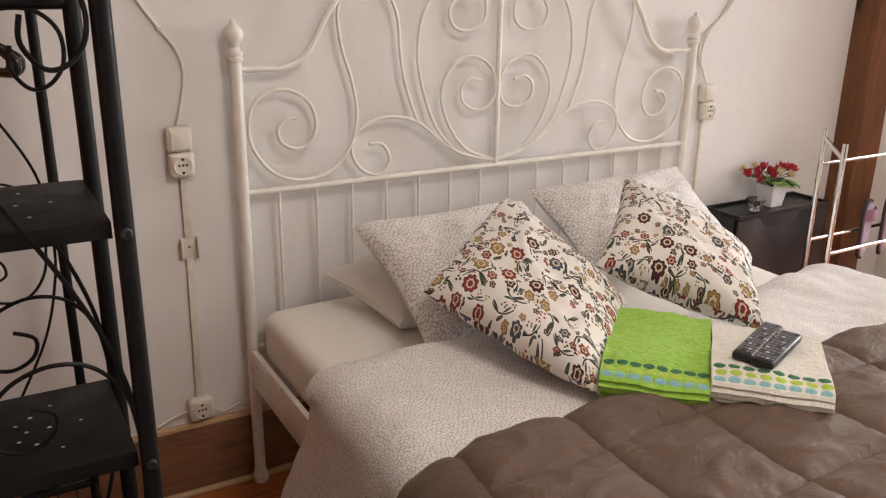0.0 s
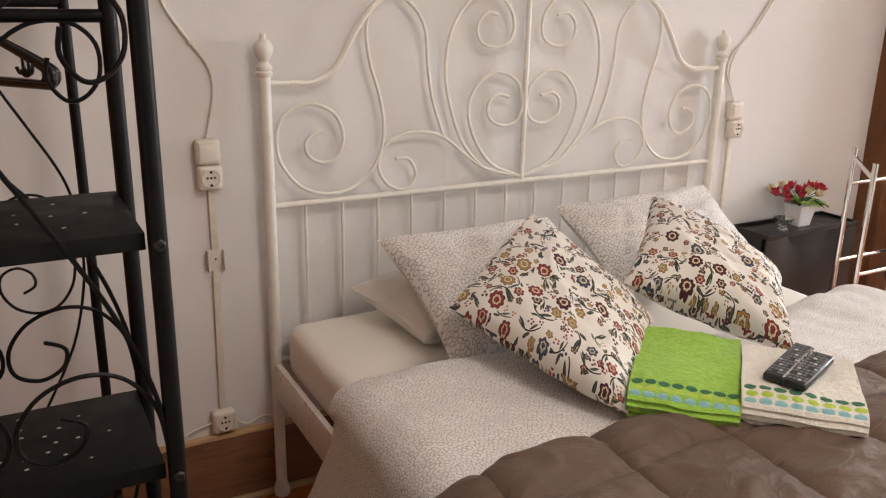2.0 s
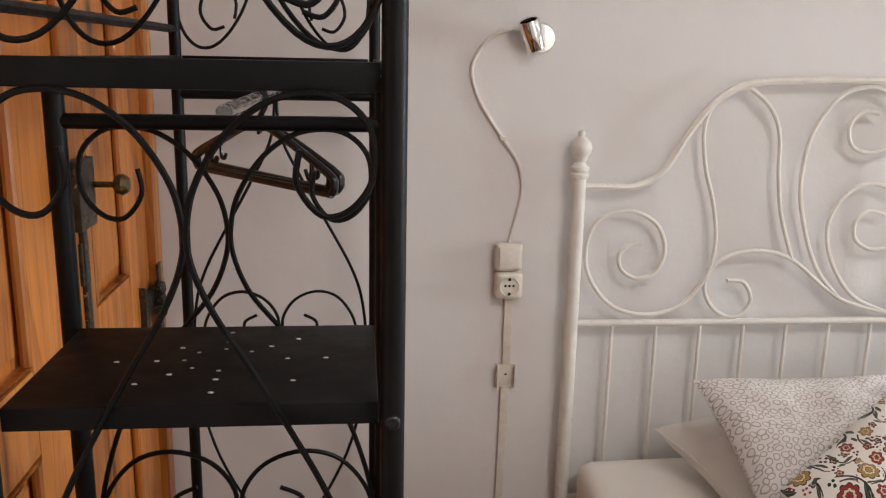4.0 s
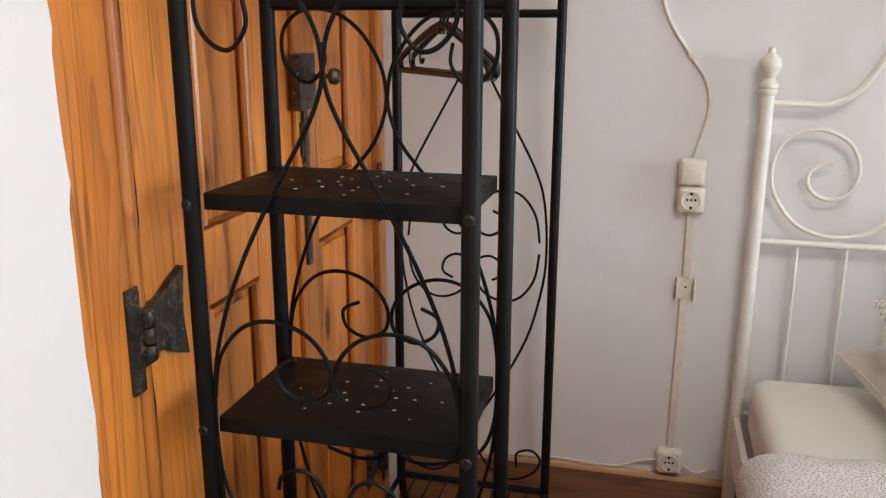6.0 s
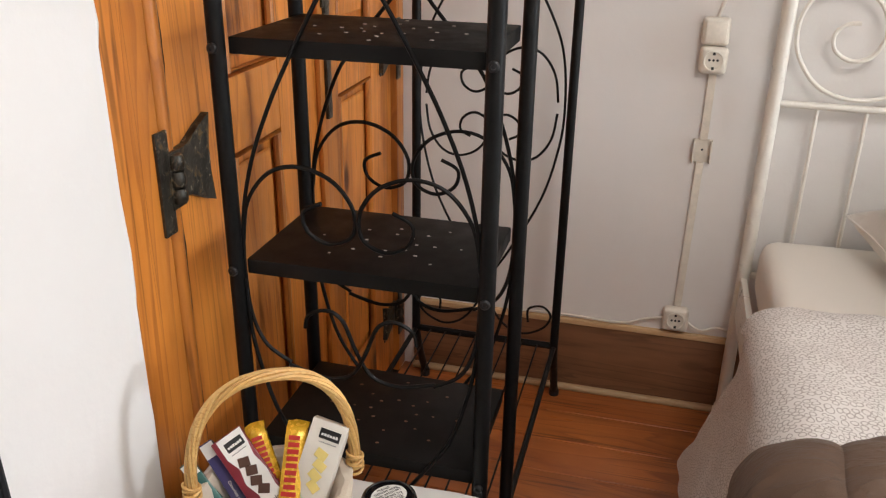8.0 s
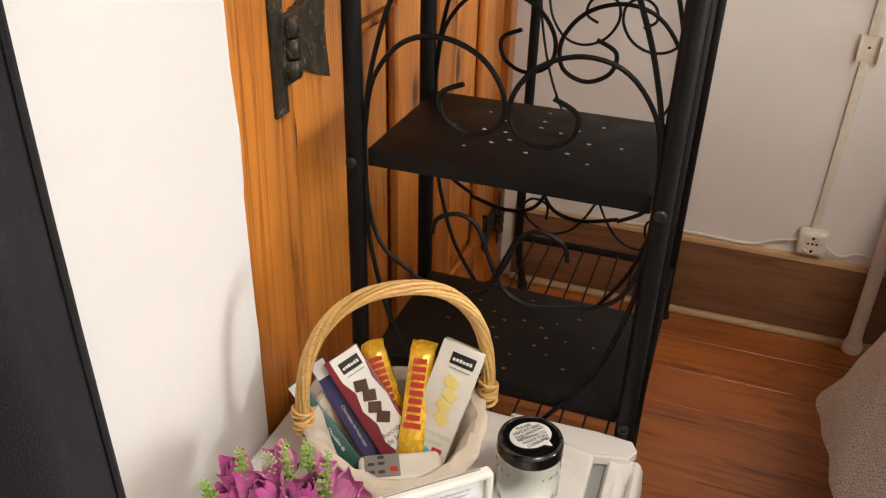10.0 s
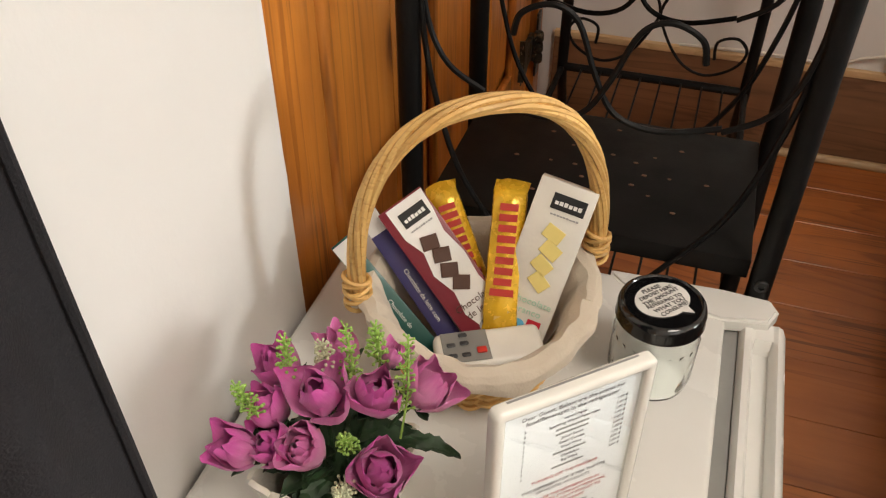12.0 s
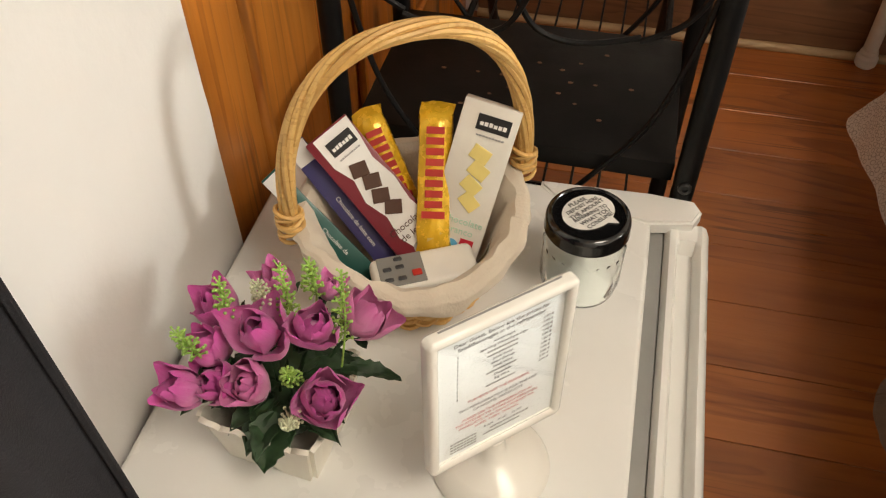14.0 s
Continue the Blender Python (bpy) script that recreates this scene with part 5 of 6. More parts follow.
CX0, CX1, CTOP = 1.790, 2.295, 0.625
part("body", box(CX0, CX1, -0.165, -0.017, 0.0, CTOP - 0.012, 0.004), BLACK_PLASTIC, cab)


def front_at(u, v):
    x, z = CX0 + (CX1 - CX0) * u, 0.235 + (CTOP - 0.016 - 0.235) * v
    dip = math.exp(-((u - 0.5) / 0.30) ** 4) * max(0.0, (v - 0.35) / 0.65) ** 1.5
    return Vector((x, -0.186 + 0.030 * dip, z))


part("door", sheet(front_at, 24, 16, None, 0.008), BLACK_PLASTIC, cab, "black plastic door with a dished finger grip")
part("door", box(CX0, CX1, -0.186, -0.168, 0.012, 0.229, 0.004), BLACK_PLASTIC, cab)
tray = part("top", box(CX0, CX1, -0.188, -0.017, CTOP - 0.011, CTOP - 0.006, 0.001), BLACK_PLASTIC, cab)
for x0, x1, y0, y1 in ((CX0 - 0.001, CX0 + 0.007, -0.189, -0.016), (CX1 - 0.007, CX1 + 0.001, -0.189, -0.016), (CX0 + 0.0072, CX1 - 0.0072, -0.1885, -0.181), (CX0 + 0.0072, CX1 - 0.0072, -0.024, -0.0165)):
    part("rim", box(x0, x1, y0, y1, CTOP - 0.012, CTOP + 0.004, 0.002), BLACK_PLASTIC, tray)

POT_WHITE = paint("white_ceramic", (0.80, 0.79, 0.77), 0.3, 0.0, 0.03, 30, 0.02)
POT_CREAM = paint("cream_planter", (0.80, 0.76, 0.66), 0.35, 0.0, 0.02, 12, 0.02)
LEAF = paint("dark_leaf_fabric", (0.030, 0.075, 0.028), 0.55, 0.0, 0.3, 60, 0.2, 160)
LEAF_LIGHT = paint("fresh_green_plastic", (0.36, 0.60, 0.13), 0.5, 0.0, 0.2, 80, 0.1)
RED_PETAL = cloth("red_petal", (0.60, 0.025, 0.045), (0.42, 0.01, 0.03), 300, 0.7, 0.3, False)
CREAM_PETAL = cloth("cream_petal", (0.72, 0.60, 0.36), (0.62, 0.48, 0.26), 300, 0.7, 0.3, False)
PURPLE_PETAL = petal_cloth("magenta_petal", (0.82, 0.38, 0.62), (0.66, 0.10, 0.40))
PINK_PETAL = petal_cloth("pink_petal", (0.82, 0.44, 0.62), (0.72, 0.18, 0.45))


def petal(m, length, width, cup, curl, seed):
    """A cupped petal growing along local z from the origin, facing outwards along -y."""
    def fn(u, v):
        w = width * math.sin(math.pi * (0.17 + 0.745 * v)) ** 0.70
        x = (u - 0.5) * w
        bend = -cup * math.sin(math.pi * min(1.0, v * 0.95)) - curl * max(0.0, v - 0.65) ** 2 * 4 + 1.5 * (u - 0.5) ** 2 * w
        ripple = 0.09 * length * wob(u * 3 + seed, v * 3, seed)
        return m @ Vector((x, bend + ripple * v, length * v * (1 - 0.20 * abs(2 * u - 1) ** 1.6 * v)))
    return sheet(fn, 8, 9)


def rose(at, axis, size, mat, parent, seed, opened=1.0, name="flower"):
    """A rose head: an inner bud wrapped in rings of petals, with sepals."""
    rr = random.Random(seed)
    z = Vector(axis).normalized()
    base = Matrix.Translation(Vector(at)) @ z.to_track_quat("Z", "Y").to_matrix().to_4x4()
    bud = part(name, lathe([(0.002, -0.1 * size), (0.16 * size, 0.0), (0.20 * size, 0.22 * size), (0.13 * size, 0.50 * size), (0.05 * size, 0.58 * size), (0, 0.59 * size)], m=base, sides=10), mat, parent)
    for ring, (count, r, tilt, ln) in enumerate(((3, 0.08, -4, 0.90), (4, 0.17, 3, 1.04), (4, 0.26, 13 * opened, 1.10))):
        for k in range(count):
            if ring == 2 and rr.random() < 0.2:
                continue
            a = 360 / count * k + ring * 40 + rr.uniform(-14, 14)
            m = base @ pose(0, 0, 0, 0, 0, a) @ pose(0, -r * size * 0.75, 0.0, tilt + rr.uniform(-6, 8), 0, 0)
            part("petal", petal(m, size * ln * rr.uniform(0.9, 1.08), size * (0.58 + 0.14 * ring), 0.20 * size, 0.12 * size * ring, rr.random() * 9), mat, bud)
    for k in range(4):
        m = base @ pose(0, 0, -0.06 * size, 0, 0, 90 * k + 20) @ pose(0, -0.15 * size, 0, 48, 0, 0)
        part("sepal", petal(m, 0.55 * size, 0.26 * size, 0.05 * size, 0.0, k), LEAF, bud)
    return bud


def green_leaf(at, direction, length, width, parent, seed, mat=None):
    d = Vector(direction).normalized()
    side = d.cross(Vector((0, 0, 1))).normalized()
    up = side.cross(d)

    def fn(u, v):
        w = width * math.sin(math.pi * min(1.0, 0.08 + 0.92 * v)) ** 0.8 * (1 + 0.12 * math.sin(v * 40))
        return Vector(at) + d * length * v + side * (u - 0.5) * w + up * (-0.35 * length * v * v + 0.5 * abs(u - 0.5) * w + 0.004 * wob(u * 4, v * 4, seed))
    part("leaf", sheet(fn, 6, 12, None, 0.0007), mat or LEAF, parent)


def stem_line(a, b, parent, r=0.0014):
    mid = (Vector(a) + Vector(b)) / 2 + Vector((0, 0, 0.01))
    part("stem", tube(spline([a, mid, b], 5), r, 5), LEAF, parent)


# little flower pot on the cabinet
pot2 = thing("flower_pot", (2.06, -0.095, CTOP - 0.006), "white pot of small red and cream artificial flowers", "flower pot")
bm = lathe([(0.042, 0.0), (0.044, 0.002), (0.060, 0.082), (0.0585, 0.083), (0.055, 0.074), (0, 0.072)], m=pose(2.06, -0.095, CTOP - 0.006, 0, 0, 45), sides=4)
part("pot", bm, POT_WHITE, pot2, "", False)
rr = random.Random(3)
for k in range(15):
    a, r = k * 2.4, 0.018 + 0.066 * math.sqrt((k + 0.5) / 15)
    at = (2.035 + r * math.cos(a) * 1.35, -0.095 + r * math.sin(a) * 0.8, CTOP + 0.125 + 0.03 * rr.random() - 0.35 * r)
    rose(at, (math.cos(a) * r * 8, math.sin(a) * r * 8 - 0.3, 1.0), 0.026 + 0.008 * rr.random(), CREAM_PETAL if k % 4 == 2 else RED_PETAL, pot2, k + 40, 1.1)
    stem_line((2.06, -0.095, CTOP + 0.066), at, pot2)
for k in range(16):
    a = k * 0.75
    green_leaf((2.07 + 0.03 * math.cos(a), -0.095 + 0.02 * math.sin(a), CTOP + 0.08), (math.cos(a) + 0.5, math.sin(a) - 0.2, 0.4), 0.07, 0.028, pot2, k, LEAF_LIGHT if k % 3 else LEAF)

dish = thing("glass_candle_holder", (1.935, -0.13, CTOP - 0.006), "small faceted clear glass candle holder", "candle holder")
part("bowl", lathe([(0.020, 0.0), (0.022, 0.003), (0.012, 0.012), (0.022, 0.022), (0.037, 0.048), (0.0345, 0.048), (0.018, 0.026), (0, 0.022)], (1.935, -0.13, CTOP - 0.005), 10), GLASS, dish, "", False)

# chrome rack with slippers
rack = thing("clothes_rack", (2.35, -0.33, 0.0), "chrome tube rack with slippers hanging on it", "rack")
for x, y, z in ((2.15, -0.225, 0.935), (2.09, -0.355, 0.905), (2.80, -0.225, 0.935), (2.80, -0.355, 0.905)):
    post = part("post", tube([(x, y, 0.01), (x, y, z)], 0.0105, 12), CHROME, rack)
    part("foot", lathe([(0.014, 0.0), (0.014, 0.02), (0.011, 0.024)], (x, y, 0), 10), BLACK_PLASTIC, post)
for (xa, xb) in ((2.15, 2.09), (2.80, 2.80)):
    part("end_rail", tube([(xa, -0.225, 0.90), (xb, -0.355, 0.845)], 0.0085, 10), CHROME, rack)
for z in (0.80, 0.50):
    part("rail", tube([(2.15, -0.225, z), (2.80, -0.225, z)], 0.0075, 10), CHROME, rack)
part("rail", tube([(2.09, -0.355, 0.49), (2.80, -0.355, 0.49)], 0.0075, 10), CHROME, rack)
SOLE = paint("dark_rubber_sole", (0.05, 0.035, 0.035), 0.7)
LILAC = cloth("lilac_plush", (0.46, 0.33, 0.42), (0.36, 0.24, 0.33), 300, 0.95, 0.5, False, 0.6)
PINK_STRAP = cloth("pink_strap", (0.42, 0.24, 0.32), (0.34, 0.17, 0.25), 300, 0.9, 0.4, False, 0.4)
for x, turn in ((2.47, 12), (2.60, 20)):
    m = pose(x, -0.248, 0.50, 0, 0, turn)
    sl = thing("slipper", (x, -0.25, 0.36), "lilac plush slipper with dark sole hanging on a rack", "slipper", "slippers on the rack")
    outline = [(0.0, 0.13), (0.032, 0.115), (0.044, 0.07), (0.040, 0.0), (0.033, -0.06), (0.028, -0.10), (0.0, -0.125), (-0.030, -0.10), (-0.033, -0.06), (-0.038, 0.0), (-0.042, 0.07), (-0.030, 0.115)]
    for nm, d0, d1, k, mat in (("sole", 0.0, 0.012, 1.0, SOLE), ("lining", -0.006, 0.0, 0.9, LILAC)):
        bm = bmesh.new()
        pts = spline([(a * k, c * k, 0) for a, c in outline], 4, True)
        f = [bm.verts.new(m @ Vector((q.x, d0, q.y))) for q in pts]
        g = [bm.verts.new(m @ Vector((q.x, d1, q.y))) for q in pts]
        bm.faces.new(f)
        bm.faces.new(list(reversed(g)))
        for i in range(len(f)):
            j = (i + 1) % len(f)
            bm.faces.new((f[j], f[i], g[i], g[j]))
        part(nm, bm, mat, sl)
    part("strap", sheet(lambda u, v, m=m: m @ Vector(((u - 0.5) * 0.084, -0.006 - 0.026 * math.sin(math.pi * u), 0.045 + 0.050 * v)), 12, 6, None, 0.004), PINK_STRAP, sl, "pink plush strap")

# ---- dark curtain ----
curt = thing("curtain", (-0.865, -2.0, 0.02), "charcoal curtain hanging to the floor", "curtain")


def curtain_at(u, v):
    y = -1.612 - 0.88 * u
    fold = 0.030 * math.sin(u * 34) * (0.55 + 0.45 * v) + 0.012 * math.sin(u * 71 + 2)
    return Vector((-0.862 + 0.030 * v * v + fold * (u > 0.02) + 0.006 * wob(u * 5, v * 3, 1), y + 0.006 * wob(v * 4, u, 4), 0.02 + 2.30 * (1 - v)))


part("fabric", sheet(curtain_at, 150, 24, None, 0.004), CURTAIN, curt)
part("hem", tube([curtain_at(0.0, k / 24) + Vector((0.002, 0, 0)) for k in range(25)], 0.0035, 6), CURTAIN, curt)
rod = thing("curtain_rod", (-0.865, -2.0, 2.34), "dark metal curtain rod on the wall", "curtain rod")
part("rod", tube([(-0.862, -1.5, 2.335), (-0.862, -2.6, 2.335)], 0.011, 12), BLACK_STEEL, rod)
for y in (-1.54, -2.56):
    part("bracket", tube([(WEST, y, 2.335), (-0.862, y, 2.335)], 0.008, 8), BLACK_STEEL, rod)

# ---- small fridge ----
FT = 0.472
FY0, FY1 = -1.585, -1.122
fr = thing("mini_fridge", (-0.69, -1.37, 0.0), "small white fridge with gift basket and sign on top", "fridge")
part("cabinet", box(WEST + 0.012, -0.500, FY0 + 0.004, FY1 - 0.004, 0.02, FT - 0.022, 0.004), FRIDGE_WHITE, fr)
part("top_plate", box(WEST + 0.006, -0.495, FY0, FY1, FT - 0.0225, FT, 0.006, 3), FRIDGE_WHITE, fr)
part("seal", box(-0.4995, -0.479, FY0 + 0.008, FY1 - 0.030, 0.03, FT - 0.016, 0.003), SEAL, fr, "grey rubber door seal")
prof = [(-0.4785, 0.03), (-0.4785, FT - 0.013), (-0.474, FT - 0.006), (-0.468, FT - 0.006), (-0.465, FT - 0.011), (-0.463, FT - 0.025), (-0.447, FT - 0.025), (-0.4445, FT - 0.011), (-0.441, FT - 0.007), (-0.436, FT - 0.010), (-0.431, FT - 0.021), (-0.428, FT - 0.055), (-0.428, 0.03)]
bm = bmesh.new()
ys = [FY0 + 0.004, FY0 + 0.01, FY0 + 0.05, FY0 + 0.056, FY1 - 0.052, FY1 - 0.046, FY1 - 0.022, FY1 - 0.016]
rings = []
for k, y in enumerate(ys):
    shut = k < 3 or k > 4
    ends = 0.006 if k in (0, len(ys) - 1) else 0.0
    rings.append([bm.verts.new((x + (ends if x < -0.45 else -ends), y, (FT - 0.008 - ends if (shut and -0.466 < x < -0.443) else z - ends))) for x, z in prof])
for a, b in zip(rings, rings[1:]):
    for k in range(len(prof)):
        j = (k + 1) % len(prof)
        bm.faces.new((a[k], b[k], b[j], a[j]))
bm.faces.new(rings[0])
bm.faces.new(list(reversed(rings[-1])))
bmesh.ops.recalc_face_normals(bm, faces=list(bm.faces))
part("door", bm, FRIDGE_WHITE, fr, "white door with a recessed grip along its top")
bm = bmesh.new()
tri = [(-0.62, FY1 - 0.004), (-0.60, FY1 - 0.022), (-0.50, FY1 - 0.040), (-0.452, FY1 - 0.030), (-0.443, FY1 - 0.010), (-0.452, FY1 + 0.006), (-0.50, FY1 + 0.006), (-0.62, FY1 + 0.004)]
lo = [bm.verts.new((x, y, FT - 0.012)) for x, y in tri]
hi = [bm.verts.new((x, y, FT + 0.0035)) for x, y in tri]
bm.faces.new(list(reversed(lo)))
bm.faces.new(hi)
for k in range(len(tri)):
    j = (k + 1) % len(tri)
    bm.faces.new((lo[k], lo[j], hi[j], hi[k]))
bmesh.ops.bevel(bm, geom=[e for e in bm.edges if e.verts[0].co.z > FT and e.verts[1].co.z > FT], offset=0.003, segments=2, affect="EDGES")
part("hinge_cover", bm, FRIDGE_WHITE, fr)
for x in (-0.86, -0.54):
    for y in (FY0 + 0.05, FY1 - 0.05):
        part("foot", lathe([(0.018, 0.0), (0.018, 0.014), (0.010, 0.021)], (x, y, 0), 10), BLACK_PLASTIC, fr)

# ---- wicker basket ----
BC = Vector((-0.729, -1.283, FT))
bas = thing("gift_basket", BC, "round golden wicker basket with linen liner and chocolate", "basket")


HANDLE = Vector((-0.1905, -0.1305, 0))       # along the line of the handle


def basket_r(z):
    return 0.070 + 0.027 * (z / 0.078)


for k in range(28):
    a = 2 * math.pi * k / 28
    part("upright", tube([BC + Vector((basket_r(z) * math.cos(a), basket_r(z) * math.sin(a), z)) for z in (0.003, 0.04, 0.074 + 0.022 * math.cos(a - math.atan2(HANDLE.y, HANDLE.x)) ** 2)], 0.0026, 5), WICKER, bas)
for lv in range(10):
    z = 0.005 + lv * 0.0074
    pts = []
    for k in range(112):
        a = 2 * math.pi * k / 112
        r = basket_r(z) + 0.0034 * math.cos(14 * a + lv * math.pi) + 0.001 * wob(a * 3, lv, 2)
        pts.append(BC + Vector((r * math.cos(a), r * math.sin(a), z + 0.0022 * wob(a * 4, lv * 3, 7))))
    part("weaver", tube(pts, 0.0036, 6, closed=True), WICKER, bas)
part("bottom", lathe([(0, 0.002), (0.068, 0.002), (0.068, 0.006), (0, 0.006)], BC, 24), WICKER, bas)
half = HANDLE.length / 2
ha = HANDLE.normalized()
hc = Vector((-0.7285, -1.2745, FT))


def handle_point(t):
    a = math.pi * t
    return hc + ha * half * math.copysign(abs(math.cos(a)) ** 0.86, math.cos(a)) + Vector((0, 0, 0.100 + 0.175 * math.sin(a) ** 0.78))


side = ha.cross(Vector((0, 0, 1)))
for s in range(9):
    pts = []
    for k in range(91):
        t = k / 90
        p = handle_point(t)
        d = (handle_point(min(1, t + 0.01)) - handle_point(max(0, t - 0.01))).normalized()
        nrm = side.cross(d)
        a = s * math.pi * 2 / 9 + t * 8.0 + 0.25 * wob(t * 7, s * 3, 2)
        pts.append(p + (side * math.cos(a) * 0.0078 + nrm * math.sin(a) * 0.0058))
    part("handle_strand", tube(pts, 0.0029, 6), WICKER, bas)
for t in (0.02, 0.98):
    for k in range(7):
        p = handle_point(0.0 if t < 0.5 else 1.0) + Vector((0, 0, -0.006 + 0.0042 * k))
        ring = [p + Vector((0.0115 * math.cos(a), 0.0115 * math.sin(a), 0.004 * math.sin(a + k * 1.7))) for a in (2 * math.pi * j / 14 for j in range(14))]
        part("binding", tube(ring, 0.0023, 6, closed=True), WICKER, bas)


def liner_at(u, v):
    a = 2 * math.pi * u
    keys = [(0.0, 0.009), (0.056, 0.011), (0.064, 0.020), (0.074, 0.038), (0.082, 0.062), (0.091, 0.079), (0.099, 0.086), (0.1065, 0.083), (0.1105, 0.078), (0.1115, 0.072), (0.1110, 0.066)]
    f = v * (len(keys) - 1)
    i = min(int(f), len(keys) - 2)
    t = f - i
    r, z = (keys[i][k] * (1 - t) + keys[i + 1][k] * t for k in (0, 1))
    amt = min(1.0, r / 0.1)
    r += amt * (0.0045 * wob(a * 2.2 * 1.0, v * 3, 3) + 0.0050 * wob(a * 3.1, v * 1.5 + 7, 1, 1.7) + 0.0010 * math.sin(a * 15 + 3 * math.sin(a * 3)) * v)
    z += amt * (0.006 * math.sin(a * 3 + 1.0) * v + 0.004 * wob(a * 3, v * 2, 8) + 0.026 * v * math.cos(a - math.atan2(ha.y, ha.x)) ** 2)
    return BC + Vector((r * math.cos(a), r * math.sin(a), z))


part("liner", sheet(liner_at, 160, 60, None, 0.0012), LINER, bas, "cream linen liner folded over the rim")

# ---- sweets and remote in the basket ----
# The camera's place near the end; the sweets are turned to face it.
EYE_SIDE = Vector((-0.59, -1.83, 1.09))
NUDGE = Vector((-0.007, 0.018, -0.014))     # shifts the sweets to fit the camera's view
MAROON = paint("maroon_card", (0.20, 0.018, 0.030), 0.35)
CARD = paint("white_card", (0.80, 0.78, 0.74), 0.38)
NAVY = paint("navy_card", (0.040, 0.034, 0.13), 0.35)
TEAL = paint("teal_card", (0.007, 0.085, 0.070), 0.35)
CHOC = paint("chocolate_brown", (0.075, 0.028, 0.014), 0.4)
BLACK_INK = paint("black_ink", (0.012, 0.011, 0.011), 0.5)
RED_INK = paint("red_ink", (0.50, 0.03, 0.02), 0.4)
SKY_INK = paint("light_blue_ink", (0.10, 0.42, 0.68), 0.4)
GREY_INK = paint("grey_ink", (0.30, 0.29, 0.28), 0.45)
YELLOW_FOIL = paint("yellow_foil", (0.80, 0.47, 0.035), 0.26, 0.25, 0.12, 50, 0.5, 60)
GOLD_INK = paint("gold_ink", (0.55, 0.36, 0.10), 0.4)
MINT = paint("mint_ink", (0.42, 0.62, 0.48), 0.4)
BUTTER = paint("butter_ink", (0.82, 0.66, 0.22), 0.4)
PALE_CARD = paint("ivory_card", (0.74, 0.70, 0.62), 0.36)
REMOTE_WHITE = paint("white_remote_plastic", (0.78, 0.75, 0.68), 0.33)
PANEL_GREY = paint("grey_panel", (0.24, 0.235, 0.22), 0.45)
KEY_DARK = paint("dark_keys", (0.045, 0.045, 0.048), 0.45)
BLACK_GLOSS = paint("black_gloss_lacquer", (0.006, 0.006, 0.0065), 0.16, 0.0, 0.1, 20, 0.0, 200, 0.5)
SOFT_INK = paint("soft_black_ink", (0.16, 0.155, 0.16), 0.5)
SOFT_RED = paint("soft_red_ink", (0.52, 0.10, 0.09), 0.45)


def standing(top_at, bottom_at):
    top_at, bottom_at = Vector(top_at) + NUDGE, Vector(bottom_at) + NUDGE
    y = (Vector(top_at) - Vector(bottom_at)).normalized()
    n = EYE_SIDE - Vector(bottom_at)
    n = (n - y * n.dot(y)).normalized()
    return frame_of((Vector(top_at) + Vector(bottom_at)) / 2, y.cross(n), y), (Vector(top_at) - Vector(bottom_at)).length


def slab_on(m, x0, x1, y0, y1, z, mat, parent, name="print", h=0.0005):
    part(name, box(x0, x1, y0, y1, z, z + h, m=m), mat, parent, "", False)


def bars(m, x0, x1, y, z, h, count, mat, parent):
    """Small writing that cannot be read: short bars in a row."""
    w = (x1 - x0) / count
    bm = bmesh.new()
    for k in range(count):
        box(x0 + w * (k + 0.08), x0 + w * (k + 0.86), y - h / 2, y + h / 2 * (0.6 + 0.4 * ((k * 7) % 3) / 2), z, z + 0.0004, bm=bm, m=m)
    tagged(part("print", bm, mat, parent, "", False), kind="stuff")


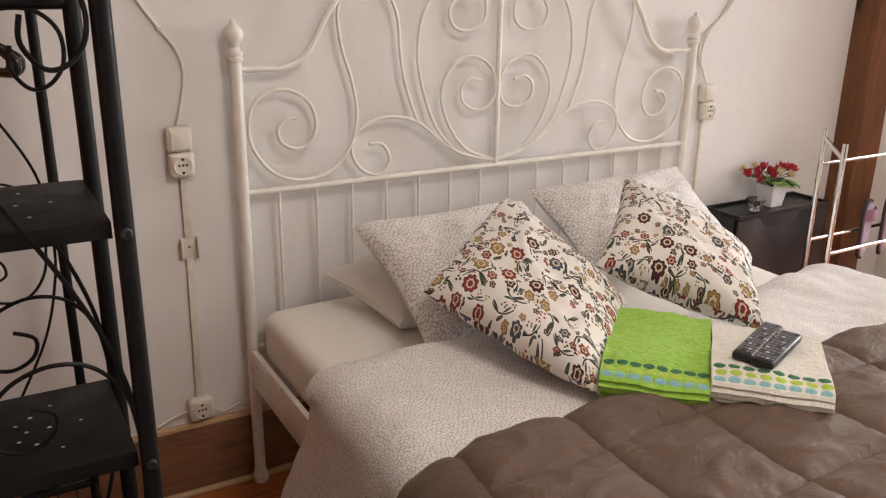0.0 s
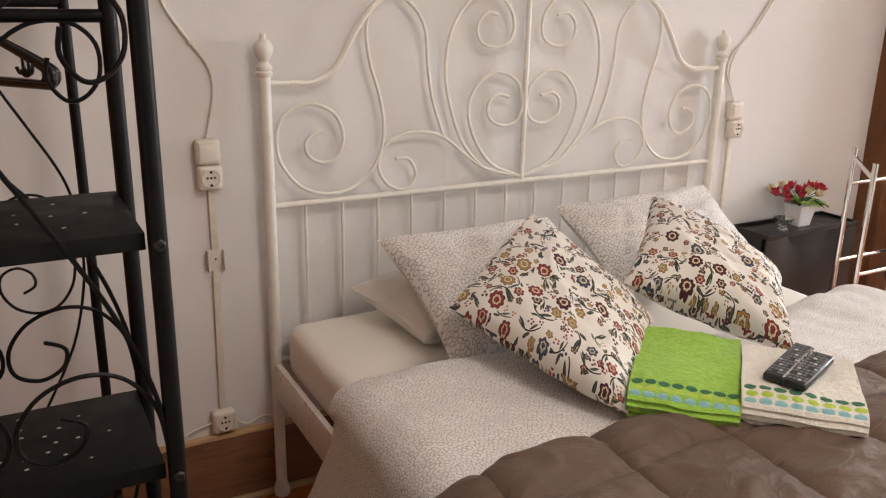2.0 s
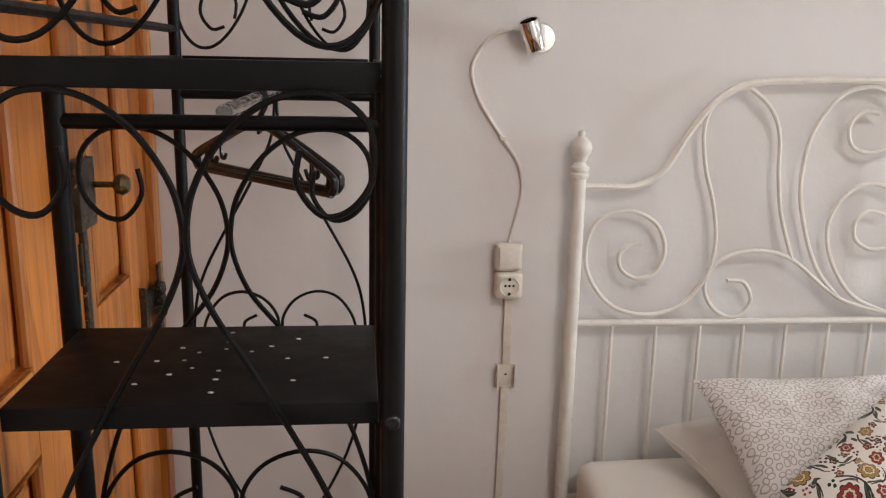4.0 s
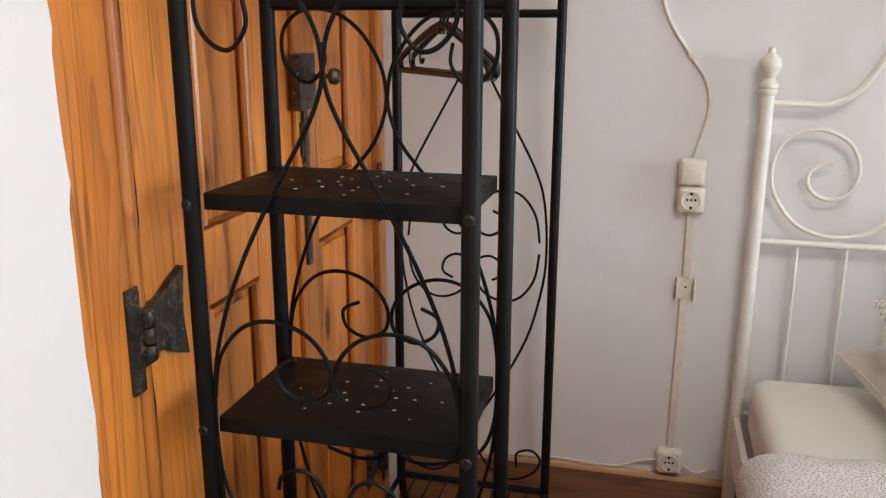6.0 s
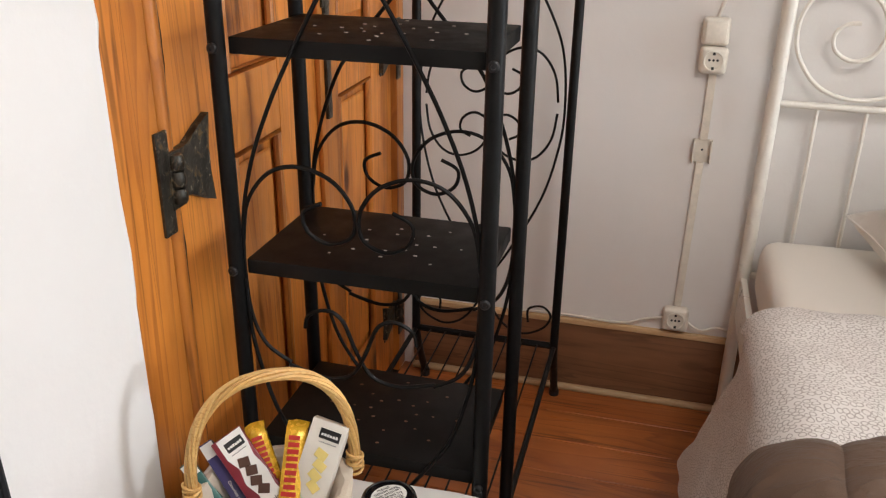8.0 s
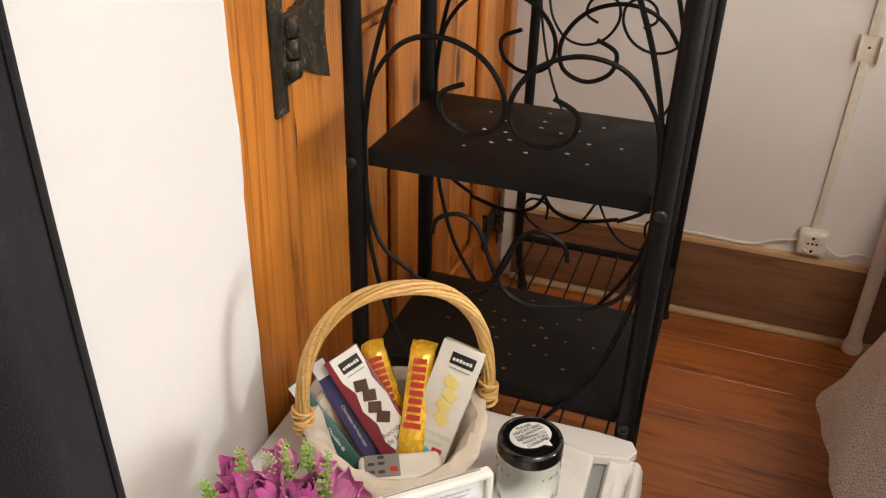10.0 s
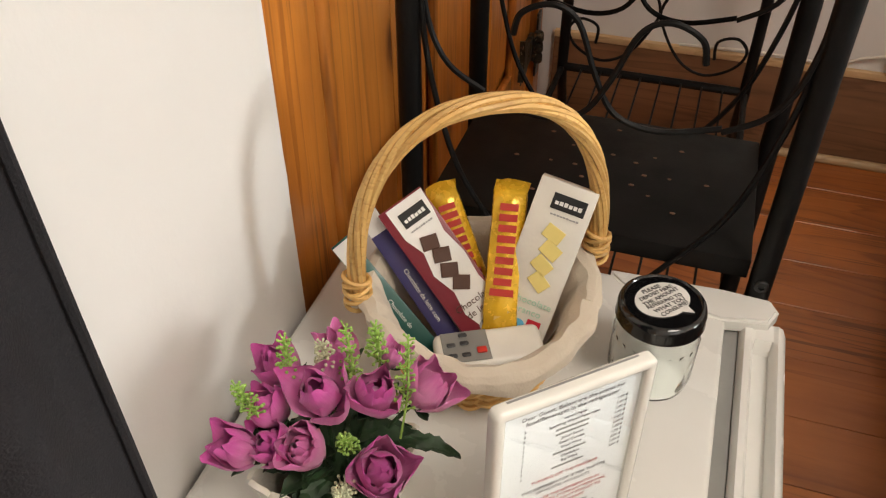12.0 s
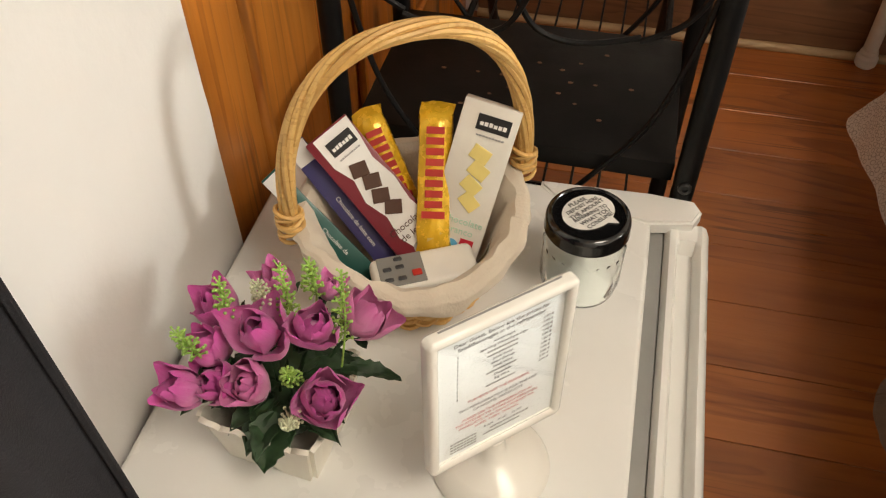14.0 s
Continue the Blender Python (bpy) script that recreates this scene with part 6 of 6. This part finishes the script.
def chocolate_box(top_at, bottom_at, w, thick, main, label, style):
    m, ln = standing(top_at, bottom_at)
    c = thing("chocolate_bar", bottom_at, label, "chocolate bar", "chocolate bars in the basket")
    part("carton", box(-w / 2, w / 2, -ln / 2, ln / 2, -thick / 2, thick / 2, 0.0015, 2, m=m), main, c)
    f = thick / 2 + 0.0002
    if style == "front":
        bm = bmesh.new()
        line = [(-0.34, 0.49), (0.49, 0.49), (0.46, 0.36), (0.38, 0.22), (0.47, 0.06), (0.42, -0.10), (0.49, -0.22), (0.49, -0.49), (-0.12, -0.49), (-0.10, -0.36), (-0.24, -0.24), (-0.16, -0.10), (-0.30, 0.04), (-0.20, 0.18), (-0.34, 0.30)]
        lo = [bm.verts.new(m @ Vector((a * w, b * ln, f))) for a, b in line]
        hi = [bm.verts.new(m @ Vector((a * w, b * ln, f + 0.0005))) for a, b in line]
        bm.faces.new(hi)
        for k in range(len(line)):
            j = (k + 1) % len(line)
            bm.faces.new((lo[k], lo[j], hi[j], hi[k]))
        part("print", bm, CARD, c, "", False)
        f += 0.0006
    slab_on(m, -0.20 * w, 0.38 * w, 0.345 * ln, 0.435 * ln, f, BLACK_INK, c)
    bars(m, -0.15 * w, 0.33 * w, 0.385 * ln, f + 0.0006, 0.004, 6, CARD, c)
    bars(m, -0.16 * w, 0.34 * w, 0.315 * ln, f, 0.0018, 9, GREY_INK, c)
    square = CHOC if style == "front" else BUTTER
    for k in range(4):
        q = m @ pose((0.02 + 0.05 * (k % 2)) * w, (0.21 - 0.095 * k) * ln, f, 0, 0, -18 - 6 * k)
        part("print", box(-0.17 * w, 0.17 * w, -0.042 * ln, 0.042 * ln, 0, 0.0012, 0.0004, 1, m=q), square, c)
    words = (("Chocolate", -0.20), ("de leite", -0.26)) if style == "front" else (("Chocolate", -0.20), ("branco", -0.26))
    for text, yy in words:
        part("lettering", lettering(text, 0.0095, m @ Matrix.Translation((0.06 * w, yy * ln, f + 0.0003))), CHOC if style == "front" else MINT, c, "", False)
    part("print", lathe([(0.007, 0.0), (0.007, 0.0006), (0, 0.0006)], m=m @ Matrix.Translation((-0.02 * w, -0.36 * ln, f)), sides=14), GREY_INK if style == "front" else SKY_INK, c)
    slab_on(m, 0.12 * w, 0.36 * w, -0.38 * ln, -0.30 * ln, f, MINT if style == "front" else RED_PETAL, c)
    slab_on(m, 0.02 * w, 0.44 * w, -0.475 * ln, -0.425 * ln, f, SKY_INK, c)


chocolate_box((-0.808, -1.273, 0.632), (-0.693, -1.315, 0.522), 0.048, 0.016, MAROON, "maroon and white chocolate bar carton standing in a basket", "front")
chocolate_box((-0.655, -1.236, 0.661), (-0.684, -1.312, 0.520), 0.054, 0.018, PALE_CARD, "pale white-chocolate bar carton standing in a basket", "pale")
for top_at, bot_at, mat, words, lab in (((-0.842, -1.274, 0.612), (-0.735, -1.322, 0.512), NAVY, "Chocolate de leite com", "navy blue chocolate bar carton standing in a basket"),
                                        ((-0.856, -1.308, 0.598), (-0.750, -1.338, 0.508), TEAL, "Chocolate de", "dark green chocolate bar carton standing in a basket")):
    m, ln = standing(top_at, bot_at)
    c = thing("chocolate_bar", bot_at, lab, "chocolate bar", "chocolate bars in the basket")
    part("carton", box(-0.010, 0.010, -ln / 2, ln / 2, -0.014, 0.010, 0.0015, 2, m=m), mat, c)
    slab_on(m, -0.0096, 0.0096, 0.34 * ln, 0.485 * ln, 0.0102, CARD, c)
    part("lettering", lettering(words, 0.0062, m @ pose(0.0, -0.12 * ln, 0.0105, 0, 0, -90)), CARD, c, "", False)


def foil_bar(top_at, bottom_at, w, label):
    m, ln = standing(top_at, bottom_at)
    c = thing("chocolate_bar", bottom_at, label, "chocolate bar", "chocolate bars in the basket")
    bm = bmesh.new()
    rings = []
    for k in range(15):
        t = k / 14
        y = (t - 0.5) * ln
        end = min(1.0, t * 9, (1 - t) * 9)
        crimp = 1.0 + 0.03 * wob(t * 9, w * 30, 3)
        rr = w / 2 * crimp
        sec = [(-rr, 0.003), (-rr * 0.93, 0.010 * end), (-rr * 0.35, 0.014 * end + 0.002), (rr * 0.35, 0.014 * end + 0.002), (rr * 0.93, 0.010 * end), (rr, 0.003), (rr * 0.6, -0.008 * end), (0, -0.012 * end), (-rr * 0.6, -0.008 * end)]
        rings.append([bm.verts.new(m @ Vector((a + 0.002 * math.sin(k * 2.4) * (end < 1), y + 0.0015 * wob(a * 90, k, 1) + 0.004 * (k == 14) * wob(a * 160, w * 50, 2), z))) for a, z in sec])
    for a, b in zip(rings, rings[1:]):
        for k in range(9):
            bm.faces.new((a[k], a[(k + 1) % 9], b[(k + 1) % 9], b[k]))
    bm.faces.new(list(reversed(rings[0])))
    bm.faces.new(rings[-1])
    part("wrapper", bm, YELLOW_FOIL, c)
    for k in range(9):
        y = -0.22 * ln + k * 0.068 * ln
        q = m @ Matrix.Translation((0.0, y, 0.0165))
        hw, hh = (0.26 if k else 0.34) * w, 0.023 * ln
        bm = box(-hw, hw, -hh, hh, 0, 0.0006, m=q)
        part("print", bm, RED_INK, c, "", False)
    part("print", lathe([(0.30 * w, 0.0), (0.30 * w, 0.0006), (0, 0.0006)], m=m @ Matrix.Translation((0, -0.34 * ln, 0.0145)), sides=3), GOLD_INK, c)


foil_bar((-0.711, -1.230, 0.648), (-0.696, -1.318, 0.535), 0.032, "yellow foil chocolate bar standing in a basket")
foil_bar((-0.780, -1.240, 0.636), (-0.722, -1.280, 0.535), 0.030, "yellow foil chocolate bar leaning in a basket")

ac = thing("remote_control", (-0.702, -1.350, 0.52), "white air-conditioner remote control with grey keypad", "remote control")
am = frame_of((-0.704, -1.328, 0.527), (0.89, 0.45, 0.02), (-0.45, 0.89, 0.0))
part("case", box(-0.049, 0.050, -0.022, 0.022, -0.011, 0.009, 0.009, 4, m=am), REMOTE_WHITE, ac)
part("panel", box(-0.042, 0.000, -0.0185, 0.0185, 0.0088, 0.0098, 0.0004, 1, m=am), PANEL_GREY, ac)
for k, (a, b) in enumerate(((-0.034, -0.011), (-0.034, 0.002), (-0.022, -0.011), (-0.022, 0.003), (-0.022, 0.013))):
    part("key", box(a - 0.0040, a + 0.0040, b - 0.0026, b + 0.0026, 0.0095, 0.0115, 0.001, 1, m=am), KEY_DARK, ac)
part("key", box(-0.012, -0.003, -0.011, -0.004, 0.0095, 0.0118, 0.0015, 2, m=am), KEY_RED, ac, "red power key")

# ---- glass money jar ----
JC = Vector((-0.563, -1.262, FT + 0.0005))
jar = thing("glass_jar", JC, "clear glass jar with black lid and speech-bubble sticker", "jar")
part("glass", lathe([(0.0, 0.001), (0.031, 0.0), (0.037, 0.006), (0.0395, 0.020), (0.0395, 0.062), (0.037, 0.075), (0.0345, 0.079), (0.0345, 0.085), (0.0331, 0.085), (0.0331, 0.079), (0.0356, 0.074), (0.0382, 0.061), (0.0382, 0.020), (0.0355, 0.008), (0.0, 0.004)], JC, 40), JAR_GLASS, jar).visible_shadow = False
lid = part("lid", lathe([(0.0365, 0.0800), (0.0392, 0.0802), (0.0402, 0.0815), (0.0395, 0.0835), (0.0398, 0.0925), (0.0385, 0.0965), (0.0360, 0.0985), (0.0345, 0.0988), (0.0335, 0.0975), (0, 0.0975)], JC, 48), BLACK_GLOSS, jar, "black metal screw lid")
for k in range(22):
    a = 2 * math.pi * k / 22
    for lv in range(1):
        b = a + lv * math.pi / 22
        part("dimple", lathe([(0.0026, 0.0), (0.0019, 0.0004), (0.0, 0.0005)], m=frame_of(JC + Vector((0.0392 * math.cos(b), 0.0392 * math.sin(b), 0.062 - 0.010 * lv)), (-math.sin(b), math.cos(b), 0), (0, 0, 1)), sides=8), GLASS, jar)
sm = frame_of(JC + Vector((-0.001, 0.002, 0.0980)), (0.66, 0.75, 0), (-0.75, 0.66, 0))
stick = part("sticker", lathe([(0.0265, 0.0), (0.0265, 0.0005), (0, 0.0005)], m=sm, sides=36, squash=0.80), CARD, lid, "white speech-bubble sticker")
bm = bmesh.new()
tip = [bm.verts.new(sm @ Vector(q)) for q in ((0.004, -0.0205, 0.0009), (0.0125, -0.0275, 0.0009), (0.0135, -0.0170, 0.0009))]
low = [bm.verts.new(v.co - Vector((0, 0, 0.0006))) for v in tip]
bm.faces.new(tip)
for k in range(3):
    bm.faces.new((tip[k], low[k], low[(k + 1) % 3], tip[(k + 1) % 3]))
part("sticker", bm, CARD, lid)
for k, words in enumerate(("PLEASE", "DEPOSIT HERE", "THE AMOUNT", "REFERRING TO", "WHAT YOU", "CONSUME!")):
    part("lettering", lettering(words, 0.0064 if len(words) < 11 else 0.0058, sm @ pose(0.0006 * (k % 3), 0.0152 - 0.0060 * k, 0.0008, 0, 0, (k % 3 - 1) * 2.5), 0.0002), BLACK_INK, lid, "", False)

# ---- price sign on a round foot ----
FRAME_WHITE = paint("white_frame_plastic", (0.82, 0.79, 0.72), 0.2, 0.0, 0.02, 8, 0.0)
PAPER = paint("white_paper", (0.80, 0.80, 0.80), 0.45, 0.0, 0.02, 20, 0.02)
sign = thing("price_sign", (-0.610, -1.478, FT), "white framed price list on a round white foot", "sign")
up = Vector((-0.0074, 0.0362, 0.9993)).normalized()
pm = frame_of((-0.6092, -1.4769, 0.5955), (0.7249, 0.6886, -0.0196), up)
W2, H2, RIM = 0.0615, 0.0805, 0.0088


def rounded(hw, hh, r, z):
    """A rounded rectangle in the sign's own plane."""
    pts = []
    for cx, cy, a0 in ((hw - r, hh - r, 0), (-hw + r, hh - r, 90), (-hw + r, -hh + r, 180), (hw - r, -hh + r, 270)):
        pts += [pm @ Vector((cx + r * math.cos(radians(a0 + 15 * k)), cy + r * math.sin(radians(a0 + 15 * k)), z)) for k in range(7)]
    return pts


bm = bmesh.new()
loops = [[bm.verts.new(q) for q in rounded(W2 - i, H2 - i, max(0.001, 0.006 - i), z)] for i, z in ((0.006, -0.006), (0.002, -0.006), (0.0, -0.004), (0.0, 0.003), (0.0008, 0.0048), (0.0028, 0.006), (RIM - 0.003, 0.006), (RIM - 0.0012, 0.0052), (RIM, 0.0035), (RIM, 0.0))]
for a, b in zip(loops, loops[1:]):
    for k in range(28):
        bm.faces.new((a[k], a[(k + 1) % 28], b[(k + 1) % 28], b[k]))
part("frame", bm, FRAME_WHITE, sign)
part("back", box(-W2 + 0.004, W2 - 0.004, -H2 + 0.004, H2 - 0.004, -0.005, -0.002, m=pm), FRAME_WHITE, sign)
# Grey strip on the top edge, painted in place of a thin shadow.
part("slot", box(-W2 + 0.012, W2 - 0.012, H2 - 0.001, H2 + 0.0004, -0.0030, -0.0015, m=pm), GREY_INK, sign)
paper = part("paper", box(-W2 + RIM - 0.001, W2 - RIM + 0.001, -H2 + RIM - 0.001, H2 - RIM + 0.001, -0.0018, 0.0005, m=pm), PAPER, sign, "printed price list")
part("window", box(-W2 + RIM, W2 - RIM, -H2 + RIM, H2 - RIM, 0.0022, 0.0030, m=pm), GLASS, sign).visible_shadow = False
part("foot", lathe([(0.0, 0.0), (0.047, 0.0), (0.0495, 0.003), (0.046, 0.009), (0.034, 0.015), (0.016, 0.020), (0.011, 0.026), (0.010, 0.046)], (-0.610, -1.478, FT + 0.0002), 36), FRAME_WHITE, sign)


def words_on(text, size, x, y, mat, align="CENTER"):
    part("lettering", lettering(text, size, pm @ Matrix.Translation((x, y, 0.0009)), 0.0001, align), mat, paper, "", False)


words_on("Dear Guest, Below are the prices for", 0.0052, 0, 0.0625, SOFT_INK)
words_on("food/Beverages in the refrigerator", 0.0052, 0, 0.0570, SOFT_INK)
lines = ["water/ Agua", "Sparkling Water/Agua c/gas", "", "", "Juice/ Sucos", "Beer/ Cerveja", "Small Wine", "", "Chocolate", "Big Wine", ""]
for k, text in enumerate(lines):
    y = 0.0500 - 0.0049 * k
    if text:
        words_on(text, 0.0036, 0.002, y, SOFT_INK)
    else:
        bars(pm, -0.012, 0.014, y, 0.0009, 0.0015, 11, GREY_INK, paper)
    words_on("2", 0.0034, -0.036, y, SOFT_INK)
    words_on("1,00 €" if k < 8 else "2,00 €", 0.0034, 0.044, y, SOFT_INK, "RIGHT")
words_on("TURNING OFF THE FRIGOBAR", 0.0040, 0, -0.0085, SOFT_RED)
words_on("THIS REFRIGERATOR IS FOR THE USE", 0.0042, 0, -0.0165, SOFT_INK)
words_on("OF HOSTEL PRODUCTS", 0.0042, 0, -0.0215, SOFT_INK)
for k, text in enumerate(("PLEASE USE THE REFRIGERATOR IN", "THE KITCHEN TO STORE ANY PERSONAL", "PRODUCTS, AND DON'T FORGET TO", "LABEL THEM. THANKS")):
    words_on(text, 0.0040, 0, -0.0295 - 0.0048 * k, SOFT_RED)
words_on("8 AM    AND    12 PM", 0.0038, 0.006, -0.0515, SOFT_INK)
bars(pm, -0.006, 0.030, -0.0565, 0.0009, 0.0017, 12, GREY_INK, paper)
bars(pm, -0.012, 0.022, -0.0615, 0.0009, 0.0015, 14, GREY_INK, paper)
for k in range(4):
    bars(pm, -0.042, -0.018, -0.0545 - 0.0038 * k, 0.0009, 0.0016, 8, GREY_INK, paper)

# ---- white planter with artificial roses ----
PC = Vector((-0.785, -1.482, FT))
plant = thing("rose_planter", PC, "scalloped cream planter of artificial magenta roses", "flower pot")
pot_m = pose(*PC, 0, 0, -6)
LOW, HIGH, PH = 0.037, 0.0455, 0.070
for k in range(4):
    q = pot_m @ pose(0, 0, 0, 0, 0, 90 * k)

    def wall_at(u, v, q=q):
        s = (u - 0.5) * 2
        scallop = 0.12 * abs(math.sin(s * math.pi * 1.5)) ** 0.6
        tall = PH * (0.78 + 0.16 * abs(s) ** 3 + scallop * (1 - abs(s) ** 6))
        base = 0.10 * PH * max(0.0, math.cos(s * math.pi * 1.5)) * (abs(s) < 0.34)
        z = base * (1 - v) + tall * v
        half_w = LOW + (HIGH - LOW) * z / PH + 0.0025 * max(0.0, v - 0.8) * 5
        return q @ Vector((s * half_w, -half_w - 0.0012 * math.sin(s * math.pi * 3) ** 2 * v, z))
    part("side", sheet(wall_at, 36, 8, None, -0.0045), POT_CREAM, plant)
part("bottom", box(-LOW + 0.003, LOW - 0.003, -LOW + 0.003, LOW - 0.003, 0.008, 0.012, m=pot_m), POT_CREAM, plant)
part("moss", lathe([(0.0, 0.035), (0.030, 0.036), (0.038, 0.046), (0.025, 0.054), (0, 0.056)], PC, 14), LEAF, plant)
roses = (((-0.800, -1.426), 0.600, 0.040), ((-0.843, -1.451), 0.592, 0.042), ((-0.792, -1.483), 0.612, 0.050), ((-0.754, -1.467), 0.610, 0.046), ((-0.720, -1.442), 0.600, 0.048), ((-0.758, -1.422), 0.602, 0.024),
         ((-0.836, -1.487), 0.585, 0.040), ((-0.847, -1.520), 0.570, 0.042), ((-0.826, -1.508), 0.568, 0.040), ((-0.796, -1.509), 0.580, 0.046), ((-0.737, -1.505), 0.572, 0.050))
for k, ((x, y), z, size) in enumerate(roses):
    out = Vector((x, y, 0)) - Vector((PC.x, PC.y, 0))
    axis = Vector((out.x * 9, out.y * 9 - 0.30, 1.0)).normalized()
    size *= 0.87
    at = Vector((x, y, z - 0.005)) - axis * size * 0.5
    rose(at, axis, size, PINK_PETAL if k in (0, 4, 5, 9) else PURPLE_PETAL, plant, k + 3, 0.75 + 0.35 * (k % 3))
    stem_line(PC + Vector((out.x * 0.3, out.y * 0.3, 0.045)), at, plant, 0.0018)
for k in range(18):
    a = k * 2.399
    r = 0.008 + 0.02 * ((k * 5) % 7) / 7
    green_leaf(PC + Vector((r * math.cos(a), r * math.sin(a), 0.055 + 0.02 * ((k * 3) % 5) / 5)), (math.cos(a), math.sin(a), 0.35 + 0.1 * (k % 3)), 0.036 + 0.008 * (k % 3), 0.024, plant, k)
green_leaf((-0.775, -1.512, 0.545), (-0.05, -0.75, -0.25), 0.045, 0.034, plant, 77)
green_leaf((-0.735, -1.472, 0.560), (0.95, 0.15, 0.2), 0.045, 0.016, plant, 78)


def sprig(a, b, seed):
    """A thin stem beaded with little round buds."""
    rr = random.Random(seed)
    a, b = Vector(a), Vector(b)
    bm = tube(spline([a, (a + b) / 2 + Vector((0.003, 0, 0)), b], 4), 0.0010, 5)
    for k in range(44):
        t = 0.30 + 0.70 * k / 43
        p = a.lerp(b, t)
        turn = k * 2.4
        off = Vector((math.cos(turn), math.sin(turn), rr.uniform(0.2, 0.9))) * 0.0085 * (1.3 - 0.8 * t)
        tube([p, p + off], 0.0007, 4, bm)
        bmesh.ops.create_icosphere(bm, subdivisions=1, radius=0.00135 * (1.3 - 0.4 * t), matrix=Matrix.Translation(p + off))
    part("sprig", bm, SPRIG_PALE if seed % 4 == 0 else LEAF_LIGHT, plant)


SPRIG_PALE = paint("cream_buds", (0.66, 0.68, 0.45), 0.5, 0.0, 0.2, 80, 0.1)
for k, (a, b) in enumerate((((-0.824, -1.470, 0.580), (-0.821, -1.473, 0.645)), ((-0.775, -1.461, 0.572), (-0.782, -1.451, 0.648)), ((-0.768, -1.430, 0.580), (-0.763, -1.440, 0.645)), ((-0.800, -1.450, 0.590), (-0.795, -1.465, 0.640)), ((-0.734, -1.472, 0.565), (-0.735, -1.446, 0.647)),
                            ((-0.835, -1.500, 0.575), (-0.838, -1.515, 0.632)), ((-0.768, -1.490, 0.555), (-0.764, -1.505, 0.592)), ((-0.762, -1.515, 0.545), (-0.752, -1.540, 0.578)))):
    sprig(a, b, k + 1)

# ---- floor boards ----
rnd = random.Random(5)
y, k = 0.0, 0
while y > SOUTH:
    w = 0.138
    x = WEST - 0.02 - rnd.random() * 0.8
    while x < EAST:
        ln = 1.7 + rnd.random() * 0.9
        x0, x1 = max(x, WEST - 0.02), min(x + ln, EAST)
        if x1 - x0 > 0.05:
            part("board", box(x0 + 0.001, x1 - 0.001, y - w + 0.0016, y, -0.021, 0.0, 0.0007, 1), PINE_FLOOR, floor_ob, "", False)
        x += ln
    y -= w
